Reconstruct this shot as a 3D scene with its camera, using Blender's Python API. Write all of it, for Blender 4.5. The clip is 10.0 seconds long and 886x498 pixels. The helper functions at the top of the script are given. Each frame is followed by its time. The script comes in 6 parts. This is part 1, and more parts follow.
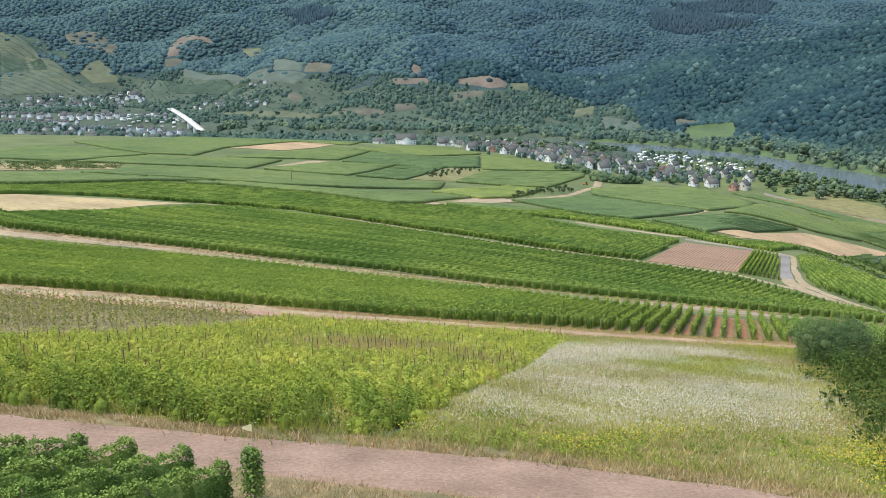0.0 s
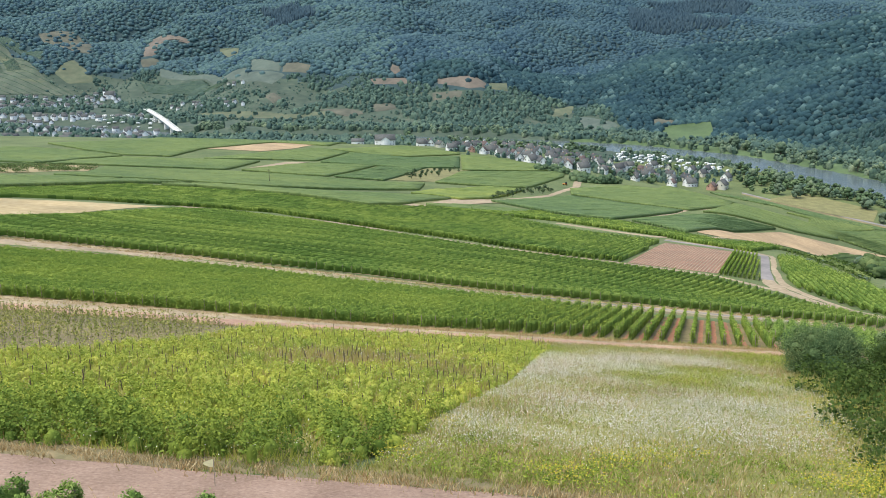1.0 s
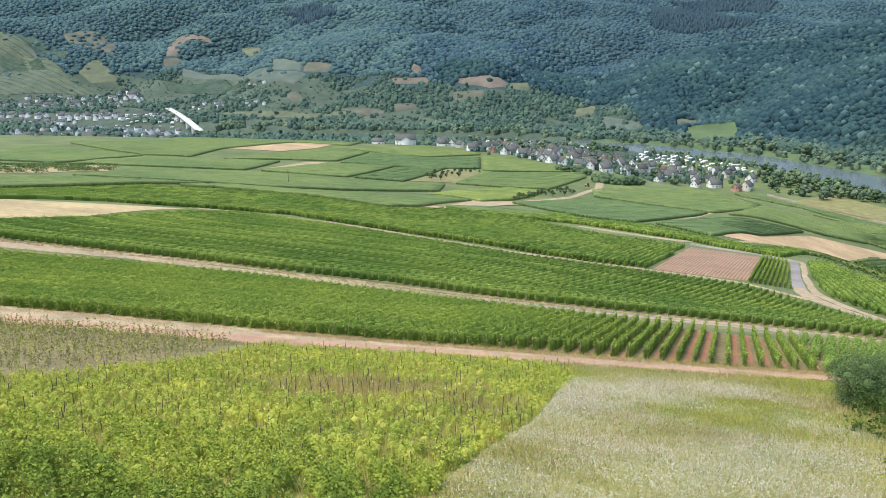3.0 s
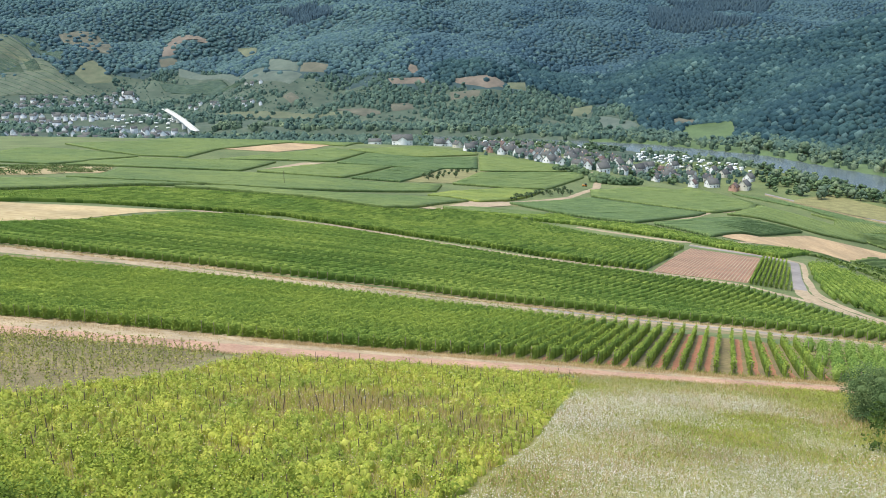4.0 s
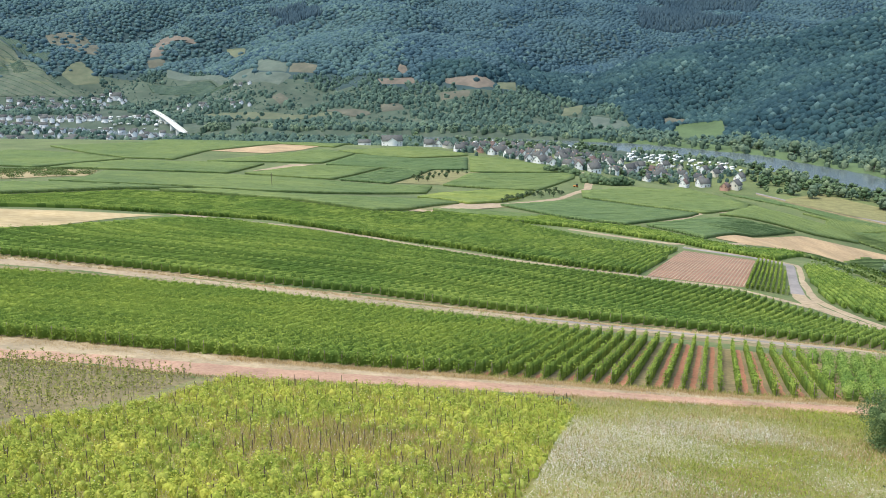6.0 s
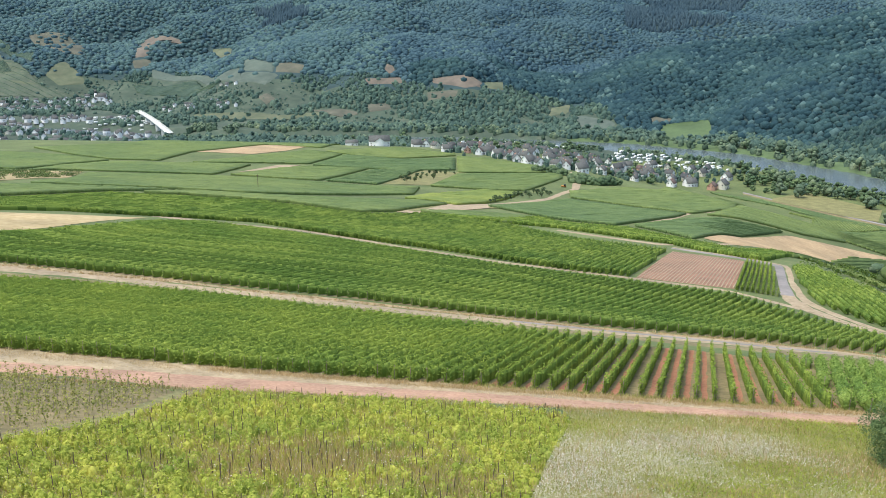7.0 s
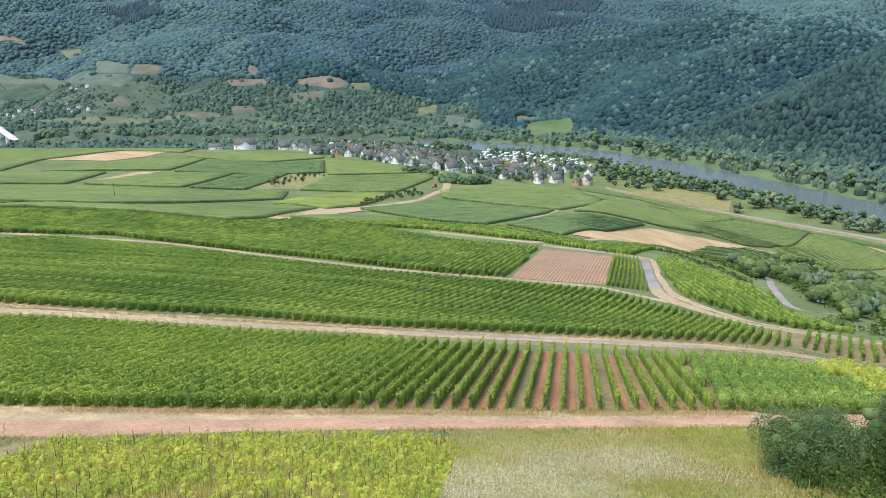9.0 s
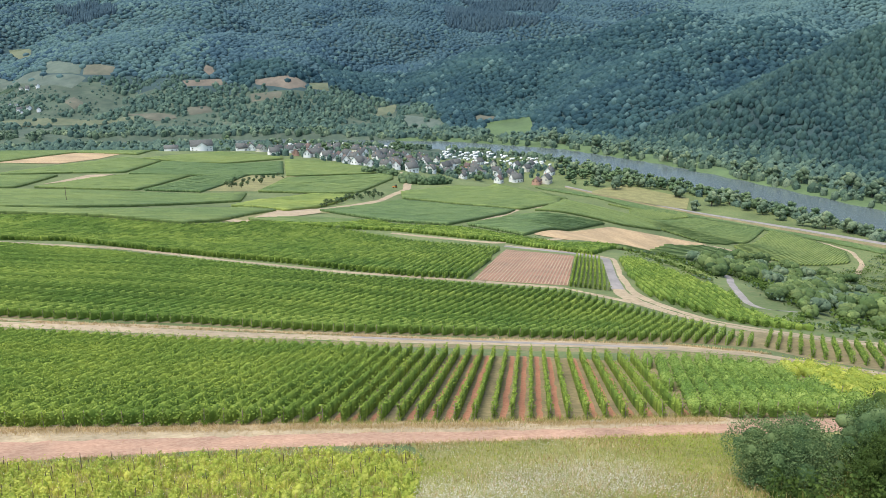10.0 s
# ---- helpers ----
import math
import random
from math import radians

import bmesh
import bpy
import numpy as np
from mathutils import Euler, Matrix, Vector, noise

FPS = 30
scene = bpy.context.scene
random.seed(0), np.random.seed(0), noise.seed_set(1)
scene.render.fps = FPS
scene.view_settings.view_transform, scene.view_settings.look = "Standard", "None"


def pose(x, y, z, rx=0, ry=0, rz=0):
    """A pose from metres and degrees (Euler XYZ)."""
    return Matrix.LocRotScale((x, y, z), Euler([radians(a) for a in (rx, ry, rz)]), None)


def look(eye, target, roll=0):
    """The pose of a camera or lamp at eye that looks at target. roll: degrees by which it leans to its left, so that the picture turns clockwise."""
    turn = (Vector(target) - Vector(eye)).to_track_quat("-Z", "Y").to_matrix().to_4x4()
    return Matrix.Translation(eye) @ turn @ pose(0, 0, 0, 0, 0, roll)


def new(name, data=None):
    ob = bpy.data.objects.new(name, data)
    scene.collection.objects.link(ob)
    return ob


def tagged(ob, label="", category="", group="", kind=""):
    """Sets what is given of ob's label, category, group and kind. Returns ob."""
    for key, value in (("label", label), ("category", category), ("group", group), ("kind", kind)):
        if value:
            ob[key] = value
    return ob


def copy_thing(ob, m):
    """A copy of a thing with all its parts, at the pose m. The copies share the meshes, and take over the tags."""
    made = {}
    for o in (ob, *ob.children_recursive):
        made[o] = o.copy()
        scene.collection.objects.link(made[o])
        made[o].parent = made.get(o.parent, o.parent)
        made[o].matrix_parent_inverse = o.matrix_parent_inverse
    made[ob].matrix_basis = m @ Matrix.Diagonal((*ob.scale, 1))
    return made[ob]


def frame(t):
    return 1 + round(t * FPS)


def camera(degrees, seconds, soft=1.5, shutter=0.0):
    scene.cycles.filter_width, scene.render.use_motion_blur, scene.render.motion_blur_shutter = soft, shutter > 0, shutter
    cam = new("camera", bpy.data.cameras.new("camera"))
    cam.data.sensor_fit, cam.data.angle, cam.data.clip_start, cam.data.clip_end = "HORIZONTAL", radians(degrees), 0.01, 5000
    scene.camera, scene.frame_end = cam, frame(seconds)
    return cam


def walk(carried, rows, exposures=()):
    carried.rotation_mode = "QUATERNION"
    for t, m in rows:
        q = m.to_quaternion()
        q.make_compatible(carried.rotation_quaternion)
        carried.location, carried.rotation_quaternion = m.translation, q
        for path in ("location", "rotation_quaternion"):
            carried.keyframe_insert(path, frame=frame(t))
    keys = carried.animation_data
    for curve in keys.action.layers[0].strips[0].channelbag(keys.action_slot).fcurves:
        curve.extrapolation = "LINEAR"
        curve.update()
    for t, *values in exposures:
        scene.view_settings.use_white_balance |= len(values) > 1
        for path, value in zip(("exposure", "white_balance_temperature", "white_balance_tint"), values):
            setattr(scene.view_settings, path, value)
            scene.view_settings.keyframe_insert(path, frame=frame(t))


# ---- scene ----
# ---- camera ----
cam = camera(56.02, 10.0, soft=0.85)
walk(cam, [
    (0.00, look((0.000, 0.000, 0.000), (0.000, 96.613, -25.807), 0.127)),
    (0.50, look((0.062, 1.474, -0.026), (-1.499, 98.062, -25.878), 0.113)),
    (1.00, look((0.132, 2.981, 0.045), (2.531, 99.566, -25.757), 0.179)),
    (1.50, look((0.205, 4.591, 0.110), (2.394, 101.175, -25.712), 0.214)),
    (2.00, look((0.300, 6.180, 0.145), (1.646, 102.772, -25.701), 0.177)),
    (2.50, look((0.370, 7.787, 0.119), (0.324, 104.382, -25.752), 0.098)),
    (4.00, look((0.549, 12.851, 0.006), (0.841, 109.437, -25.899), -0.009)),
    (4.50, look((0.693, 14.450, -0.079), (1.356, 111.030, -25.999), -0.038)),
    (5.00, look((0.834, 16.064, -0.133), (1.485, 112.661, -25.992), -0.045)),
    (5.50, look((0.926, 17.576, -0.147), (1.903, 114.165, -26.023), -0.107)),
    (7.00, look((1.110, 21.792, -0.104), (3.920, 118.332, -26.031), -0.177)),
    (7.50, look((1.193, 23.145, -0.050), (6.244, 119.615, -25.897), -0.169)),
    (8.00, look((1.231, 24.504, 0.023), (11.096, 120.587, -25.878), -0.157)),
    (8.50, look((1.285, 25.855, 0.030), (15.030, 121.455, -25.888), -0.110)),
    (9.00, look((1.408, 27.283, -0.016), (19.327, 122.184, -25.953), -0.059)),
    (9.50, look((1.558, 28.712, -0.005), (22.062, 123.082, -25.963), -0.015)),
    (10.00, look((1.756, 30.114, 0.003), (24.256, 124.022, -25.976), -0.021)),
], exposures=[(0.0, 0.82, 6380, 10.5), (1.0, 0.84, 6380, 10.5), (2.0, 0.95, 6380, 10.5), (5.0, 0.95, 6380, 10.5), (7.0, 0.91, 6380, 10.5), (8.5, 0.86, 6380, 10.5), (9.0, 0.98, 6380, 10.5), (10.0, 0.97, 6380, 10.5)])

# ---- light: a bright, thinly overcast afternoon ----
world = bpy.data.worlds.new("sky")
scene.world = world
world.use_nodes = True
wn = world.node_tree.nodes
sky = wn.new("ShaderNodeTexSky")
sky.sky_type = 'NISHITA'
sky.sun_disc = False
sky.sun_elevation = radians(68)
sky.sun_rotation = radians(250)
sky.air_density, sky.dust_density = 1.2, 3.0
world.node_tree.links.new(sky.outputs[0], wn["Background"].inputs[0])
wn["Background"].inputs[1].default_value = 0.14
sun = new("sun", bpy.data.lights.new("sun", 'SUN'))
sun.data.energy = 1.6
sun.data.angle = radians(34)
sun.data.color = (1.0, 0.95, 0.86)
sun.matrix_world = look((-152, -55, 400), (0, 0, 0))

# ---- terrain ----
RIVER_Z = -188.0
# height along the slope (x = 0) and its fall to the right, by distance
SLOPE_Y = (-200, 0, 51, 65, 89, 100, 111, 165, 200, 230, 257, 310, 355, 450, 550, 650, 720, 900, 1020, 1110, 1150, 1250, 3200)
SLOPE_Z = (44, -10.5, -23.7, -27.4, -34.0, -37.0, -40.4, -53.2, -60.3, -62.6, -66.2, -74, -82.5, -92.5, -106.5, -117, -122.5, -137, -145, -151.5, -162, -184, -184)
SIDE_Y = (-200, 60, 100, 160, 200, 300, 360, 450, 600, 720, 1000, 1250, 3200)
SIDE_S = (-.04, -.045, -.055, -.072, -.088, -.085, -.075, -.085, -.065, -.055, -.05, 0, 0)
# foot of the far hills, and the river's middle line
FOOT = ((-6000, 1200), (-1900, 1560), (-1100, 1900), (-700, 1930), (-480, 1700), (-150, 1560), (250, 1490), (520, 1390), (630, 1190), (700, 1010), (735, 900), (750, 500), (760, -600))
RIVER = ((640, -400), (630, 300), (614, 560), (600, 720), (562, 900), (520, 1060), (445, 1220), (320, 1330), (60, 1430), (-420, 1480), (-800, 1640), (-1900, 1400))
# foot of the high hills behind, and the wooded spurs that run down from them to the river: crest points, then the fall of their sides
BACK = ((-6000, 1200), (-1900, 1560), (-1100, 1900), (-700, 1930), (-480, 1700), (-150, 1560), (200, 1530), (420, 1720), (600, 2020), (900, 2180), (1500, 2100), (2600, 1700), (6000, 900))
SPURS = (
    (((600, 1146, -180), (632, 1142, -146), (699, 1139, -110), (759, 1146, -87), (848, 1145, -46), (960, 1145, -13), (1120, 1120, 40), (1500, 1000, 120), (2200, 700, 160)), .62),
    (((590, 1360, -183), (650, 1405, -146), (701, 1436, -112), (780, 1519, -60), (840, 1555, -45), (940, 1602, -24), (1040, 1650, -2), (1400, 1820, 70)), .46),
    (((330, 1500, -180), (430, 1640, -128), (540, 1860, -72), (640, 1975, -40), (840, 1934, -22), (1000, 1960, 10), (1300, 2050, 60)), .40),
    (((760, 600, -184), (980, 760, -90), (1200, 850, 20), (1600, 900, 110)), .45))
GULLY_2 = ((-100, 1560), (60, 2000), (100, 2600))
GULLY_4 = ((-620, 1900), (-500, 2400), (-500, 3000))
GULLY_5 = ((-960, 1960), (-830, 2150), (-800, 2600))
def seg(x, y, line):
    best = np.full(np.shape(x), 1e9)
    side = np.ones(np.shape(x))
    for (ax, ay), (bx, by) in zip(line[:-1], line[1:]):
        dx, dy = bx - ax, by - ay
        k = np.clip(((x - ax) * dx + (y - ay) * dy) / (dx * dx + dy * dy), 0, 1)
        d = np.hypot(x - ax - k * dx, y - ay - k * dy)
        s = np.where((x - ax) * dy - (y - ay) * dx > 0, 1.0, -1.0)
        side = np.where(d < best - 1e-6, s, side)
        best = np.minimum(best, d)
    return best, side
def spur(x, y, crest, fall):
    # height of a rounded ridge with an even fall to both sides
    z = np.full(np.shape(x), -1e4)
    for (ax, ay, az), (bx, by, bz) in zip(crest[:-1], crest[1:]):
        dx, dy = bx - ax, by - ay
        k = np.clip(((x - ax) * dx + (y - ay) * dy) / (dx * dx + dy * dy), 0, 1)
        d = np.hypot(x - ax - k * dx, y - ay - k * dy)
        z = np.maximum(z, az + k * (bz - az) - fall * (np.sqrt(d * d + 900) - 30))
    return z
def in_valley(x, y, foot=None):
    # on the near side of the hills' foot
    line = (foot or FOOT) + (((foot or FOOT)[-1][0], -9000), (-6000, -9000))
    r = np.zeros(np.shape(x), bool)
    for (ax, ay), (bx, by) in zip(line, line[1:] + line[:1]):
        if ay != by:
            r ^= ((ay > y) != (by > y)) & (x < (bx - ax) * (y - ay) / (by - ay) + ax)
    return r
def smooth_profile(v, ks, zs):
    # mean of three shifted readings rounds the corners
    w = np.clip(np.abs(v) * .06, 4, 40)
    return (np.interp(v - w, ks, zs) + np.interp(v, ks, zs) * 2 + np.interp(v + w, ks, zs)) / 4
def height(x, y):
    x, y = np.asarray(x, float), np.asarray(y, float)
    s = smooth_profile(y, SIDE_Y, SIDE_S)
    z = smooth_profile(y, SLOPE_Y, SLOPE_Z) + s * x * np.where(x < 0, np.clip(1 - (-x - 150) / 1200, .3, 1), 1)
    u = x - np.interp(y, (200, 300, 450, 600, 720, 830), (135, 145, 145, 225, 200, 140))
    z = z - .24 * np.where(u > 0, np.sqrt(np.maximum(u, 0) ** 2 + 400.0) - 20.0, 0) * np.interp(y, (60, 180, 3000), (.15, 1, 1))
    floor = -184.0
    k = 6.0
    z = np.where(z - floor > 60, z, floor + k * np.log1p(np.exp(np.minimum((z - floor) / k, 20))))
    d = np.where(in_valley(x, y), 0, seg(x, y, FOOT)[0])
    bd = np.where(in_valley(x, y, BACK), 0, seg(x, y, BACK)[0])
    g = 1.08
    for line, deep, wide in ((GULLY_2, .25, 120), (GULLY_4, .3, 130), (GULLY_5, .35, 100)):
        g = g - deep * np.exp(-(seg(x, y, line)[0] / wide) ** 2)
    hill = 330 * np.tanh(.40 * (np.sqrt(bd * bd + 3600) - 60) * g / 330)
    for crest, fall in SPURS:
        hill = 9 * np.logaddexp(hill / 9, np.clip(spur(x, y, crest, fall) - floor, -90, None) / 9)
    hill = hill * np.clip(d / 55, 0, 1)
    hill += np.clip(d / 200, 0, 1) * (7 * (np.sin(x * .013 + 1.3 * np.sin(y * .007)) + np.sin(y * .017 + x * .006)) - 20 * (1 - np.abs(np.sin(x * .0085 - y * .0045 + .7 * np.sin(y * .004)))) ** 2 * np.clip((700 - x) / 300, .25, 1))
    z = np.maximum(z, floor) + hill
    r, _ = seg(x, y, RIVER)
    bank = np.clip((58 - r) / 14, 0, 1)
    return z - 9 * bank * bank * (3 - 2 * bank) * (d < 40)


def ground_z(x, y, up=0.0):
    return float(height(np.array([x]), np.array([y]))[0]) + up


# ---- materials ----
def material(name, rough=0.9, metal=0.0):
    m = bpy.data.materials.new(name)
    m.use_nodes = True
    b = m.node_tree.nodes["Principled BSDF"]
    b.inputs["Roughness"].default_value = rough
    b.inputs["Metallic"].default_value = metal
    b.inputs["Specular IOR Level"].default_value = 0.3
    return m, m.node_tree.nodes, m.node_tree.links, b


def noise_at(nodes, links, scale, detail=5.0, rough=0.6, coord="world"):
    n = nodes.new("ShaderNodeTexNoise")
    n.inputs["Scale"].default_value = scale
    n.inputs["Detail"].default_value = detail
    n.inputs["Roughness"].default_value = rough
    if coord == "world":
        g = nodes.new("ShaderNodeNewGeometry")
        links.new(g.outputs["Position"], n.inputs["Vector"])
    else:
        g = nodes.new("ShaderNodeTexCoord")
        links.new(g.outputs["Object"], n.inputs["Vector"])
    return n.outputs["Fac"]


def ramp(nodes, links, fac, stops):
    r = nodes.new("ShaderNodeValToRGB")
    e = r.color_ramp.elements
    while len(e) < len(stops):
        e.new(0.5)
    for el, (p, c) in zip(e, stops):
        el.position = p
        el.color = (*c, 1)
    links.new(fac, r.inputs["Fac"])
    return r.outputs["Color"]


def mixed(nodes, links, fac, a, b, kind='MIX'):
    m = nodes.new("ShaderNodeMix")
    m.data_type = 'RGBA'
    m.blend_type = kind
    for sock, v in ((m.inputs["Factor"], fac), (m.inputs["A"], a), (m.inputs["B"], b)):
        if isinstance(v, (float, int)):
            sock.default_value = v
        elif isinstance(v, tuple):
            sock.default_value = (*v, 1)
        else:
            links.new(v, sock)
    return m.outputs["Result"]


def earth(name, stops, fine=1.5, broad=0.06, tint=((0.75, 0.75, 0.75), (1.15, 1.12, 1.1)), bump=0.3, rough=0.95, coord="world", depth=0.05):
    """Soil, gravel, grass sward: two scales of variation and a fine relief."""
    m, n, l, b = material(name, rough)
    c = ramp(n, l, noise_at(n, l, fine, 6, 0.65, coord), stops)
    t = ramp(n, l, noise_at(n, l, broad, 3, 0.5, coord), ((0.3, tint[0]), (0.7, tint[1])))
    l.new(mixed(n, l, 1.0, c, t, 'MULTIPLY'), b.inputs["Base Color"])
    if bump:
        bn = n.new("ShaderNodeBump")
        bn.inputs["Strength"].default_value = bump
        bn.inputs["Distance"].default_value = depth
        l.new(noise_at(n, l, fine * 4, 4, 0.7, coord), bn.inputs["Height"])
        l.new(bn.outputs["Normal"], b.inputs["Normal"])
    return m


def foliage(name, stops, broad=0.05, tint=((0.74, 0.82, 0.75), (1.28, 1.16, 1.05)), through_light=0.3, rough=0.8, own=False, relief=0.0):
    """Leaves: each one takes its own shade, with broader drifts over the plot, and lets some light through."""
    m, n, l, b = material(name, rough)
    b.inputs["Specular IOR Level"].default_value = 0.12
    g = n.new("ShaderNodeNewGeometry")
    c = ramp(n, l, g.outputs["Random Per Island"], stops)
    t = ramp(n, l, noise_at(n, l, broad, 4, 0.6), ((0.32, tint[0]), (0.68, tint[1])))
    col = mixed(n, l, 1.0, c, t, 'MULTIPLY')
    if own:
        oi = n.new("ShaderNodeObjectInfo")
        col = mixed(n, l, 1.0, col, ramp(n, l, oi.outputs["Random"], ((0.0, (0.75, 0.78, 0.75)), (1.0, (1.2, 1.15, 1.0)))), 'MULTIPLY')
    if relief:
        fine = noise_at(n, l, 0.45, 5, 0.75)
        col = mixed(n, l, 1.0, col, ramp(n, l, fine, ((0.34, (1 - .5 * relief, 1 - .45 * relief, 1 - .38 * relief)), (0.66, (1 + .45 * relief, 1 + .4 * relief, 1 + .3 * relief)))), 'MULTIPLY')
        bn = n.new("ShaderNodeBump")
        bn.inputs["Strength"].default_value = relief
        bn.inputs["Distance"].default_value = 1.6
        l.new(noise_at(n, l, 0.55, 5, 0.7), bn.inputs["Height"])
        l.new(bn.outputs["Normal"], b.inputs["Normal"])
    l.new(col, b.inputs["Base Color"])
    if through_light:
        tr = n.new("ShaderNodeBsdfTranslucent")
        l.new(col, tr.inputs["Color"])
        mx = n.new("ShaderNodeMixShader")
        mx.inputs["Fac"].default_value = through_light
        l.new(b.outputs[0], mx.inputs[1])
        l.new(tr.outputs[0], mx.inputs[2])
        l.new(mx.outputs[0], n["Material Output"].inputs["Surface"])
    return m


def plain(name, colour, rough=0.6, metal=0.0, fine=3.0, spread=0.15, own=False):
    m, n, l, b = material(name, rough, metal)
    lo = tuple(v * (1 - spread) for v in colour)
    hi = tuple(min(1, v * (1 + spread)) for v in colour)
    c = ramp(n, l, noise_at(n, l, fine, 5, 0.6, "object"), ((0.3, lo), (0.7, hi)))
    if own:
        oi = n.new("ShaderNodeObjectInfo")
        c = mixed(n, l, 1.0, c, ramp(n, l, oi.outputs["Random"], ((0.0, (0.65, 0.65, 0.68)), (0.5, (0.95, 0.92, 0.9)), (1.0, (1.15, 1.1, 1.05)))), 'MULTIPLY')
    l.new(c, b.inputs["Base Color"])
    return m


M_GROUND = earth("ground", ((0.25, (0.080, 0.128, 0.040)), (0.5, (0.120, 0.160, 0.060)), (0.75, (0.19, 0.185, 0.09))), 0.5, 0.03, tint=((0.7, 0.74, 0.7), (1.2, 1.15, 1.1)))
# raised and blued: haze painted into the gaps between far crowns
M_FLOOR = earth("hazy_forest_floor", ((0.25, (0.030, 0.062, 0.064)), (0.75, (0.044, 0.080, 0.080))), 0.5, 0.03)
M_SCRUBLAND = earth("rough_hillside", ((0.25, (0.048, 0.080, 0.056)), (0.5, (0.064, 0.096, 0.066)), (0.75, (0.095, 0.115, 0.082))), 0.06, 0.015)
M_RED = earth("red_track", ((0.2, (0.24, 0.138, 0.088)), (0.5, (0.39, 0.245, 0.162)), (0.8, (0.52, 0.375, 0.262))), 2.2, 0.2, bump=0.6)
M_PINK = earth("pink_gravel", ((0.25, (0.185, 0.127, 0.090)), (0.42, (0.28, 0.195, 0.142)), (0.58, (0.335, 0.24, 0.178)), (0.78, (0.47, 0.37, 0.29))), 5.0, 0.3, tint=((0.80, 0.77, 0.73), (1.2, 1.18, 1.15)), bump=0.7)
M_SOIL = earth("red_soil", ((0.25, (0.235, 0.105, 0.060)), (0.5, (0.355, 0.168, 0.098)), (0.8, (0.44, 0.25, 0.155))), 2.0, 0.1, bump=0.6)
M_PLOUGH = earth("ploughed_soil", ((0.25, (0.195, 0.104, 0.064)), (0.5, (0.285, 0.162, 0.104)), (0.75, (0.36, 0.235, 0.16))), 0.9, 0.12, bump=0.6)
M_LANE = earth("lane", ((0.25, (0.22, 0.175, 0.10)), (0.5, (0.345, 0.28, 0.18)), (0.8, (0.45, 0.375, 0.26))), 0.7, 0.05)
M_CONCRETE = earth("concrete_road", ((0.25, (0.205, 0.195, 0.182)), (0.75, (0.285, 0.268, 0.248))), 0.8, 0.1, bump=0.15)
M_STRAW = earth("straw", ((0.2, (0.26, 0.20, 0.09)), (0.5, (0.41, 0.33, 0.17)), (0.8, (0.50, 0.42, 0.26))), 0.35, 0.04)
M_TAN = earth("fallow", ((0.25, (0.27, 0.19, 0.10)), (0.5, (0.385, 0.285, 0.158)), (0.75, (0.49, 0.385, 0.235))), 0.5, 0.04)
M_DRYGRASS = earth("dry_meadow", ((0.25, (0.24, 0.20, 0.10)), (0.5, (0.34, 0.28, 0.14)), (0.8, (0.42, 0.36, 0.2))), 0.4, 0.04)
M_SWARD = earth("young_vine_sward", ((0.25, (0.12, 0.135, 0.05)), (0.5, (0.20, 0.20, 0.082)), (0.75, (0.31, 0.275, 0.13))), 1.2, 0.12)
M_MEADOW = earth("meadow", ((0.2, (0.13, 0.15, 0.035)), (0.5, (0.225, 0.225, 0.07)), (0.8, (0.35, 0.30, 0.14))), 1.2, 0.09)
M_GREEN_FIELD = earth("green_field", ((0.25, (0.075, 0.125, 0.052)), (0.75, (0.105, 0.16, 0.07))), 0.15, 0.02)
# hill terraces, next three: muted to grey-blue, haze included in the colour
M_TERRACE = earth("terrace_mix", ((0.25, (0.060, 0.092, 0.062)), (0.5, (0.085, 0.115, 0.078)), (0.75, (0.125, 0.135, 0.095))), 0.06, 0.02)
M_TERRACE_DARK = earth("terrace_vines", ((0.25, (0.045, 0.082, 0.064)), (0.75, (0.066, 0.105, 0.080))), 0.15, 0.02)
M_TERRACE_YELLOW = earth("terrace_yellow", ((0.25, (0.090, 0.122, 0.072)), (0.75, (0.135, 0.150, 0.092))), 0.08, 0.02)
M_BANK = earth("dry_bank", ((0.2, (0.23, 0.185, 0.105)), (0.5, (0.38, 0.31, 0.19)), (0.8, (0.50, 0.42, 0.28))), 1.3, 0.15)
# hillside clearing: dry grass with its contrast cut by painted haze
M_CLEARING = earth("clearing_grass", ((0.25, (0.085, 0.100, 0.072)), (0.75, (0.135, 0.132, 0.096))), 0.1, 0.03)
M_GREY_GROUND = earth("dry_sward", ((0.25, (0.13, 0.125, 0.058)), (0.5, (0.21, 0.18, 0.09)), (0.75, (0.32, 0.25, 0.14))), 1.2, 0.12)
# hill field and bare slope, both dulled with haze in the base colour
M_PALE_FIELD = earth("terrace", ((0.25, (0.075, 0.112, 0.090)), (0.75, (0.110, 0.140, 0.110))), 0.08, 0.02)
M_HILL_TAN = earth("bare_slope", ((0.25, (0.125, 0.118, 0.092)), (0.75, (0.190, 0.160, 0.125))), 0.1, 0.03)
M_VINE = foliage("vine_leaves", ((0.0, (0.133, 0.206, 0.038)), (0.5, (0.196, 0.286, 0.050)), (1.0, (0.281, 0.370, 0.072))), 0.06, through_light=.2)
M_VINE_DARK = foliage("vine_leaves_deep", ((0.0, (0.095, 0.160, 0.032)), (0.5, (0.158, 0.250, 0.049)), (1.0, (0.260, 0.355, 0.078))), 0.03, through_light=.2)
# distant plots: vine green greyed and blued, aerial haze put into the colour
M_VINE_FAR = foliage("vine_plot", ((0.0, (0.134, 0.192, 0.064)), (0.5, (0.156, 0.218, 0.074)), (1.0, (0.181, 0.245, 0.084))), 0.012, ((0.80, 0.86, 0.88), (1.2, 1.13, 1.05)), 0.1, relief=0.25)
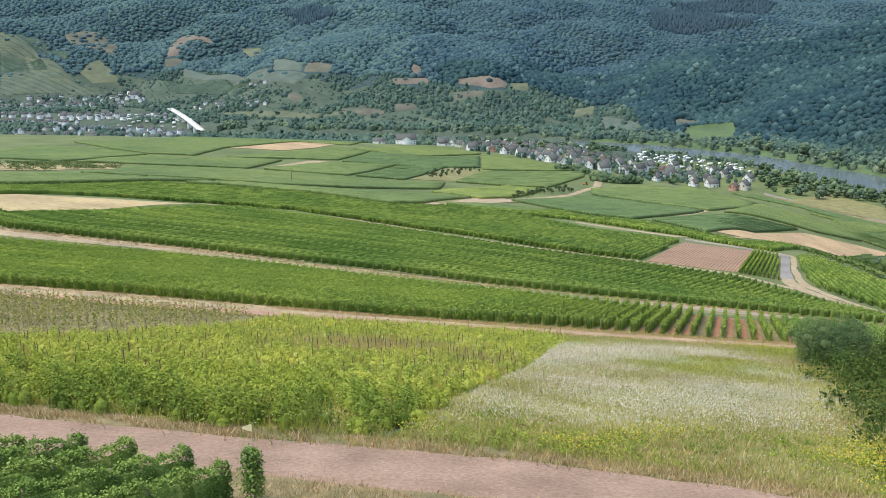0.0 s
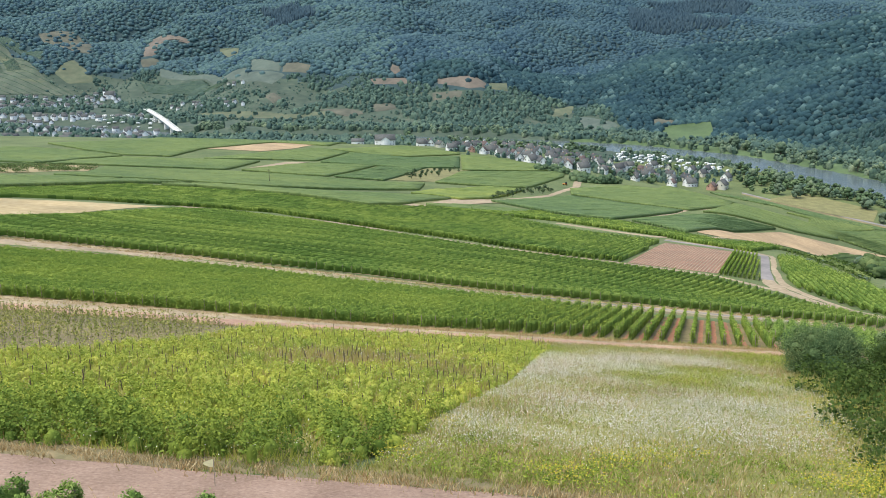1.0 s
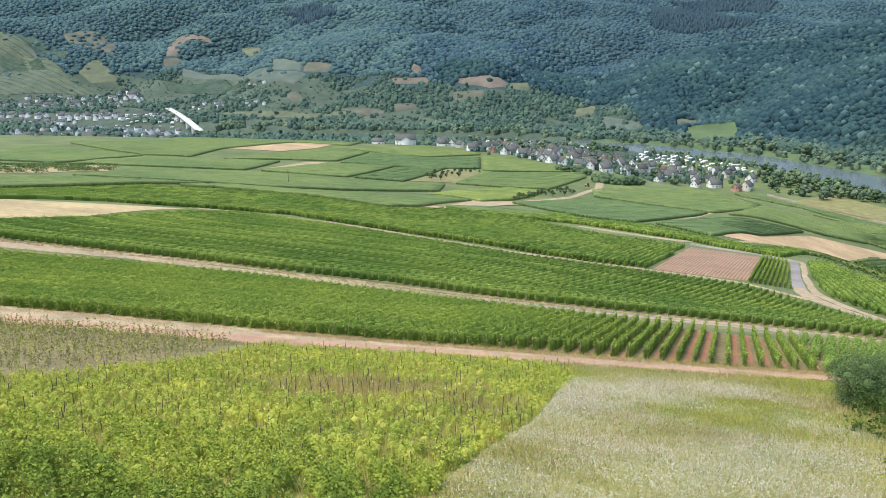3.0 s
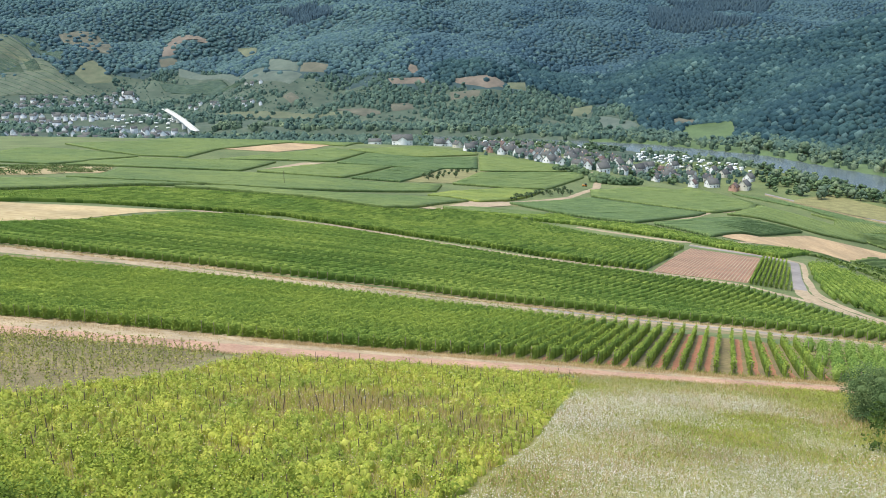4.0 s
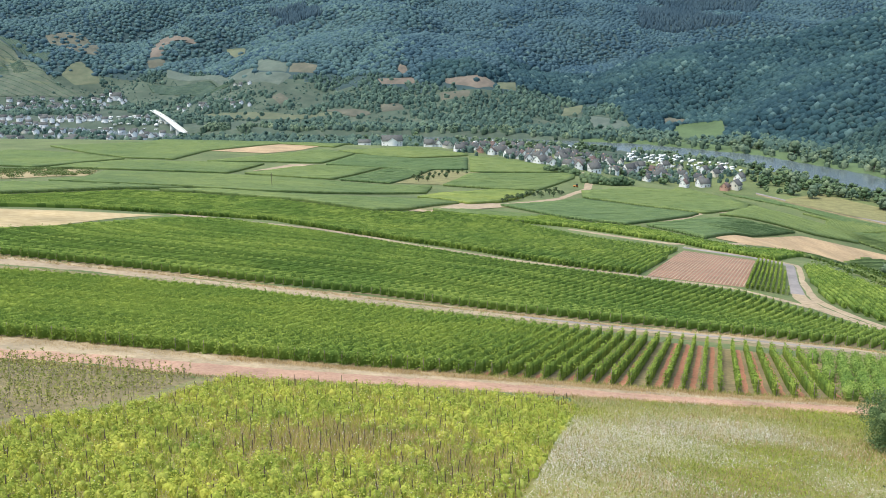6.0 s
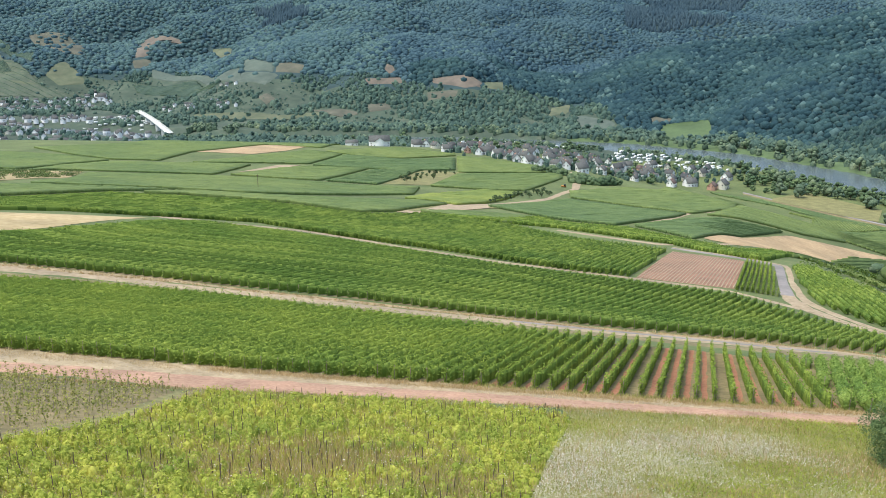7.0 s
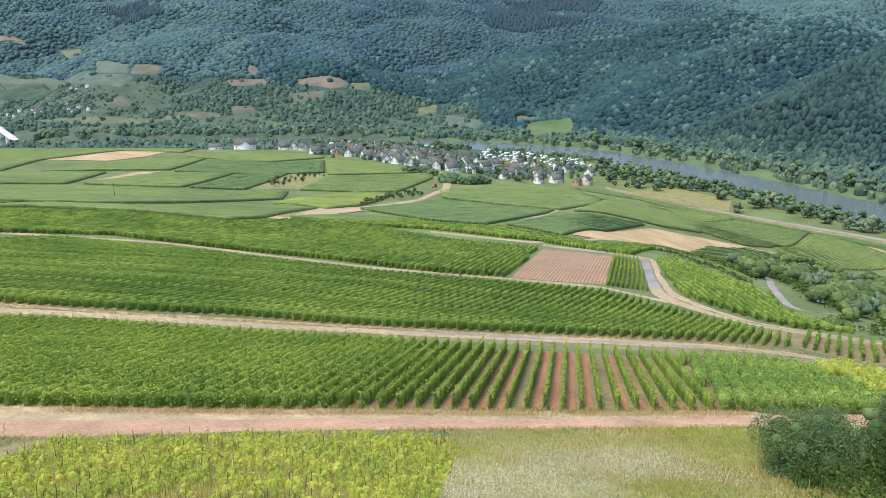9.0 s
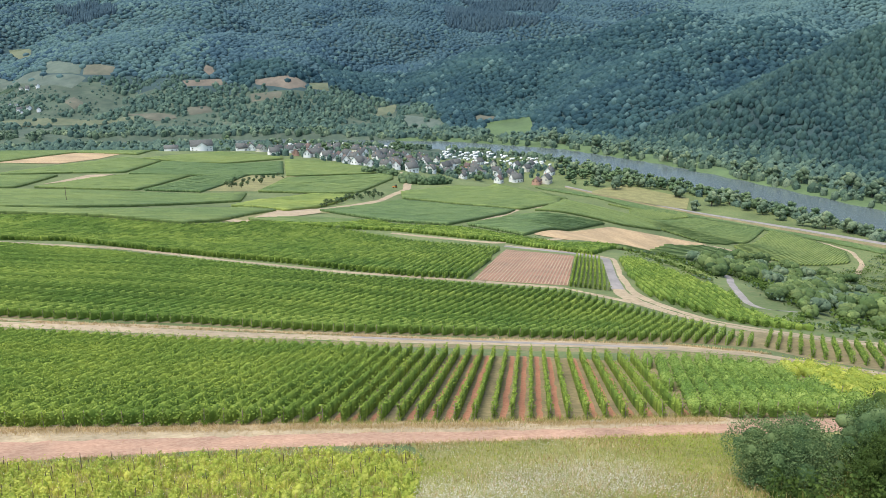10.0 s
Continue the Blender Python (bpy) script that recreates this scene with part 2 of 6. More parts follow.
M_VINE_DEEP = foliage("vine_plot_deep", ((0.0, (0.107, 0.167, 0.063)), (0.5, (0.124, 0.190, 0.072)), (1.0, (0.145, 0.213, 0.083))), 0.012, ((0.82, 0.87, 0.88), (1.16, 1.12, 1.05)), 0.1, relief=0.4)
M_VINE_PALE = foliage("vine_plot_pale", ((0.0, (0.151, 0.209, 0.064)), (0.5, (0.173, 0.233, 0.074)), (1.0, (0.198, 0.256, 0.084))), 0.02, ((0.82, 0.87, 0.88), (1.16, 1.1, 1.05)), 0.1, relief=0.25)
M_VINE_LIME = foliage("vine_plot_lime", ((0.0, (0.185, 0.245, 0.064)), (0.5, (0.215, 0.275, 0.072)), (1.0, (0.250, 0.305, 0.084))), 0.03, ((0.82, 0.87, 0.88), (1.16, 1.1, 1.0)), 0.1, relief=0.25)
M_VINE_LUSH = foliage("vine_leaves_lush", ((0.0, (0.110, 0.180, 0.040)), (0.5, (0.180, 0.282, 0.062)), (1.0, (0.275, 0.378, 0.098))), 0.08, through_light=.18)
M_WEED_GREEN = foliage("weed_leaves", ((0.0, (0.211, 0.279, 0.042)), (0.5, (0.274, 0.342, 0.054)), (1.0, (0.353, 0.405, 0.071))), 0.25, ((0.65, 0.75, 0.7), (1.2, 1.12, 1.0)), 0.15)
M_BRAMBLE = foliage("bramble_leaves", ((0.0, (0.136, 0.205, 0.032)), (0.5, (0.186, 0.260, 0.043)), (1.0, (0.262, 0.336, 0.060))), 0.4, ((0.55, 0.66, 0.66), (1.25, 1.15, 1.0)), 0.15)
M_VINE_YELLOW = foliage("vine_leaves_yellow", ((0.0, (0.252, 0.319, 0.050)), (0.5, (0.358, 0.409, 0.067)), (1.0, (0.476, 0.493, 0.101))), 0.2, ((0.62, 0.72, 0.72), (1.14, 1.08, 1.0)), 0.15)
M_VINE_GREY = foliage("vine_leaves_grey", ((0.0, (0.17, 0.195, 0.055)), (0.5, (0.28, 0.305, 0.09)), (1.0, (0.42, 0.41, 0.15))), 0.1)
M_FRONT_VINE = foliage("front_vine_leaves", ((0.0, (0.100, 0.170, 0.038)), (0.5, (0.160, 0.258, 0.060)), (0.85, (0.225, 0.335, 0.084)), (1.0, (0.310, 0.400, 0.125))), 0.5, through_light=.12)
M_GRASS = foliage("grass_blades", ((0.0, (0.185, 0.225, 0.04)), (0.5, (0.34, 0.35, 0.09)), (1.0, (0.50, 0.44, 0.19))), 0.12, ((0.7, 0.82, 0.7), (1.15, 1.08, 1.05)), 0.3)
M_LIME = foliage("lime_blades", ((0.0, (0.32, 0.35, 0.06)), (0.5, (0.47, 0.47, 0.09)), (1.0, (0.60, 0.56, 0.16))), 0.2, ((0.7, 0.8, 0.7), (1.15, 1.08, 1.0)), 0.25)
M_DRY = foliage("dry_blades", ((0.0, (0.32, 0.22, 0.10)), (0.5, (0.48, 0.37, 0.19)), (1.0, (0.62, 0.52, 0.32))), 0.2, ((0.8, 0.8, 0.7), (1.1, 1.05, 1.0)), 0.2)
M_DAISY = foliage("daisy", ((0.0, (0.60, 0.58, 0.48)), (1.0, (0.84, 0.82, 0.75))), 0.1, ((0.9, 0.88, 0.84), (1, 1, 1)), 0.2)
M_YELLOWFLOWER = foliage("yellow_flower", ((0.0, (0.46, 0.37, 0.03)), (1.0, (0.60, 0.52, 0.08))), 0.1, ((0.9, 0.9, 0.9), (1, 1, 1)), 0.2)
M_BUSH = foliage("bush_leaves", ((0.0, (0.060, 0.115, 0.058)), (0.5, (0.112, 0.185, 0.088)), (1.0, (0.180, 0.260, 0.125))), 0.3, own=True)
M_SHRUB = foliage("shrub_leaves", ((0.0, (0.040, 0.075, 0.018)), (0.5, (0.066, 0.115, 0.028)), (1.0, (0.105, 0.165, 0.045))), 0.3, own=True)
M_TREE = foliage("tree_leaves", ((0.0, (0.082, 0.134, 0.082)), (0.5, (0.104, 0.164, 0.096)), (1.0, (0.130, 0.194, 0.110))), 0.02, own=True, through_light=.1, relief=0.5)
M_WILLOW = foliage("willow_leaves", ((0.0, (0.098, 0.152, 0.108)), (0.5, (0.128, 0.186, 0.132)), (1.0, (0.162, 0.222, 0.160))), 0.08, own=True, through_light=.1, relief=0.5)
M_SLOPEBUSH = foliage("slope_bush_leaves", ((0.0, (0.070, 0.118, 0.050)), (0.5, (0.105, 0.162, 0.068)), (1.0, (0.150, 0.212, 0.092))), 0.1, own=True, through_light=.15, relief=0.4)
# far trees below the woods: leaf green shifted to blue as painted haze
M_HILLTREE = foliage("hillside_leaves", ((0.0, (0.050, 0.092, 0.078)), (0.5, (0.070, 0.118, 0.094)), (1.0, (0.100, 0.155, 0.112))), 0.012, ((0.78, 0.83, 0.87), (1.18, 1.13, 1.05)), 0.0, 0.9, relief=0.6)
# hill woods: distance haze is mixed into these greens as blue, least in NEAR
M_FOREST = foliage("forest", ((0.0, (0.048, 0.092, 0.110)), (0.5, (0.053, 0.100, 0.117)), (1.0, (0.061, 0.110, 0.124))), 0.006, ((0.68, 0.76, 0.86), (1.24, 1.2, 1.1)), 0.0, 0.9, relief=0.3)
# lightened further, as painted haze for the high and western woods
M_FOREST_HAZY = foliage("forest_pale_haze", ((0.0, (0.064, 0.118, 0.122)), (0.5, (0.072, 0.130, 0.130)), (1.0, (0.086, 0.146, 0.138))), 0.008, ((0.74, 0.8, 0.86), (1.2, 1.16, 1.08)), 0.0, 0.9, relief=0.3)
M_FOREST_MID = foliage("forest_mid_haze", ((0.0, (0.023, 0.056, 0.066)), (0.5, (0.029, 0.067, 0.076)), (1.0, (0.041, 0.083, 0.086))), 0.008, ((0.66, 0.74, 0.84), (1.32, 1.24, 1.1)), 0.0, 0.9, relief=0.35)
M_FOREST_NEAR = foliage("forest_near_haze", ((0.0, (0.023, 0.053, 0.054)), (0.5, (0.033, 0.069, 0.067)), (1.0, (0.051, 0.093, 0.083))), 0.012, ((0.68, 0.76, 0.84), (1.3, 1.22, 1.08)), 0.0, 0.9, relief=0.45)
# darker leaves, carrying some of the same haze blue in their colour
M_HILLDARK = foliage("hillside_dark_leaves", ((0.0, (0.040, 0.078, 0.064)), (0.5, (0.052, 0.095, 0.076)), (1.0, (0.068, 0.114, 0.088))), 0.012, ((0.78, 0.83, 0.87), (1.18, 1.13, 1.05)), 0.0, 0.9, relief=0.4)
# dark conifer green, with haze added to the colour as extra blue
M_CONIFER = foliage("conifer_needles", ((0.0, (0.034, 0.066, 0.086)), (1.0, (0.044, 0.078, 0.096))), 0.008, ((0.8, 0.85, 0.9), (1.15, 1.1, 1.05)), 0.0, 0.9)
M_BANKTREE = foliage("bank_leaves", ((0.0, (0.055, 0.092, 0.062)), (0.5, (0.095, 0.145, 0.094)), (1.0, (0.165, 0.215, 0.14))), 0.05, ((0.62, 0.72, 0.78), (1.25, 1.18, 1.05)), 0.0, 0.9, relief=0.8)
M_BARK = earth("bark", ((0.3, (0.09, 0.065, 0.045)), (0.7, (0.17, 0.13, 0.10))), 6.0, 0.5, coord="object")
M_STAKE = earth("weathered_stake", ((0.3, (0.055, 0.042, 0.028)), (0.7, (0.120, 0.092, 0.066))), 7.0, 0.5, coord="object", depth=0.01)
M_POST = earth("vine_post", ((0.3, (0.20, 0.16, 0.12)), (0.7, (0.36, 0.31, 0.25))), 7.0, 0.5, coord="object", depth=0.01)
M_WALL = plain("white_render", (0.90, 0.91, 0.84), 0.85, own=False)
M_WALL_CREAM = plain("cream_render", (0.70, 0.67, 0.55), 0.85)
M_WALL_RED = plain("terracotta_render", (0.50, 0.30, 0.22), 0.85)
M_ROOF = plain("slate_roof", (0.095, 0.106, 0.102), 0.9, fine=1.0, spread=0.3, own=True)
M_ROOF_RED = plain("brown_tile_roof", (0.105, 0.082, 0.075), 0.8, fine=1.0, spread=0.3, own=True)
M_GLASS = plain("dark_window_glass", (0.03, 0.035, 0.04), 0.15)
M_WHITE = plain("white_panel", (0.76, 0.79, 0.73), 0.5, spread=0.05)
M_BRIDGE = plain("bridge_concrete", (0.60, 0.62, 0.56), 0.8, fine=0.2, spread=0.1)
M_FLAG = plain("pale_yellow_cloth", (0.74, 0.72, 0.42), 0.8)

m, n, l, b = material("river_water", 0.22)
b.inputs["Base Color"].default_value = (0.10, 0.13, 0.13, 1)
b.inputs["Specular IOR Level"].default_value = 0.5
bn = n.new("ShaderNodeBump")
bn.inputs["Strength"].default_value = 0.6
bn.inputs["Distance"].default_value = 0.5
l.new(noise_at(n, l, 0.12, 6, 0.6), bn.inputs["Height"])
l.new(bn.outputs["Normal"], b.inputs["Normal"])
M_WATER = m


# ---- mesh helpers ----
def mesh_of(name, verts, faces, mat, smooth=False):
    """One mesh from arrays; faces is an array with a fixed number of corners, or a list of such arrays."""
    me = bpy.data.meshes.new(name)
    groups = faces if isinstance(faces, list) else [faces]
    groups = [np.asarray(g, np.int32) for g in groups if len(g)]
    verts = np.asarray(verts, np.float32)
    me.vertices.add(len(verts))
    me.vertices.foreach_set("co", verts.ravel())
    loops = np.concatenate([g.ravel() for g in groups])
    sizes = np.concatenate([np.full(len(g), g.shape[1], np.int32) for g in groups])
    me.loops.add(len(loops))
    me.loops.foreach_set("vertex_index", loops)
    me.polygons.add(len(sizes))
    me.polygons.foreach_set("loop_start", np.concatenate([[0], np.cumsum(sizes)[:-1]]).astype(np.int32))
    me.update(calc_edges=True)
    if smooth:
        me.polygons.foreach_set("use_smooth", np.ones(len(sizes), bool))
    me.materials.append(mat)
    return me


def add(name, me, parent=None, label=""):
    ob = new(name, me)
    ob.parent = parent
    return tagged(ob, label)


def empty(name, at, label, category, group="", kind=""):
    e = new(name)
    e.empty_display_size = 0.3
    e.location = at
    return tagged(e, label, category, group, kind)


def box(x0, y0, z0, x1, y1, z1):
    v = np.array([(x, y, z) for z in (z0, z1) for x, y in ((x0, y0), (x1, y0), (x1, y1), (x0, y1))], float)
    f = np.array([(3, 2, 1, 0), (4, 5, 6, 7), (0, 1, 5, 4), (1, 2, 6, 5), (2, 3, 7, 6), (3, 0, 4, 7)])
    return v, f


def joined(pieces):
    vs, fs, k = [], {}, 0
    for v, f in pieces:
        v = np.asarray(v, float)
        for g in (f if isinstance(f, list) else [f]):
            g = np.asarray(g)
            if len(g):
                fs.setdefault(g.shape[1], []).append(g + k)
        vs.append(v)
        k += len(v)
    return np.concatenate(vs), [np.concatenate(g) for g in fs.values()]


def leaf_cards(rng, c, size, up=0.5, long=1.0):
    """Four-cornered leaves round the centres c, turned every way but facing up and outwards more than down."""
    k = len(c)
    nrm = rng.normal(size=(k, 3))
    nrm[:, 2] = np.abs(nrm[:, 2]) + up
    nrm /= np.linalg.norm(nrm, axis=1)[:, None]
    a = np.cross(nrm, rng.normal(size=(k, 3)))
    a /= np.linalg.norm(a, axis=1)[:, None] + 1e-9
    bb = np.cross(nrm, a)
    s = (np.asarray(size) * rng.uniform(0.6, 1.35, k))[:, None] * 0.5
    fold = nrm * s * 0.35
    v = np.stack([c - a * s * long, c - bb * s * 0.8 + fold, c + a * s * long, c + bb * s * 0.8 + fold], 1).reshape(-1, 3)
    return v, np.arange(4 * k).reshape(-1, 4)


def blades(rng, base, tall, wide=0.03, lean=0.3):
    """Grass blades: a narrow triangle each."""
    k = len(base)
    ang = rng.uniform(0, 2 * np.pi, k)
    w = np.stack([np.cos(ang), np.sin(ang), 0 * ang], 1) * (np.asarray(wide) * rng.uniform(0.6, 1.4, k))[:, None]
    h = np.asarray(tall) * rng.uniform(0.5, 1.3, k)
    top = base + np.stack([rng.normal(0, lean, k) * h, rng.normal(0, lean, k) * h, h], 1)
    v = np.stack([base - w, base + w, top], 1).reshape(-1, 3)
    return v, np.arange(3 * k).reshape(-1, 3)


def inside(poly, x, y):
    r = np.zeros(len(x), bool)
    px, py = np.array(poly).T
    j = len(px) - 1
    for i in range(len(px)):
        hit = (py[i] > y) != (py[j] > y)
        with np.errstate(divide='ignore', invalid='ignore'):
            r ^= hit & (x < (px[j] - px[i]) * (y - py[i]) / (py[j] - py[i] + 1e-12) + px[i])
        j = i
    return r


def scatter(rng, poly, per_m2):
    px, py = np.array(poly).T
    k = int((px.max() - px.min()) * (py.max() - py.min()) * per_m2)
    x, y = rng.uniform(px.min(), px.max(), k), rng.uniform(py.min(), py.max(), k)
    ok = inside(poly, x, y)
    return x[ok], y[ok]


def on_ground(x, y, up=0.0):
    return np.stack([x, y, height(x, y) + up], 1)


def drift(x, y, scale, seed=0):
    """Soft patches between -1 and 1."""
    a = seed * 1.7
    return (np.sin(x * scale + a + 1.7 * np.sin(y * scale * .7 + a)) + np.sin(y * scale * 1.3 - a + 1.3 * np.sin(x * scale * .9)) +
            .6 * np.sin((x + y) * scale * 2.3 + a * 2)) / 2.6


def spans(poly, bearing, step, phase=0.0):
    """Lines across a polygon on a bearing (degrees from +y to +x): offset, start, end, and the two axes."""
    a = radians(bearing)
    along, across = np.array((math.sin(a), math.cos(a))), np.array((math.cos(a), -math.sin(a)))
    q = np.array(poly)
    u, v = q @ across, q @ along
    out = []
    for k in np.arange(math.ceil((u.min() - phase) / step) * step + phase, u.max(), step):
        cuts = []
        for i in range(len(q)):
            j = (i + 1) % len(q)
            if (u[i] > k) != (u[j] > k):
                cuts.append(v[i] + (k - u[i]) / (u[j] - u[i]) * (v[j] - v[i]))
        cuts.sort()
        out += [(k, s, e) for s, e in zip(cuts[::2], cuts[1::2]) if e - s > 2.5]
    return out, along, across


def patch(name, poly, mat, up, cell, label, category="field", kind="structure"):
    """A field's surface laid over the ground, with an edge that wanders a little."""
    lines, along, across = spans(poly, 90, cell)
    # rows run in x; neighbours are joined into strips
    pieces = []
    q = np.array(poly)
    y0, y1 = q[:, 1].min(), q[:, 1].max()
    k = max(2, int((y1 - y0) / cell))
    ys = np.linspace(y0 + 1e-3, y1 - 1e-3, k + 1)

    def cuts(y):
        c = []
        for i in range(len(q)):
            j = (i + 1) % len(q)
            if (q[i, 1] > y) != (q[j, 1] > y):
                c.append(q[i, 0] + (y - q[i, 1]) / (q[j, 1] - q[i, 1]) * (q[j, 0] - q[i, 0]))
        return sorted(c)
    vs, fs = [], []
    base = 0
    m = max(2, int((q[:, 0].max() - q[:, 0].min()) / cell))
    for ya, yb in zip(ys[:-1], ys[1:]):
        ca, cb = cuts(ya), cuts(yb)
        if len(ca) != len(cb):
            ca = cb = cuts((ya + yb) / 2)
        for i in range(0, len(ca) - 1, 2):
            t = np.linspace(0, 1, m + 1)
            for y, c in ((ya, ca), (yb, cb)):
                x = c[i] + (c[i + 1] - c[i]) * t
                yy = np.full(m + 1, y)
                lift = np.where((t == 0) | (t == 1) | (y in (ys[0], ys[-1])), -.4, up) if up > 1 else up
                vs.append(np.stack([x, yy, height(x, yy) + lift], 1))
            k0 = np.arange(m) + base
            fs.append(np.stack([k0, k0 + 1, k0 + m + 2, k0 + m + 1], 1))
            base += 2 * (m + 1)
    v, back = np.unique(np.round(np.concatenate(vs), 4), axis=0, return_inverse=True)
    ob = add(name, mesh_of(name, v, back.ravel()[np.concatenate(fs)], mat, True))
    return tagged(ob, label, category, kind=kind)


def resample(line, k):
    q = np.array(line, float)
    d = np.concatenate([[0], np.cumsum(np.hypot(*np.diff(q, axis=0).T))])
    t = np.linspace(0, d[-1], k)
    return np.stack([np.interp(t, d, q[:, 0]), np.interp(t, d, q[:, 1])], 1)


def ribbon(name, left, right, mat, up, label, category, step=3.0, across=6, rough_edge=0.0, ruts=0.0, seed=1):
    """A road or track between two edge lines, following the ground; ruts sinks two wheel tracks."""
    rng = np.random.default_rng(seed)
    k = max(3, int(np.hypot(*np.diff(np.array(left), axis=0).T).sum() / step))
    a, b2 = resample(left, k), resample(right, k)
    if rough_edge:
        n2 = (b2 - a) / np.linalg.norm(b2 - a, axis=1)[:, None]
        a = a - n2 * rng.normal(0, rough_edge, k)[:, None]
        b2 = b2 + n2 * rng.normal(0, rough_edge, k)[:, None]
    t = np.linspace(0, 1, across + 1)
    g = a[:, None] * (1 - t)[None, :, None] + b2[:, None] * t[None, :, None]
    z = height(g[..., 0], g[..., 1]) + up
    if ruts:
        z = z - ruts * (np.exp(-((t - .3) / .08) ** 2) + np.exp(-((t - .7) / .08) ** 2))[None]
    z[:, 0] -= up + .04
    z[:, -1] -= up + .04
    v = np.concatenate([g, z[..., None]], 2).reshape(-1, 3)
    i = np.arange(k - 1)[:, None] * (across + 1) + np.arange(across)[None]
    f = np.stack([i, i + 1, i + across + 2, i + across + 1], -1).reshape(-1, 4)
    return tagged(add(name, mesh_of(name, v, f, mat, True)), label, category, kind="structure")


def hedge(rng, p, q, tall, wide, step, ragged=0.15, slim=False):
    """The dense inside of a row of vines from p to q: a tapering, uneven bank of leaves."""
    L = math.dist(p, q)
    k = max(2, int(L / step) + 1)
    t = np.linspace(0, 1, k)
    x, y = p[0] + (q[0] - p[0]) * t, p[1] + (q[1] - p[1]) * t
    nx, ny = (q[1] - p[1]) / L, -(q[0] - p[0]) / L
    g = height(x, y)
    rows = []
    shape = ((-.3, .12), (-.5, .97), (.5, .97), (.3, .12)) if slim else ((-.42, .04), (-.55, .6), (-.3, 1.0), (.3, 1.0), (.55, .6), (.42, .04))
    for off, h in shape:
        w = off * wide * (1 + rng.normal(0, ragged, k))
        rows.append(np.stack([x + nx * w, y + ny * w, g + tall * h * (1 + rng.normal(0, ragged * .5, k))], 1))
    rings = np.stack(rows, 1)
    m = len(shape)
    v = np.concatenate([rings[:-1], rings[1:]], 1).reshape(-1, 3)
    i = np.arange(k - 1)[:, None] * 2 * m + np.arange(m - 1)[None]
    f = np.stack([i, i + 1, i + m + 1, i + m], -1).reshape(-1, 4)
    caps = np.array([(0, 1, 2, 3)] if slim else [(0, 1, 2, 3), (0, 3, 4, 5)])
    return v, np.concatenate([f, caps[:, ::-1], caps + (k - 2) * 2 * m + m])


def row_leaves(rng, p, q, tall, wide, per_m, size, even=False, loose=.33):
    L = math.dist(p, q)
    k = int(L * per_m)
    t = rng.uniform(0, 1, k)
    x, y = p[0] + (q[0] - p[0]) * t, p[1] + (q[1] - p[1]) * t
    nx, ny = (q[1] - p[1]) / L, -(q[0] - p[0]) / L
    h = rng.uniform(.02, 1, k) ** .8 if even else rng.beta(2.2, 1.2, k)
    side = rng.normal(0, loose, k) * (1.15 - .5 * h)
    bulge = 1 + .12 * np.sin(t * L * 2.1 + rng.uniform(0, 6))
    z = height(x, y) + tall * (.12 + .98 * h * bulge)
    c = np.stack([x + nx * side * wide, y + ny * side * wide, z], 1)
    ends = rng.uniform(0, 1, k) < min(.1, 7 / L + .02)
    c[ends, 0] += (p[0] - x[ends]) + rng.normal(0, .2 * wide, ends.sum())
    c[ends, 1] += (p[1] - y[ends]) + rng.normal(0, .2 * wide, ends.sum())
    c[ends, 2] = height(c[ends, 0], c[ends, 1]) + tall * rng.uniform(.1, 1, ends.sum())
    shoots = rng.uniform(0, 1, k) < .06
    c[shoots, 2] += rng.uniform(.05, .3, shoots.sum())
    return leaf_cards(rng, c, size, 0.6)


def vineyard(name, poly, bearing, mat, label, step=2.0, tall=1.9, wide=0.8, seg_len=4.0, per_m=0.0, size=0.5, seed=1, trim=0.0):
    """A distant plot of vines, all rows in one."""
    rng = np.random.default_rng(seed)
    lines, al, ac = spans(poly, bearing, step)
    pieces = []
    for k, s, e in lines:
        s, e = s + rng.uniform(0, .8) + trim, e - rng.uniform(0, .8) - trim
        if e - s < 2.5:
            continue
        p, q = ac * k + al * s, ac * k + al * e
        pieces.append(hedge(rng, p, q, tall * rng.uniform(.94, 1.05) * (.86 if per_m else 1), wide * (.7 if per_m else 1), seg_len, 0.1 if per_m else .1, seg_len > 6))
        if per_m:
            pieces.append(row_leaves(rng, p, q, tall, wide, per_m, size))
    v, f = joined(pieces)
    return tagged(add(name, mesh_of(name, v, f, mat)), label, "vineyard", "vineyard plots", "stuff")


def post_mesh(tall, r, mat, name="post", sides=5, lean=0.0):
    a = np.arange(sides) * 2 * np.pi / sides
    ring = np.stack([np.cos(a), np.sin(a)], 1)
    v = np.concatenate([np.c_[ring * r, np.full(sides, -.25)], np.c_[ring * r * .85 + (lean, 0), np.full(sides, tall)], [(lean, 0, tall + r * .5)]])
    i = np.arange(sides)
    j = (i + 1) % sides
    return mesh_of(name, v, [np.stack([i, j, j + sides, i + sides], 1), np.stack([i + sides, j + sides, np.full(sides, 2 * sides)], 1)], mat)


# ---- the ground ----
def steps(*runs):
    out = []
    for a, b2, s in runs:
        out.append(np.arange(a, b2, s))
    return np.concatenate(out)


gx = steps((-4900, -2000, 290), (-2000, -300, 26), (-300, -120, 9), (-120, 160, 3.5), (160, 1260, 13), (1260, 2000, 28), (2000, 4901, 290))
gy = steps((-1500, -120, 138), (-120, 20, 7), (20, 130, 3), (130, 400, 6), (400, 1260, 13), (1260, 2000, 15), (2000, 3200, 28), (3200, 4901, 340))
xx, yy = np.meshgrid(gx, gy)
gz = height(xx.ravel(), yy.ravel())
k = np.arange((len(gy) - 1) * len(gx)).reshape(len(gy) - 1, len(gx))[:, :-1].ravel()
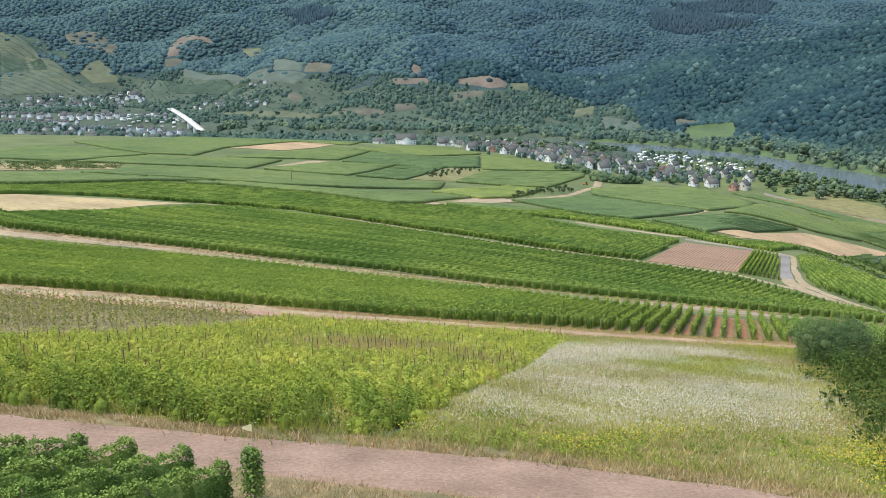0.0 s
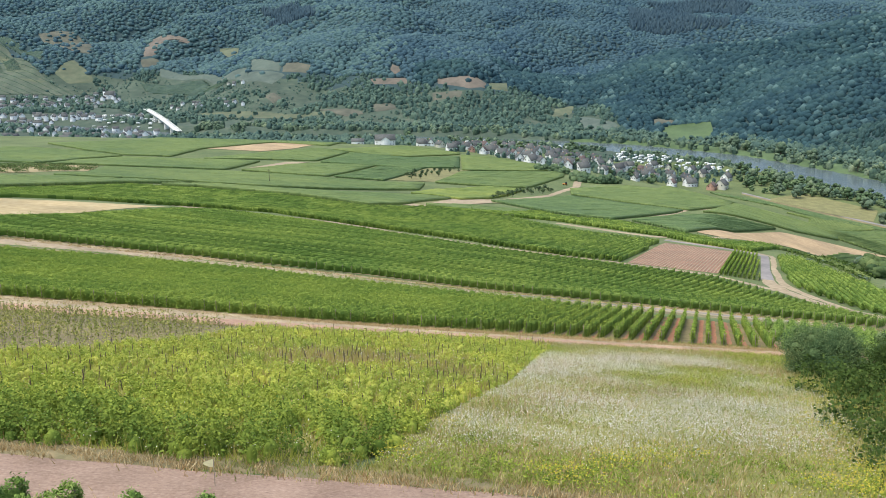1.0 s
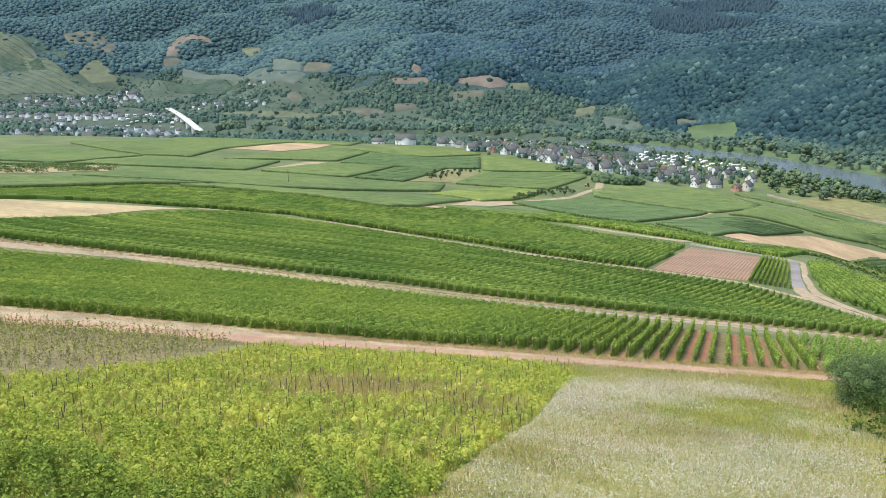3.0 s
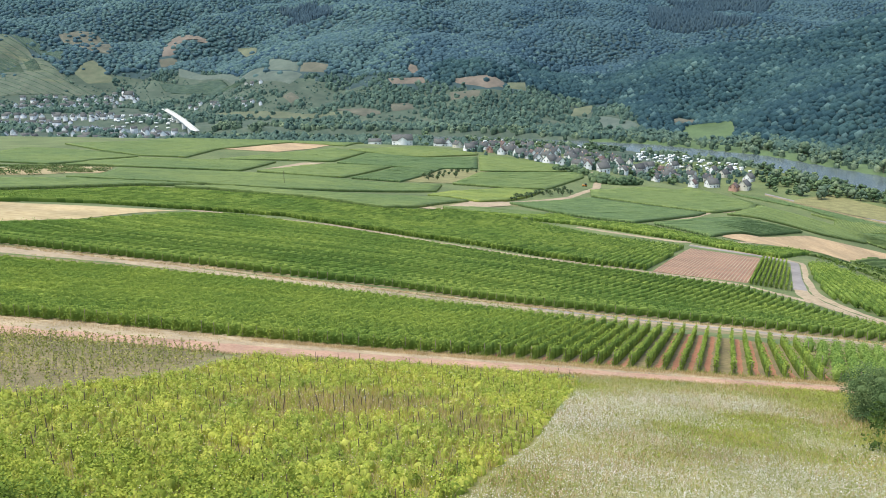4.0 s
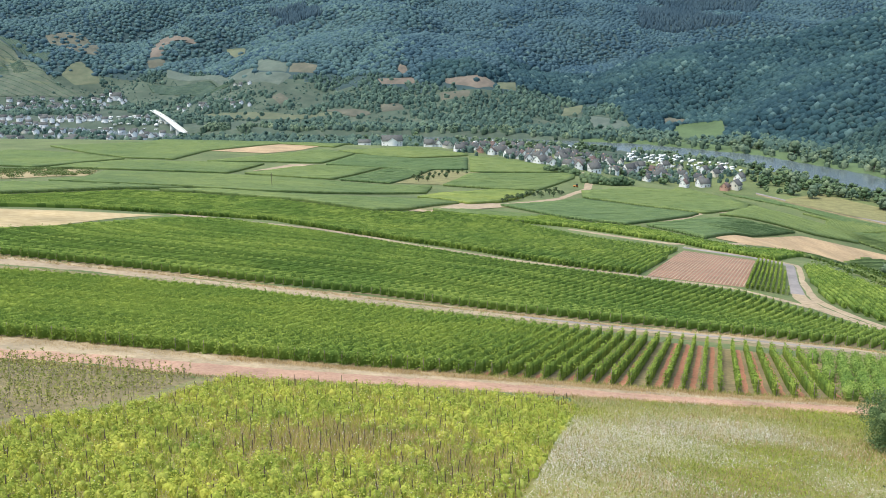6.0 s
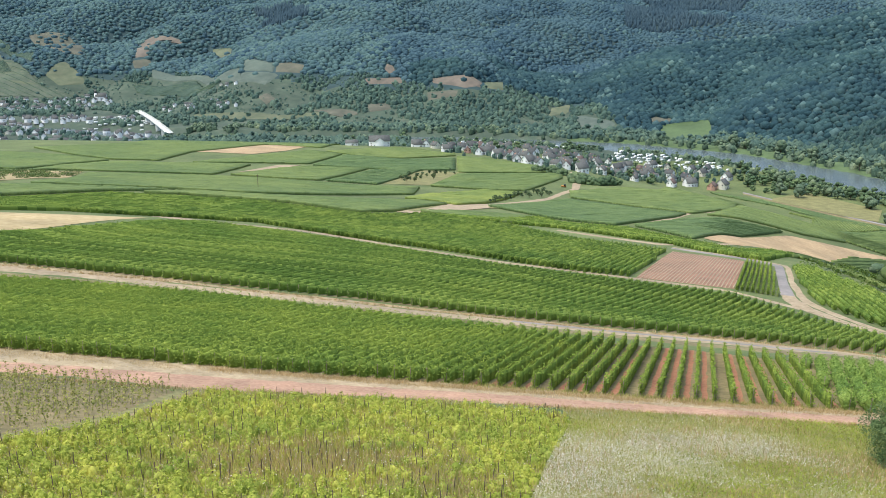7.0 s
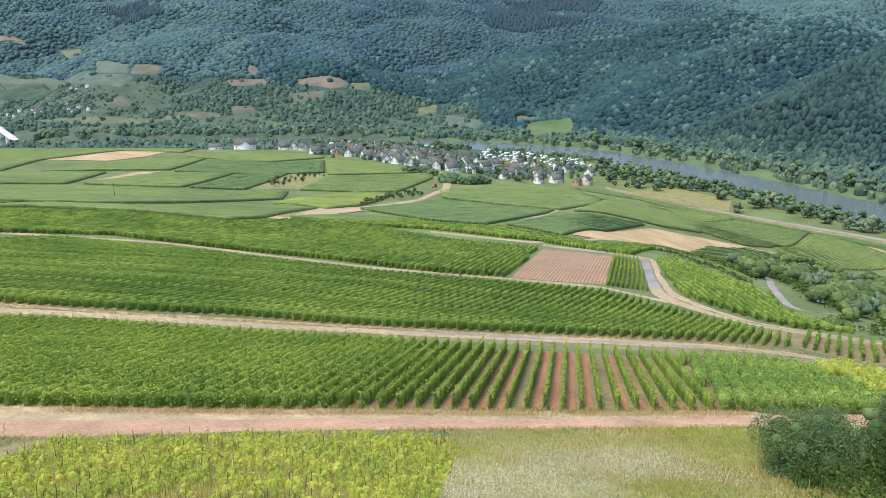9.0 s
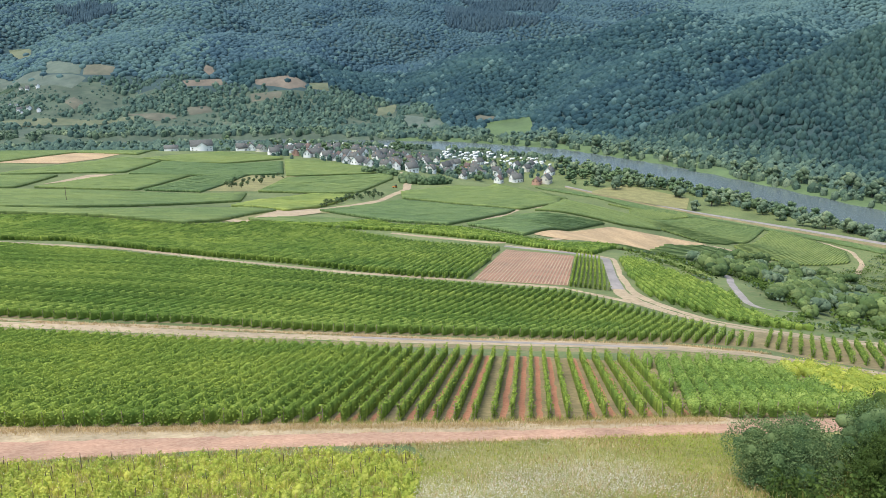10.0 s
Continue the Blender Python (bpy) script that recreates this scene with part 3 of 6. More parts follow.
ground = add("ground", mesh_of("ground", np.stack([xx.ravel(), yy.ravel(), gz], 1), np.stack([k, k + 1, k + len(gx) + 1, k + len(gx)], 1), M_GROUND, True))
tagged(ground, "grassy hillside falling to a wooded river valley", "ground", kind="structure")
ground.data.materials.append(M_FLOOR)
fx = (xx[:-1, :-1] + xx[1:, 1:]).ravel() / 2
fy = (yy[:-1, :-1] + yy[1:, 1:]).ravel() / 2
wd, ws = seg(fx, fy, RIVER)
fd = seg(fx, fy, FOOT)[0]
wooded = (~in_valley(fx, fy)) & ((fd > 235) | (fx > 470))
open_slope = ~wooded & ((~in_valley(fx, fy) & (fy > 1200)) | (in_valley(fx, fy) & (fy > 1165)))
ground.data.materials.append(M_SCRUBLAND)
ground.data.materials.append(M_GREEN_FIELD)
far_bank = (ws > 0) & (wd < 135) & (fx > 250) & in_valley(fx, fy)
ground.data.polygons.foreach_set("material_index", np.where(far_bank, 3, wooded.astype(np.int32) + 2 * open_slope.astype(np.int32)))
del xx, yy, gz

# river
rl = np.array(RIVER, float)
mid = resample(rl, 120)
tan = np.gradient(mid, axis=0)
tan /= np.linalg.norm(tan, axis=1)[:, None]
nor = np.stack([tan[:, 1], -tan[:, 0]], 1)
lv = np.stack([np.c_[mid + nor * o, np.full(120, RIVER_Z)] for o in (-58, -20, 20, 58)], 1).reshape(-1, 3)
i = np.arange(119)[:, None] * 4 + np.arange(3)[None]
river = add("water", mesh_of("water", lv, np.stack([i, i + 4, i + 5, i + 1], -1).reshape(-1, 4), M_WATER, True))
tagged(river, "calm grey river reflecting the pale sky", "river", kind="structure")

# ---- tracks and lanes ----
ribbon("front_track", ((-75, 50), (-23.6, 40.6), (-9.7, 37.9), (3.2, 36.0), (12.9, 32.9), (22, 28.5), (40, 18)),
       ((-75, 42.5), (-24, 34.5), (-9, 31.4), (2, 29), (12, 25.5), (20, 21.5), (36, 11)), M_PINK, 0.10, "pink gravel farm track across the slope", "track", 1.5, 10, 0.12, 0.05, 3)
ribbon("red_track", ((-140, 133), (-69, 123.5), (-51, 121.5), (-32, 117.5), (-9, 112.6), (9.6, 109), (20.8, 105.6), (32.3, 103.2), (49.5, 100.4), (66, 96)),
       ((-140, 118), (-63, 110.5), (-37, 107), (-21, 101.8), (-1.6, 101.2), (14, 99.2), (29.7, 96.7), (45.6, 94.3), (62, 90)), M_RED, 0.13, "red earth track between vineyards with pale ruts", "track", 1.5, 10, 0.25, 0.06, 4)
ribbon("lane", ((-230, 262), (-115, 209.5), (-55, 201.5), (-14.7, 192), (17.6, 182.5), (36.7, 177.5), (59.8, 171), (79, 162), (88, 149), (92, 125.5), (98, 95)),
       ((-228, 253), (-109, 200), (-76, 199), (-45, 193), (-14, 184.4), (16.9, 175.4), (35, 169.8), (56.9, 163), (75.2, 155.6), (84.4, 145), (88.6, 122.5), (94, 93)), M_LANE, 0.06, "pale dry lane between the vine plots", "lane", 3, 6, 0.3, 0.0, 5)
ribbon("paved_strip", ((20, 181), (37.4, 175.4), (59, 168.4), (76, 160.4)), ((19.2, 178.2), (36.4, 172.6), (57.8, 165.6), (74, 157.8)), M_CONCRETE, 0.10, "grey concrete paving on the lane", "lane", 3, 4, 0.05, 0.0, 6)
ribbon("lane", ((-160, 392), (-100, 352), (-44, 324), (-5.8, 288), (26.9, 266), (64, 251.5), (87, 241.5), (99, 223)),
       ((-158, 384), (-97, 338), (-42.3, 313), (-5.7, 283), (26.2, 261), (63, 247), (86.5, 237.7), (97.5, 219)), M_LANE, 0.06, "narrow pale lane between the vine plots", "lane", 3, 4, 0.25, 0.0, 7)
rl, rr = resample(((105, 351.5), (126, 325.4), (130.2, 309.7), (110.4, 261.8), (99.7, 235.9), (97.2, 225.9), (100.2, 213.9), (106, 199.3), (109.4, 181.9), (113.4, 166.9), (116.2, 152.3)), 30), resample(((108.4, 359.9), (130, 335), (136.9, 310.7), (116.5, 262.4), (106.2, 232.1), (107.3, 218.3), (109.9, 205.8), (115.2, 190.3), (118.7, 173.6), (122.4, 159.1)) + ((127, 142),), 30)
road_mid = rl * .42 + rr * .58
ribbon("concrete_road", rl[:18], road_mid[:18], M_CONCRETE, 0.12, "grey concrete farm road bending round the plots", "road", 3, 6, 0.0, 0.0, 8)
ribbon("dirt_lane", rl[16:], road_mid[16:], M_LANE, 0.09, "pale dirt lane below the bend of the farm road", "lane", 3, 5, 0.15, 0.0, 18)
ribbon("road_verge", road_mid, rr, M_LANE, 0.06, "dry grassy verge of the farm road", "verge", 3, 4, 0.2, 0.0, 15)
CURVE = ((176, 298), (160, 271), (151, 257), (145, 246), (139.5, 235), (135, 225), (133, 219), (133.5, 214.5), (137, 212.5), (146, 212))
cl = resample(CURVE, 24)
ribbon("curved_lane", cl - (1.15, -.8), cl + (1.15, -.8), M_CONCRETE, 0.08, "curved grey lane down between bushes", "lane", 3, 4, 0.1, 0.0, 10)
ribbon("far_lane", ((-12, 424), (20, 494), (44, 520), (89, 588), (104, 628), (122, 670), (138.8, 748), (148, 820)), ((0, 421), (30, 478), (56, 510), (94, 586), (110, 628), (129, 670), (146, 748), (156, 818)), M_LANE, 0.25, "pale gravel track leading to the village", "track", 6, 4, 0.3, 0.0, 11)
ru, rw = resample(((368.8, 941.6), (389.6, 890.8), (444.9, 777.2), (498.6, 696), (542.4, 624.8)), 20), resample(((363.5, 928), (384.3, 878.6), (438, 765.1), (487.4, 680.2), (528.4, 608.5)), 20)
ribbon("riverside_road", ru, ru * .55 + rw * .45, M_CONCRETE, 0.4, "grey road along the river meadow", "road", 10, 4, 0.0, 0.0, 12)
ribbon("road_verge", ru * .52 + rw * .48, rw, M_GREY_GROUND, 0.3, "dry grass verge of the river road", "verge", 10, 4, 0.4, 0.0, 19)
ribbon("far_lane", ((322, 557), (345, 564), (362, 566), (379, 556), (394, 550)), ((321, 553), (345, 560), (362, 562), (378, 552), (393, 546)), M_LANE, 0.3, "pale lane below a yellow-green vine plot", "lane", 5, 3, 0.3, 0.0, 26)
ribbon("far_lane", ((484, 650), (491, 632), (494, 604), (477, 571), (449, 542)), ((480, 648), (487, 632), (490, 606), (474, 574), (446, 546)), M_LANE, 0.3, "pale lane curving round a vine plot", "lane", 5, 3, 0.3, 0.0, 27)
ribbon("far_lane", ((64, 392), (104, 362), (150, 385), (207, 455), (262, 520)), ((66, 397), (107, 368), (149, 391), (204, 459), (259, 524)), M_LANE, 0.2, "pale lane beside a hedge of vines", "lane", 6, 3, 0.2, 0.0, 13)
ribbon("far_lane", ((117, 448), (175, 550), (200, 566), (262, 652)), ((122, 446), (180, 546), (206, 562), (268, 648)), M_LANE, 0.2, "pale lane between distant vine plots", "lane", 6, 3, 0.2, 0.0, 14)

# ---- open plots ----
patch("meadow", ((15.3, 93.3), (6.6, 64.1), (1.8, 53.2), (-1.1, 43.6), (-2.7, 38.5)) + ((-2.7, 38.2), (3.2, 37), (12.9, 34), (19, 31), (30, 26), (60, 20), (70, 60), (62, 90), (45.6, 94), (29.7, 96.4), (15, 99)), M_MEADOW, 0.04, 2.0, "flowering meadow with daisies and dry grass", "meadow")
patch("straw_plot", ((-195, 296), (-149, 297.9), (-127.4, 315.3), (-100.9, 331.9), (-110.8, 264.4), (-123.2, 231), (-180, 257)), M_STRAW, 0.12, 6.0, "fallow plot of pale yellow straw", "field")
patch("brown_plot", ((63.7, 251), (101.9, 339.5), (122.8, 318.7), (89.6, 243.1)), M_PLOUGH, 0.08, 4.0, "bare reddish ploughed plot with fine rows", "field")
patch("fallow_field", ((-225.6, 873.9), (-198.6, 960.3), (-175.9, 1018.2), (-126.5, 1020.4), (-142.3, 932), (-167.9, 866.9)), M_TAN, 0.4, 8.0, "light tan fallow field", "field")
patch("fallow_field", ((134.7, 401.4), (232, 520.8), (327.2, 559.6), (269.3, 505.2), (173.2, 388.1), (144.1, 381)), M_TAN, 0.25, 6.0, "light tan fallow field", "field")
patch("rough_grass", ((-8.7, 432.6), (18.1, 493.6), (21.6, 516.9), (40.7, 510), (52, 493), (25, 462.3), (-0.8, 429.6)), M_SWARD, 0.3, 6.0, "rough dry grass beside the village track", "field")
patch("orchard_ground", ((-31.6, 629.5), (-19.7, 684.9), (6.6, 766.2), (47.5, 761), (24.7, 677.7), (7, 631.9)), M_SWARD, 0.3, 8.0, "dry grass of a small orchard", "field")
patch("river_meadow", ((378.4, 896.7), (437.2, 933), (473.1, 838.3), (440.7, 786.5), (417, 821)), M_SWARD, 0.5, 10.0, "dry meadow beside the river road", "meadow")
patch("hill_field", ((446, 1530), (532, 1534), (492, 1402), (406, 1369), (424, 1470)), M_GREEN_FIELD, 0.6, 12.0, "bright green field across the river", "field")

# ---- vine plots ----
B1, B2, B3 = 19.7, 37.5, 24.8


def vine_rows(poly, bearing, mat, label, group, tall, wide, per_m, size, seg_len, seed, step=2.0, trim=.3, posts=True, wide_left=0.0, core=(.72, .5, .25), loose=.33):
    """Rows of vines, each a thing of its own with its leaves and its two end posts."""
    rng = np.random.default_rng(seed)
    lines, al, ac = spans(poly, bearing, step)
    pm = post_mesh(tall - .05, .06, M_POST)
    for k, s, e in lines:
        s, e = s + trim + rng.uniform(0, .5), e - trim - rng.uniform(0, .5)
        if e - s < 3:
            continue
        p, q = ac * k + al * s, ac * k + al * e
        row = empty("vine_row", (p[0], p[1], ground_z(*p)), label, "vine row", group)
        wd = wide + wide_left * min(1, max(0, (14 - p[0]) / 16))
        parts = [hedge(rng, p, q, tall * core[0], wd * core[1], seg_len, core[2]), row_leaves(rng, p, q, tall, wd, per_m * (.5 + .5 * wd / wide), size, False, loose)]
        v, f = joined(parts)
        v = v - np.array(row.location)
        add("leaves", mesh_of("leaves", v, f, mat), row)
        if posts:
            for end in (p, q):
                o = add("post", pm, row, "weathered wooden end post")
                o.location = Vector((end[0], end[1], ground_z(*end))) - row.location
                o.rotation_euler = (rng.normal(0, .04), rng.normal(0, .04), rng.uniform(0, 6))


PLOT_A = ((-112, 129), (-70.2, 124.6), (-52.3, 123.6), (-27, 117.3), (-10.4, 113.6), (3.9, 111.8), (12.1, 110.8), (30.1, 107), (46.4, 102.2), (61.4, 144.4), (47, 152.7), (31.6, 158.1), (16, 164.3), (-12.6, 174.6), (-42, 185), (-71, 188), (-102, 189), (-150, 206))
vine_rows(PLOT_A, B1, M_VINE, "green vine row trained on wires beside a red track", "vine rows by the red track", 2.05, 0.5, 23, 0.22, 1.0, 21, trim=.1, wide_left=.65, core=(.8, .5, .14), loose=.36)
vine_rows(((46.8, 102.2), (61.6, 143.6), (72, 140), (76.5, 133), (73, 120), (69, 109), (68, 98), (62, 97)), B1 + 6, M_VINE_LUSH, "lush unpruned vine row", "unpruned vine rows", 1.9, 1.7, 64, 0.21, 1.5, 22, core=(.8, .7, .2))
vine_rows(((77.5, 132.5), (84, 133), (83.5, 118), (80, 104), (72, 99), (69.5, 99), (70, 110), (74, 120)), B1 + 6, M_VINE_YELLOW, "yellowing unpruned vine row", "unpruned vine rows", 1.8, 1.6, 44, 0.22, 1.5, 26, core=(.8, .7, .2))
PLOT_B = ((-170, 239), (-140, 225), (-122, 216), (-115, 212), (-55, 204), (-12, 196.5), (17.8, 185.3), (50.2, 177.4), (71.1, 170.5), (85.4, 163.8), (92, 156), (97, 165), (101.5, 191), (95, 211), (83.5, 230), (60.5, 238), (25, 250), (-5.2, 270.5), (-39, 294), (-76, 314), (-89, 300), (-106, 250), (-122, 230), (-170, 254))
vine_rows(PLOT_B, B2, M_VINE_DARK, "long dark green vine row on wires", "vine rows on the middle slope", 2.0, .9, 11, 0.3, 1.6, 23, core=(.86, .62, .12), loose=.34)
vine_rows(((109, 179.8), (111.2, 164.2), (114.7, 150.7), (94.1, 128.1), (92.1, 141.6), (93.6, 157.5)), B2, M_VINE_DARK, "short vine row beside the farm road", "vine rows by the farm road", 1.6, 0.6, 30, 0.24, 1.2, 24, 1.9, core=(.75, .55, .2))
vine_rows(((89.4, 241.3), (122.8, 316.6), (127.9, 306.1), (99, 235.1)), 24, M_VINE, "vine row with reddish soil between", "vine rows by the ploughed plot", 1.7, 0.6, 14, 0.32, 2.0, 25, 1.35)
vineyard("vineyard", ((-198, 348), (-168, 384), (-144, 414), (-111, 419), (-76, 422), (-61, 416), (-41, 407), (-26, 400), (5, 415), (19, 410), (43, 397), (66, 361), (99, 336), (63, 252), (47, 255), (31, 265), (13, 279), (-7, 291), (-28, 306), (-63, 346), (-92, 347), (-106, 344), (-137, 340), (-152, 305), (-159, 280)), B3, M_VINE_DARK, "plot of green vines in close rows", 2.0, 2.0, 1.0, 4, 8, .33, 31)
vineyard("vineyard", ((135.9, 307.1), (143.1, 307.9), (136.4, 250.7), (133.8, 228.9), (127.1, 214.9), (124.5, 180.9), (116.4, 192), (109.6, 216.5), (107.1, 230.5), (117.9, 262.5)), 14, M_VINE_DARK, "plot of dark green vines sloping to bushes", 1.9, 1.7, 1.25, 2.0, 15, .34, 32)
vineyard("vineyard", ((161.8, 347.3), (155, 297.4), (140.1, 240.9), (143.7, 262.7)), 350, M_VINE_PALE, "strip of yellowing vines", 2.0, 1.7, .9, 2.5, 6, .5, 33)
vineyard("vineyard", ((-8.4, 416.5), (43.9, 419.7), (63.4, 440.2), (71.6, 421.2), (104.6, 416.3), (135.2, 359), (166.1, 367.1), (132.3, 322.1), (107.8, 370), (67.9, 401.1)), 52, M_VINE_DARK, "long strip of vines along a lane", 2.0, 2.0, 1.2, 3, 4, .5, 34)
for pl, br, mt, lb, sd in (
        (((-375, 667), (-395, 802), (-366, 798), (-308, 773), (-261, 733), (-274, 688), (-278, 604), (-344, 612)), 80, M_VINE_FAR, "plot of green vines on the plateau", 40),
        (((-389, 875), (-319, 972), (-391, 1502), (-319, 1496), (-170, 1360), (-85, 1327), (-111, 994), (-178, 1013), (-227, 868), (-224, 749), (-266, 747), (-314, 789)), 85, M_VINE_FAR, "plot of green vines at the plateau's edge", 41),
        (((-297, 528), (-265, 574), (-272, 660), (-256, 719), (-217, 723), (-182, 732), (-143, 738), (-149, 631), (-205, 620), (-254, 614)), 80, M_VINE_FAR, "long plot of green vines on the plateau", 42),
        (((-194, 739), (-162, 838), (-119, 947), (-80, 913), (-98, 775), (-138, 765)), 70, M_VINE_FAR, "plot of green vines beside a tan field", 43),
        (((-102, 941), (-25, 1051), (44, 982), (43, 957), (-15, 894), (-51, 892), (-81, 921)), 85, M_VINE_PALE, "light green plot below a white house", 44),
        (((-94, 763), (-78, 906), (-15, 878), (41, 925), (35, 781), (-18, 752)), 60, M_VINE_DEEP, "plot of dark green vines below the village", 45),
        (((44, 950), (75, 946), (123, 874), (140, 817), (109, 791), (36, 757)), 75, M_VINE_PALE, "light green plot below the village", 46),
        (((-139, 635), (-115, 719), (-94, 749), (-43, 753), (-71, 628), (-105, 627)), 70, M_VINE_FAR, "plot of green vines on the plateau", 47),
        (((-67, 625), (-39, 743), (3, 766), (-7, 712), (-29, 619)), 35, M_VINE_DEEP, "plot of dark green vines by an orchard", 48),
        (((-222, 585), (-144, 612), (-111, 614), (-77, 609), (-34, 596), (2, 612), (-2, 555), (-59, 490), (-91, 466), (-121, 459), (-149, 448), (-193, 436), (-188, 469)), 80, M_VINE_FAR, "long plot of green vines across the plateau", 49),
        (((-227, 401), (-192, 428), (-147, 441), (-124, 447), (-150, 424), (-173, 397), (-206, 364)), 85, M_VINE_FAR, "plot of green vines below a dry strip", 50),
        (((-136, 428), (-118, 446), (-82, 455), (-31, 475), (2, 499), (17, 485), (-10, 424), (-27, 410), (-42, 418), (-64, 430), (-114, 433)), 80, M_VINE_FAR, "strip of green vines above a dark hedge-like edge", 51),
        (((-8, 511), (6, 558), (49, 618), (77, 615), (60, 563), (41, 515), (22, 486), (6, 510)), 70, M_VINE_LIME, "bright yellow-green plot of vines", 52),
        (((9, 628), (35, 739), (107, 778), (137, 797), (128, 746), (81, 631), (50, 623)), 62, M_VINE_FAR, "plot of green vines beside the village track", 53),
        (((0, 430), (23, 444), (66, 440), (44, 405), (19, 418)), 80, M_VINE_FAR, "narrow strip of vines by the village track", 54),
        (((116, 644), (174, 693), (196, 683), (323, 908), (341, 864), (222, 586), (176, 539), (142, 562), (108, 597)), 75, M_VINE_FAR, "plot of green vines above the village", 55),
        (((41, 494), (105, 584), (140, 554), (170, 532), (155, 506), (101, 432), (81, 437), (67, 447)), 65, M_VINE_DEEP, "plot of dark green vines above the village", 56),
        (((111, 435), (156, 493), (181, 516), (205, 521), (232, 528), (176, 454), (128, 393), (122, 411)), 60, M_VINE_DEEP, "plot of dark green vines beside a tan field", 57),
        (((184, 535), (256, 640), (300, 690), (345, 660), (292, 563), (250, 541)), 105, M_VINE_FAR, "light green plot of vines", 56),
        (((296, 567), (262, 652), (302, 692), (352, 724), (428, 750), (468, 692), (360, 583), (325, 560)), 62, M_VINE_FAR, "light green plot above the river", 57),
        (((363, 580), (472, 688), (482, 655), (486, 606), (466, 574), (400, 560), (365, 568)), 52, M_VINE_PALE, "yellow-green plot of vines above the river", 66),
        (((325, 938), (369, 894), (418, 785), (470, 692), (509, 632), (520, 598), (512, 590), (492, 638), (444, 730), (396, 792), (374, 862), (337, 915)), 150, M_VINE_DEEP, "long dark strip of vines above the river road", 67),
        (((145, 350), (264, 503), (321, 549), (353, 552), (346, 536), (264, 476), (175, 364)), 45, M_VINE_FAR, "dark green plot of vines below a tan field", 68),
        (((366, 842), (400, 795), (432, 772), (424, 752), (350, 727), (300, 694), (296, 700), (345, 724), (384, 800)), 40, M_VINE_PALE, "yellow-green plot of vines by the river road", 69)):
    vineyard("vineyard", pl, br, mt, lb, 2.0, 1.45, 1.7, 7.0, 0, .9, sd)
DRY_STRIP = ((-263, 466), (-272, 591), (-235, 610), (-207, 517), (-210, 447), (-236, 418))
patch("dry_strip", DRY_STRIP, M_DRYGRASS, 0.2, 6.0, "strip of dry scrub between vine plots", "field")
rng = np.random.default_rng(62)
v, f = leaf_cards(rng, np.concatenate([on_ground(p[0] + rng.normal(0, 1.3, 46), p[1] + rng.normal(0, 1.3, 46)) + np.stack([np.zeros(46), np.zeros(46), rng.uniform(.2, 2.0, 46)], 1) for p in zip(*scatter(rng, DRY_STRIP, .016))]), .75, .4)
tagged(add("scrub", mesh_of("scrub", v, f, M_SLOPEBUSH)), "scrubby bushes along a dry strip between vines", "scrub", kind="stuff")
patch("bare_ground", ((18, 494), (30, 514), (46, 511), (40, 480), (17, 444), (2, 434)), M_LANE, 0.34, 6.0, "bare pale earth beside the village track", "field")
patch("bare_ground", ((-140, 666), (-123, 754), (-104, 762), (-116, 719)), M_LANE, 0.3, 6.0, "narrow bare strip between vine plots", "field")

# ---- dry sward under the near vines, straw banks along the tracks ----
patch("vine_floor", PLOT_A, M_GREY_GROUND, 0.03, 3.0, "dry brownish grass under the vine rows", "field")
patch("vine_floor", PLOT_B, M_GREY_GROUND, 0.03, 4.0, "dry grass under the vine rows", "field")
patch("vine_floor", ((46.6, 101.6), (61.8, 144.6), (66, 158), (76, 153), (84, 143), (88, 122), (92, 96), (76, 92), (62, 95)), M_GREY_GROUND, 0.045, 3.0, "dry grass under the unpruned vines", "field")
patch("vine_floor", ((92.4, 157.5), (91, 141), (93, 126), (97, 122), (117, 150), (112.5, 166), (110, 183), (104, 185)), M_GREY_GROUND, 0.045, 3.0, "dry grass under the short vine rows", "field")
ribbon("straw_bank", ((-120, 134.5), (-69, 127), (-32, 120.5), (-9, 115.4), (9.6, 111.8), (20.8, 108.6), (32.3, 106), (49.5, 102.4)),
       ((-120, 125), (-69, 117), (-32, 111.2), (-9, 107.2), (9.6, 104.6), (20.8, 101.8), (32.3, 99.8), (49.5, 97.4)), M_BANK, 0.17, "pale dry grass bank above the red track", "verge", 1.2, 6, .55, 0, 16)
ribbon("straw_bank", ((-115, 211.5), (-55, 204.3), (-14.7, 195), (17.8, 186), (36.7, 179), (59.8, 172.3), (79, 163.3), (89, 150)),
       ((-115, 208.5), (-55, 201), (-14.7, 191.5), (17.8, 182.6), (37, 175.6), (59.4, 168.8), (76.6, 160.6), (86.4, 148.5)), M_BANK, 0.075, "pale dry grass along the lane", "verge", 3, 4, .3, 0, 17)

ribbon("straw_bank", ((-115, 200.4), (-76, 199.4), (-45, 193.4), (-14, 184.8), (16.9, 175.8), (35, 170.2), (56.9, 163.4), (75.2, 156), (84.4, 145.4)), ((-115, 195), (-76, 193), (-45, 188), (-14, 179.5), (16.9, 170.5), (35, 164.5), (56.9, 156.5), (75, 148), (82, 140)), M_GREY_GROUND, 0.05, "dry grass on the lower side of the lane", "verge", 3, 5, .3, 0, 20)
ribbon("straw_bank", ((-75, 52.5), (-23.6, 43), (-9.7, 40), (3.2, 38), (12.9, 34.9), (22, 30.5), (40, 20)), ((-75, 49.6), (-23.6, 40.2), (-9.7, 37.5), (3.2, 35.6), (12.9, 32.5), (22, 28.1), (40, 17.6)), M_GREY_GROUND, 0.09, "dry grass edge of the gravel track", "verge", 1.5, 6, .3, 0, 28)

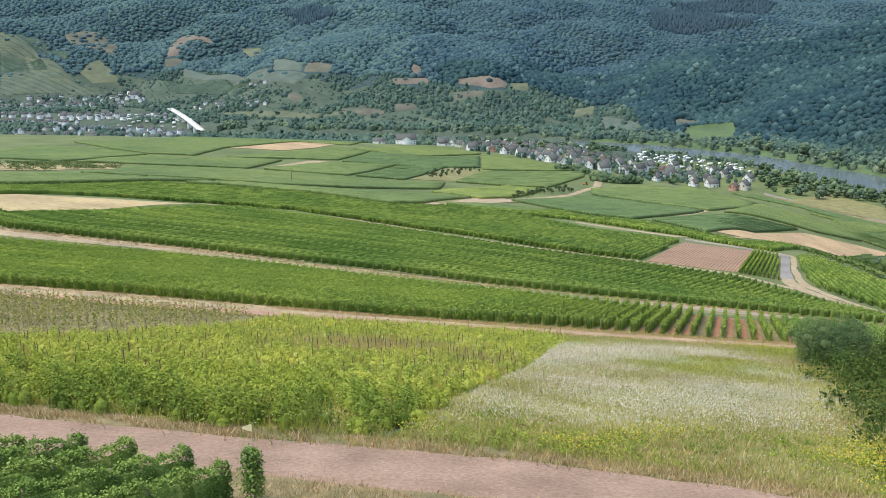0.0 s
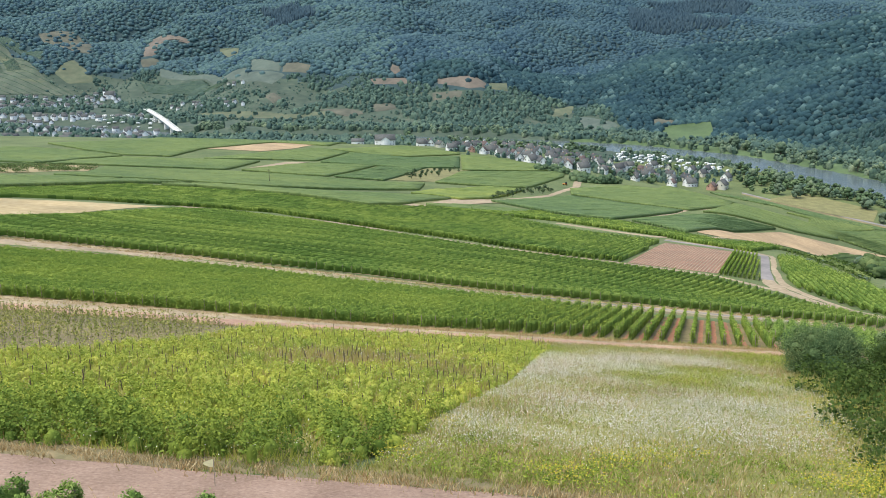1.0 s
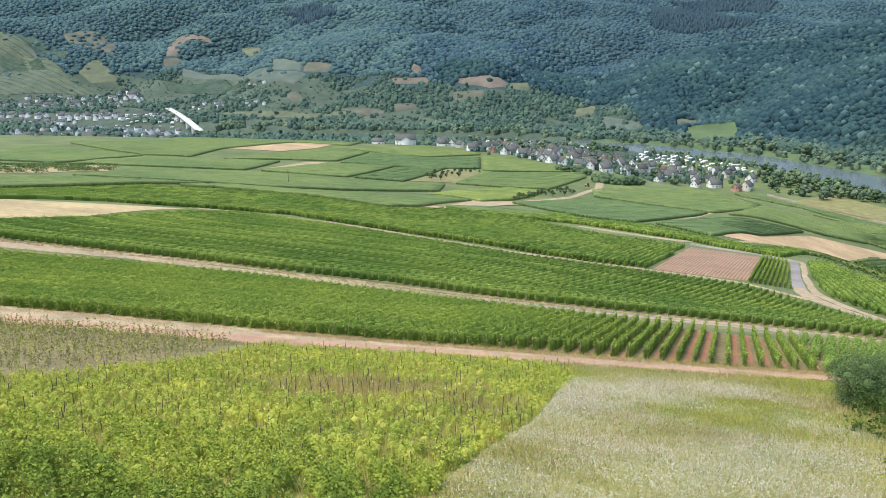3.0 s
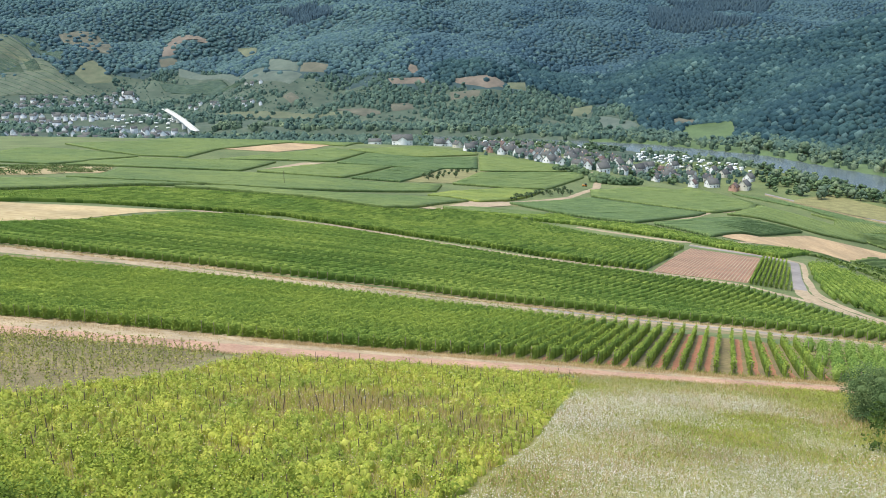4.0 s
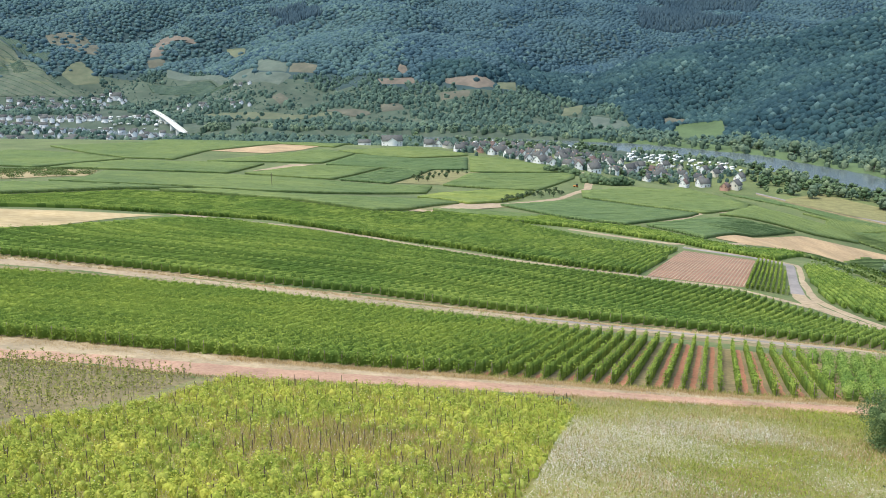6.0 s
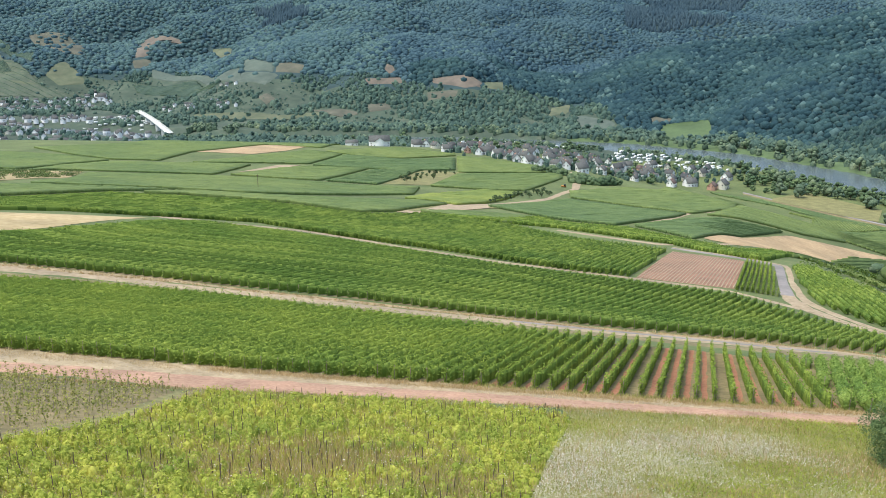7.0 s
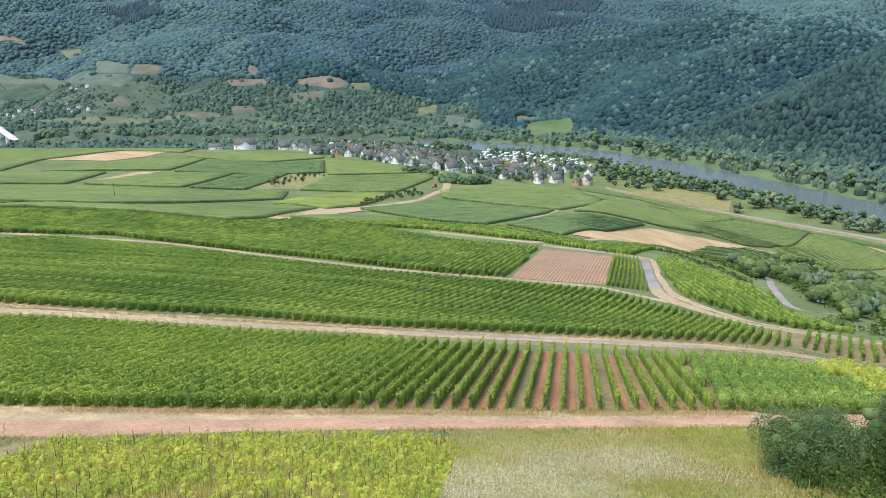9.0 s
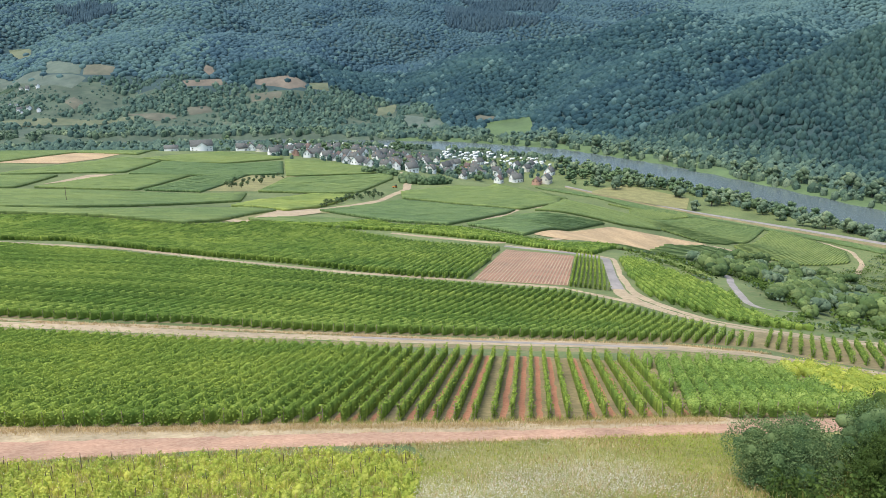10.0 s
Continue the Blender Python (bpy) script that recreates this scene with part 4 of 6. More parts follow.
# ---- ploughed plot: low pale ridges ----
rng = np.random.default_rng(61)
lines, al, ac = spans(((63.7, 251), (101.9, 339.5), (122.8, 318.7), (89.6, 243.1)), 24.8, 1.05)
pieces = []
for k, s, e in lines:
    pieces.append(hedge(rng, ac * k + al * (s + .5), ac * k + al * (e - .5), .14, .34, 4.0))
v, f = joined(pieces)
tagged(add("ridges", mesh_of("ridges", v, f, M_LANE)), "pale ridges in rows on the ploughed plot", "ridge", kind="stuff")

# strips of tilled red soil between the rows by the red track
lines, al, ac = spans(PLOT_A, B1, 2.0)
lines = [t for t in lines if 4 < (ac * t[0] + al * t[1])[0] < 46]
for i, (k, s, e) in enumerate(lines):
    if i % 5 == 4:
        continue
    a0, a1 = ac * (k + .35) + al * (s - .6), ac * (k + .35) + al * e
    b0, b1 = ac * (k + 1.65) + al * (s - .6), ac * (k + 1.65) + al * e
    ribbon("soil_strip", (tuple(a0), tuple(a1)), (tuple(b0), tuple(b1)), M_SOIL, 0.06, "tilled strip of red soil between vine rows", "soil", 2.0, 3, 0.08, 0.0, 100 + i)

# ---- old stake vineyard, overgrown ----
WEED = ((-20.4, 100), (-9.8, 99.6), (-0.1, 99), (8.3, 96.8), (15, 94.2), (14.4, 90), (6.6, 63.8), (1.8, 53.1), (-1.1, 43.6), (-3.4, 39.3), (-9.8, 39), (-19.4, 41.6), (-27, 43.2), (-70, 52), (-70, 60), (-38.8, 68.3), (-32.8, 74.1), (-27.5, 80), (-23.6, 87))
patch("weed_floor", WEED, M_MEADOW, 0.03, 2.5, "dry weedy ground of an abandoned vineyard", "field")
rng = np.random.default_rng(71)
old = empty("old_vineyard", (-10, 70, ground_z(-10, 70)), "overgrown yellow-green vineyard with dark wooden stakes", "vineyard", kind="stuff")
o0 = np.array(old.location)


def bareness(x, y):
    """Where the plot is thin and dry."""
    return np.exp(-(((x + 7) / 9) ** 2 + ((y - 75) / 6) ** 2)) + .5 * np.exp(-(((x - 4) / 5) ** 2 + ((y - 66) / 8) ** 2)) + .25 * np.clip(drift(x, y, .33, 2), 0, 1) + .22 * np.clip((y - 84) / 10, 0, 1)


def bushy(x, y):
    """Towards the front track the growth is tall and green."""
    edge = 39 + np.clip(-x - 4, 0, 60) * .23
    return np.clip(1.1 - (y - edge) / 15 + .25 * drift(x, y, .4, 5), 0, 1)


def clumps(rng, poly, per_m2, cards, spread, size, keep, top, up=0.6):
    """Clumps of leaves over a plot: thinned by keep(x, y), as tall as top(x, y)."""
    x, y = scatter(rng, poly, per_m2)
    ok = rng.uniform(0, 1, len(x)) < keep(x, y)
    x, y = x[ok], y[ok]
    t = top(x, y) * rng.uniform(.6, 1.2, len(x))
    kx = np.repeat(x, cards) + rng.normal(0, spread, len(x) * cards)
    ky = np.repeat(y, cards) + rng.normal(0, spread, len(x) * cards)
    hz = np.repeat(t, cards) * rng.beta(2.4, 1.3, len(kx))
    return leaf_cards(rng, np.stack([kx, ky, height(kx, ky) + hz], 1), size, up)


def mounds(rng, poly, per_m2, cards, size, keep, top, lo=.75, hi=1.4, body=.4):
    """Leafy mounds: leaves on the outside of uneven domes, so that shade gathers between them."""
    x, y = scatter(rng, poly, per_m2)
    ok = rng.uniform(0, 1, len(x)) < keep(x, y)
    x, y = x[ok], y[ok]
    t = top(x, y) * rng.uniform(.7, 1.2, len(x))
    r = rng.uniform(lo, hi, len(x))
    d = rng.normal(size=(len(x) * cards, 3))
    d[:, 2] = np.abs(d[:, 2])
    d /= np.linalg.norm(d, axis=1)[:, None]
    d *= rng.uniform(.62, 1.06, len(d))[:, None]
    d[:, :2] *= 1 + .25 * np.sin(5 * np.arctan2(d[:, 1], d[:, 0]) + np.repeat(x * 3, cards))[:, None]
    kx, ky = np.repeat(x, cards) + d[:, 0] * np.repeat(r, cards), np.repeat(y, cards) + d[:, 1] * np.repeat(r, cards)
    leaves = leaf_cards(rng, np.stack([kx, ky, height(kx, ky) + d[:, 2] * np.repeat(t, cards)], 1), size, .5)
    a = np.arange(7) * 2 * np.pi / 7
    dome = np.concatenate([np.stack([np.cos(a), np.sin(a), 0 * a - .1], 1), np.stack([.8 * np.cos(a + .4), .8 * np.sin(a + .4), 0 * a + .55], 1), [(0, 0, .85)]])
    i = np.arange(7)
    j = (i + 1) % 7
    tri = np.concatenate([np.stack([i, j, i + 7], 1), np.stack([j, j + 7, i + 7], 1), np.stack([i + 7, j + 7, 0 * i + 14], 1)])
    core = dome[None] * np.stack([r, r, t], 1)[:, None] * body * rng.uniform(.85, 1.1, (len(x), 15, 1)) + on_ground(x, y)[:, None]
    return joined([leaves, (core.reshape(-1, 3), (tri[None] + (np.arange(len(x)) * 15)[:, None, None]).reshape(-1, 3))])


v, f = joined([mounds(rng, WEED, 1.4, 34, .15, lambda x, y: np.clip(1.1 - 1.2 * bareness(x, y), .06, 1) * (1 - .95 * np.clip(bushy(x, y) * 1.4 - .2, 0, 1)), lambda x, y: 1.15 - .5 * np.clip(bareness(x, y), 0, 1), .3, .62, .72),
               clumps(rng, WEED, .4, 24, .2, .11, lambda x, y: np.clip(1.05 - 1.0 * bareness(x, y), .15, 1) * (1 - .95 * np.clip(bushy(x, y) * 1.4 - .2, 0, 1)), lambda x, y: 1.25 - .5 * np.clip(bareness(x, y), 0, 1))])
add("yellow_leaves", mesh_of("yellow_leaves", v - o0, f, M_VINE_YELLOW), old)
v, f = mounds(rng, WEED, .62, 120, .16, lambda x, y: (bushy(x, y) > .15) & (bushy(x, y) < .9), lambda x, y: 1.0 + .5 * bushy(x, y), .45, .95, .66)
add("green_leaves", mesh_of("green_leaves", v - o0, f, M_WEED_GREEN), old)
v, f = mounds(rng, WEED, .85, 180, .165, lambda x, y: bushy(x, y) >= .8, lambda x, y: 1.2 + .9 * bushy(x, y), .55, 1.1, .5)
add("bramble_leaves", mesh_of("bramble_leaves", v - o0, f, M_BRAMBLE), old, "dark green leafy brambles")
x, y = scatter(rng, WEED, 36)
ok = rng.uniform(0, 1, len(x)) < np.clip(bareness(x, y) * 1.3, .2, 1)
v, f = blades(rng, on_ground(x[ok], y[ok]), .75, .02)
add("dry_grass", mesh_of("dry_grass", v - o0, f, M_DRY), old)
x, y = scatter(rng, WEED, 20)
v, f = blades(rng, on_ground(x, y), .7, .03)
add("green_grass", mesh_of("green_grass", v - o0, f, M_LIME), old)
x, y = scatter(rng, WEED, 7)
ok = rng.uniform(0, 1, len(x)) < np.clip(bareness(x, y) * .5 + .06 + .25 * (bushy(x, y) > .9), 0, 1)
x, y = x[ok], y[ok]
v, f = leaf_cards(rng, on_ground(x, y) + np.stack([0 * x, 0 * x, rng.uniform(.4, 1.0, len(x))], 1), .07, 1.5)
add("white_flowers", mesh_of("white_flowers", v - o0, f, M_DAISY), old)
stake = post_mesh(1.4, .034, M_STAKE, "stake", 5, .04)
far_stakes = []
lines, al, ac = spans(WEED, 20, 1.45)
spots = []
for k, s, e in lines:
    for vv in np.arange(s + .4, e - .3, 1.25):
        p = ac * k + al * (vv + rng.normal(0, .12)) + rng.normal(0, .08, 2)
        if rng.uniform() < .3 + .45 * min(1, bareness(p[0], p[1])) and bushy(p[0], p[1]) < .45:
            spots.append(p)
spots.sort(key=lambda p: abs(p[0] + 4) + abs(p[1] - 76) * .8)
sv = np.array([q.co for q in stake.vertices])
sf = [np.array([tuple(q.vertices) for q in stake.polygons if len(q.vertices) == c]) for c in (3, 4)]
for i, p in enumerate(spots):
    tilt = rng.normal(0, .07, 2)
    tall = rng.uniform(.62, .92)
    if i < 300:
        o = add("stake", stake, old)
        o.location = Vector((p[0], p[1], ground_z(*p))) - old.location
        o.rotation_euler = (tilt[0], tilt[1], rng.uniform(0, 6))
        o.scale = (1, 1, tall)
    else:
        w = sv * (1, 1, tall)
        w[:, 0] += w[:, 2] * tilt[0]
        w[:, 1] += w[:, 2] * tilt[1]
        far_stakes.append((w + np.array((p[0], p[1], ground_z(*p))) - o0, sf))
if far_stakes:
    v, f = joined(far_stakes)
    tagged(add("stake_rows", mesh_of("stake_rows", v, f, M_STAKE), old), kind="stuff")

# ---- grey-green young vines ----
GREY = ((-63, 112.3), (-42.3, 107.6), (-33.5, 105.2), (-23.5, 101.8), (-25.5, 88), (-29.4, 82), (-34.5, 76), (-40, 71), (-75, 64), (-95, 90), (-120, 118))
patch("grey_plot", GREY, M_GREY_GROUND, 0.04, 3.0, "dry grey-green ground under young vines", "field")
ribbon("path_side", ((-24, 104), (-26.5, 88.5), (-30.5, 82.5), (-36, 75.5), (-41.5, 70.5), (-76, 63)), ((-19, 100.5), (-21, 86), (-25, 79.5), (-30.5, 73.5), (-37, 67.5), (-72, 58.5)), M_SWARD, 0.05, "weedy grass beside the narrow path", "verge", 2, 4, .3, 0, 30)
ribbon("grass_path", ((-22.6, 103), (-24.6, 88.4), (-28.6, 82.4), (-33.6, 76.6), (-39.4, 71.8), (-72, 62.6)), ((-20.6, 101.5), (-22.6, 87), (-26.8, 80.8), (-32.2, 75), (-38.6, 69.6), (-72, 60.4)), M_GREY_GROUND, 0.08, "narrow dry path between two plots", "path", 2, 4, .2, 0, 29)
rng = np.random.default_rng(72)
grey = empty("young_vineyard", (-45, 90, ground_z(-45, 90)), "young grey-green vines on single stakes", "vineyard", kind="stuff")
o0 = np.array(grey.location)
lines, al, ac = spans(GREY, 14, 1.3)
spots = np.array([ac * k + al * (vv + rng.normal(0, .1)) for k, s, e in lines for vv in np.arange(s + .5, e - .3, 1.2) if rng.uniform() < .93])
spots = spots[spots[:, 0] > -85]
c = 22
kx, ky = np.repeat(spots[:, 0], c) + rng.normal(0, .13, len(spots) * c), np.repeat(spots[:, 1], c) + rng.normal(0, .13, len(spots) * c)
v, f = leaf_cards(rng, np.stack([kx, ky, height(kx, ky) + rng.uniform(.25, 1.75, len(kx)) * np.repeat(rng.uniform(.6, 1.1, len(spots)), c)], 1), .2, .2)
add("leaves", mesh_of("leaves", v - o0, f, M_VINE_GREY), grey)
w = []
for p in spots:
    t = rng.normal(0, .05, 2)
    if rng.uniform() < .45:
        continue
    q = sv * (.7, .7, .95)
    q[:, 0] += q[:, 2] * t[0]
    w.append((q + np.array((p[0], p[1], ground_z(*p))) - o0, sf))
v, f = joined(w)
tagged(add("stake_rows", mesh_of("stake_rows", v, f, M_POST), grey), kind="stuff")
x, y = scatter(rng, GREY, 5)
v, f = blades(rng, on_ground(x, y), .3, .03)
add("dry_grass", mesh_of("dry_grass", v - o0, f, M_VINE_GREY), grey)

# ---- flowering meadow ----
MEADOW = ((15.2, 93.6), (6.8, 63), (2, 52), (-1, 43.5), (-2.7, 38.8), (3.2, 37), (12.9, 34), (19, 31), (30, 26), (44, 40), (40, 60), (42, 78), (45.5, 93.6), (29.7, 96), (15.4, 98.4))
rng = np.random.default_rng(81)
x, y = scatter(rng, MEADOW, 34)
v, f = blades(rng, on_ground(x, y), .36, .024, .4)
tagged(add("meadow_grass", mesh_of("meadow_grass", v, f, M_GRASS)), "tall green and yellowing meadow grass", "grass", kind="stuff")
x, y = scatter(rng, MEADOW, 24)
dry = np.clip(.4 + .8 * drift(x, y, .25, 7), .08, 1)
ok = rng.uniform(0, 1, len(x)) < dry
v, f = blades(rng, on_ground(x[ok], y[ok]), .45, .03, .4)
tagged(add("meadow_straw", mesh_of("meadow_straw", v, f, M_DRY)), "dry straw-coloured grass in the meadow", "grass", kind="stuff")


def daisies(x, y):
    left = 2 + (y - 52) * .31
    d = np.clip(.6 + .75 * drift(x, y, .19, 3) + .35 * drift(x, y, .7, 4), .02, 1)
    d *= np.clip((y - 38 - .1 * x) / 7, 0.05, 1) * np.clip((91 - y) / 9, .15, 1) * np.clip((33 - x + (y - 60) * .1) / 6, .04, 1) * np.clip((x - left) / 1.5 + .4, .1, 1)
    return d


x, y = scatter(rng, MEADOW, 110)
ok = rng.uniform(0, 1, len(x)) < daisies(x, y)
x, y = x[ok], y[ok]
v, f = leaf_cards(rng, on_ground(x, y) + np.stack([0 * x, 0 * x, rng.uniform(.3, .6, len(x))], 1), .056, 2.0)
tagged(add("daisies", mesh_of("daisies", v, f, M_DAISY)), "white daisies scattered through the meadow", "flowers", kind="stuff")


def yellows(x, y):
    d = np.clip(drift(x, y, .45, 9) * 1.6 - .3, 0, 1) * np.clip(1 - (y - 36) / 16, 0, 1) + np.exp(-((x - (19 + (y - 32) * .38)) / 2.6) ** 2) * np.clip((66 - y) / 25, 0, .42) * np.clip(.7 + .8 * drift(x, y, .6, 12), .1, 1)
    return np.clip(d, 0, 1)


x, y = scatter(rng, MEADOW, 80)
ok = rng.uniform(0, 1, len(x)) < .6 * yellows(x, y)
x, y = x[ok], y[ok]
v, f = leaf_cards(rng, on_ground(x, y) + np.stack([0 * x, 0 * x, rng.uniform(.35, .8, len(x))], 1), .085, 2.0)
tagged(add("yellow_flowers", mesh_of("yellow_flowers", v, f, M_YELLOWFLOWER)), "yellow ragwort flowers at the meadow's edge", "flowers", kind="stuff")
x, y = scatter(rng, MEADOW, 55)
ok = rng.uniform(0, 1, len(x)) < np.clip(yellows(x, y) * 1.2 + .05 + .7 * np.clip(-drift(x, y, .19, 3) * 1.6 - .1, 0, 1), 0, 1)
v, f = leaf_cards(rng, on_ground(x[ok], y[ok]) + np.stack([0 * x[ok], 0 * x[ok], rng.uniform(.1, .55, ok.sum())], 1), .11, .6)
tagged(add("herbs", mesh_of("herbs", v, f, M_WEED_GREEN)), "green leafy herbs under the yellow flowers", "plants", kind="stuff")

FRONT_HERBS = ((-2.4, 39.4), (3.2, 37.4), (12.9, 34.4), (22, 30.4), (28, 31), (25, 40), (13, 44), (2, 46))
v, f = mounds(rng, FRONT_HERBS, .6, 90, .09, lambda x, y: np.clip(.55 + .8 * drift(x, y, .5, 14), 0, 1), lambda x, y: .55 + .25 * drift(x, y, .4, 3), .3, .75)
tagged(add("herb_clumps", mesh_of("herb_clumps", v, f, M_BRAMBLE)), "leafy green herb clumps at the meadow's front", "plants", kind="stuff")

# ---- verges: dry tufts along the tracks ----


def verge(name, line, wide, per_m, mat, tall, label, seed, blade=.03):
    rng = np.random.default_rng(seed)
    q = np.array(line, float)
    d = np.concatenate([[0], np.cumsum(np.hypot(*np.diff(q, axis=0).T))])
    k = int(d[-1] * per_m)
    t = rng.uniform(0, d[-1], k)
    x, y = np.interp(t, d, q[:, 0]) + rng.normal(0, wide, k) * .3, np.interp(t, d, q[:, 1]) + rng.normal(0, wide, k)
    ok = drift(x, y, .8, seed) > -.55
    v, f = blades(rng, on_ground(x[ok], y[ok]), tall, blade, .45)
    tagged(add(name, mesh_of(name, v, f, mat)), label, "grass", kind="stuff")


verge("dry_verge", ((-75, 50.2), (-23.6, 41), (-9.7, 38.3), (3.2, 36.4), (12.9, 33.3), (22, 28.7)), .6, 150, M_DRY, .36, "tufts of dry grass along the gravel track", 91)
verge("green_verge", ((-10, 38.8), (-2, 38.4), (3.2, 37.4), (12.9, 34.4), (22, 30)), 1.0, 120, M_GRASS, .36, "green grass along the gravel track", 92)
verge("dry_verge", ((-24, 33.9), (-9, 30.6), (2, 28.3), (12, 24.9)), .9, 70, M_DRY, .25, "short dry grass on the track's lower side", 93)
verge("dry_verge", ((-120, 130), (-69, 123.6), (-32, 117.2), (-9, 112.4), (9, 108.9), (20.8, 105.7), (32.3, 103.4), (49, 100.4)), 1.7, 300, M_DRY, .34, "dry grass bank above the red track", 94, .03)
verge("dry_verge", ((-63, 110), (-21, 101.2), (14, 98.7), (29.7, 96.2), (45.6, 93.8)), .5, 40, M_DRY, .4, "dry grass edge below the red track", 95, .04)
verge("dry_verge", ((-63, 116), (-35, 111.2), (-12, 106.8), (14, 103.2), (30, 100.3), (47, 97.5)), .3, 60, M_DRY, .12, "thin dry grass between the ruts of the red track", 88, .02)
verge("grey_verge", ((4, 111.8), (20.8, 107.4), (32.3, 105.2), (48, 101.8)), .9, 60, M_VINE_GREY, .6, "grey-green thistles and weeds at the row ends", 96, .05)
verge("straw_tufts", ((-24, 115.4), (-9, 112.2), (4, 109.6), (20.8, 105.6), (32.3, 103.4), (48, 100.2)), .9, 240, M_DRY, .4, "pale straw tufts below the row ends", 87, .045)
verge("dry_verge", ((-115, 209.5), (-55, 202), (-14.7, 192.5), (17.6, 183), (36.3, 176), (59.8, 171.6), (79, 163), (88.5, 149)), .9, 40, M_DRY, .4, "dry grass along the pale lane", 97, .08)

patch("lower_verge", ((-26, 35.2), (-9, 32), (2, 29.6), (12, 26.1), (20, 22.2), (12, 12), (-4, 16), (-12, 20), (-30, 26)), M_GREY_GROUND, 0.035, 1.5, "dry trampled grass below the gravel track", "verge")
verge("dry_verge", ((-24, 32.5), (-9, 29.4), (2, 27), (12, 23.5)), 1.6, 220, M_DRY, .16, "short dry grass on the trampled verge", 98, .02)
verge("green_verge", ((-12, 29.2), (-6, 28.2), (4, 26), (12, 23)), 1.6, 60, M_GRASS, .2, "thin green grass on the trampled verge", 99, .02)

verge("dry_patches", ((-6, 31.2), (2, 29.3), (10, 26.6), (16, 24)), .7, 90, M_DRY, .14, "straggling dry grass on the gravel", 89, .02)

# ---- front vines ----
rng = np.random.default_rng(101)
fm = post_mesh(1.55, .05, M_POST)


def trimmed_leaves(rng, p, q, tall, wide, per_m, size):
    """Leaves on the outside of a clipped row: a flat top and two upright sides, a few shoots standing out."""
    L = math.dist(p, q)
    k = int(L * per_m)
    t = rng.uniform(0, 1, k) ** 1.15
    face = rng.choice(4, k, p=(.3, .32, .32, .06))
    nx, ny = (q[1] - p[1]) / L, -(q[0] - p[0]) / L
    side = np.where(face == 0, rng.uniform(-.5, .5, k), np.where(face == 1, -.5, .5)) + rng.normal(0, .09, k)
    h = np.where(face == 0, 1.0, rng.uniform(.18, 1, k)) + rng.normal(0, .035, k)
    side = np.where(face == 3, rng.uniform(-.5, .5, k), side)
    t = np.where(face == 3, rng.normal(0, .008, k), t)
    lump = .07 * np.sin(t * L * 3.1 + rng.uniform(0, 6)) + .05 * np.sin(t * L * 7.3)
    x, y = p[0] + (q[0] - p[0]) * t + nx * side * wide, p[1] + (q[1] - p[1]) * t + ny * side * wide
    z = height(x, y) + tall * (h + lump * (h > .5)) + (rng.uniform(0, 1, k) < .04) * rng.uniform(0, .25, k)
    return leaf_cards(rng, np.stack([x, y, z], 1), size, .7)


ends = ((-21.6, 32.2), (-19.4, 31.5), (-17.1, 30.7), (-14.8, 31.0), (-12.5, 30.3), (-10.0, 29.5), (-8.1, 27.8))
for i, e in enumerate(ends):
    p = (e[0] - 5.6, e[1] - 7.8)
    row = empty("vine_row", (e[0], e[1], ground_z(*e)), "trimmed leafy green vine row ending at a gravel track", "vine row", "vine rows by the gravel track")
    v, f = joined([hedge(rng, e, p, 1.2, .36, .5, .1), trimmed_leaves(rng, e, p, 1.6, .6, 760, .098)])
    add("leaves", mesh_of("leaves", v - np.array(row.location), f, M_FRONT_VINE), row)
    for t in np.linspace(.01, 1, 4):
        q = (e[0] + (p[0] - e[0]) * t, e[1] + (p[1] - e[1]) * t)
        o = add("post", fm, row, "weathered wooden post")
        o.location = Vector((q[0], q[1], ground_z(*q))) - row.location
vine = empty("single_vine", (-7.05, 27.8, ground_z(-7.05, 27.8)), "single leafy green vine at the end of a row", "vine")
v, f = row_leaves(rng, (-7.3, 27.6), (-6.8, 28.0), 1.9, .8, 2600, .11, True)
add("leaves", mesh_of("leaves", v - np.array(vine.location), f, M_FRONT_VINE), vine)
add("stem", post_mesh(1.5, .04, M_BARK, "stem"), vine)

flag = empty("marker_flag", (-8.9, 35.4, ground_z(-8.9, 35.4)), "small pale yellow flag on a thin stick", "flag")
add("stick", post_mesh(1.35, .018, M_POST, "stick"), flag)
fv = np.array([(x, .04 * math.sin(x * 14), z) for x, z in ((0, .95), (-.2, 1.0), (-.45, 1.12), (-.42, 1.2), (-.2, 1.3), (0, 1.36))])
fv2 = fv + (0, .01, 0)
add("cloth", mesh_of("cloth", np.concatenate([fv, fv2]), [np.array([(0, 1, 4, 5), (1, 2, 3, 4), (11, 10, 7, 6), (10, 9, 8, 7)])], M_FLAG), flag)

# ---- trees and bushes ----


def limb(p, q, r0, r1, sides=5):
    p, q = Vector(p), Vector(q)
    d = (q - p).normalized()
    a = d.orthogonal().normalized()
    b2 = d.cross(a)
    ring = [(math.cos(2 * math.pi * i / sides), math.sin(2 * math.pi * i / sides)) for i in range(sides)]
    v = [p + (a * c + b2 * s) * r0 for c, s in ring] + [q + (a * c + b2 * s) * r1 for c, s in ring]
    i = np.arange(sides)
    j = (i + 1) % sides
    return np.array([tuple(w) for w in v]), np.stack([i, j, j + sides, i + sides], 1)


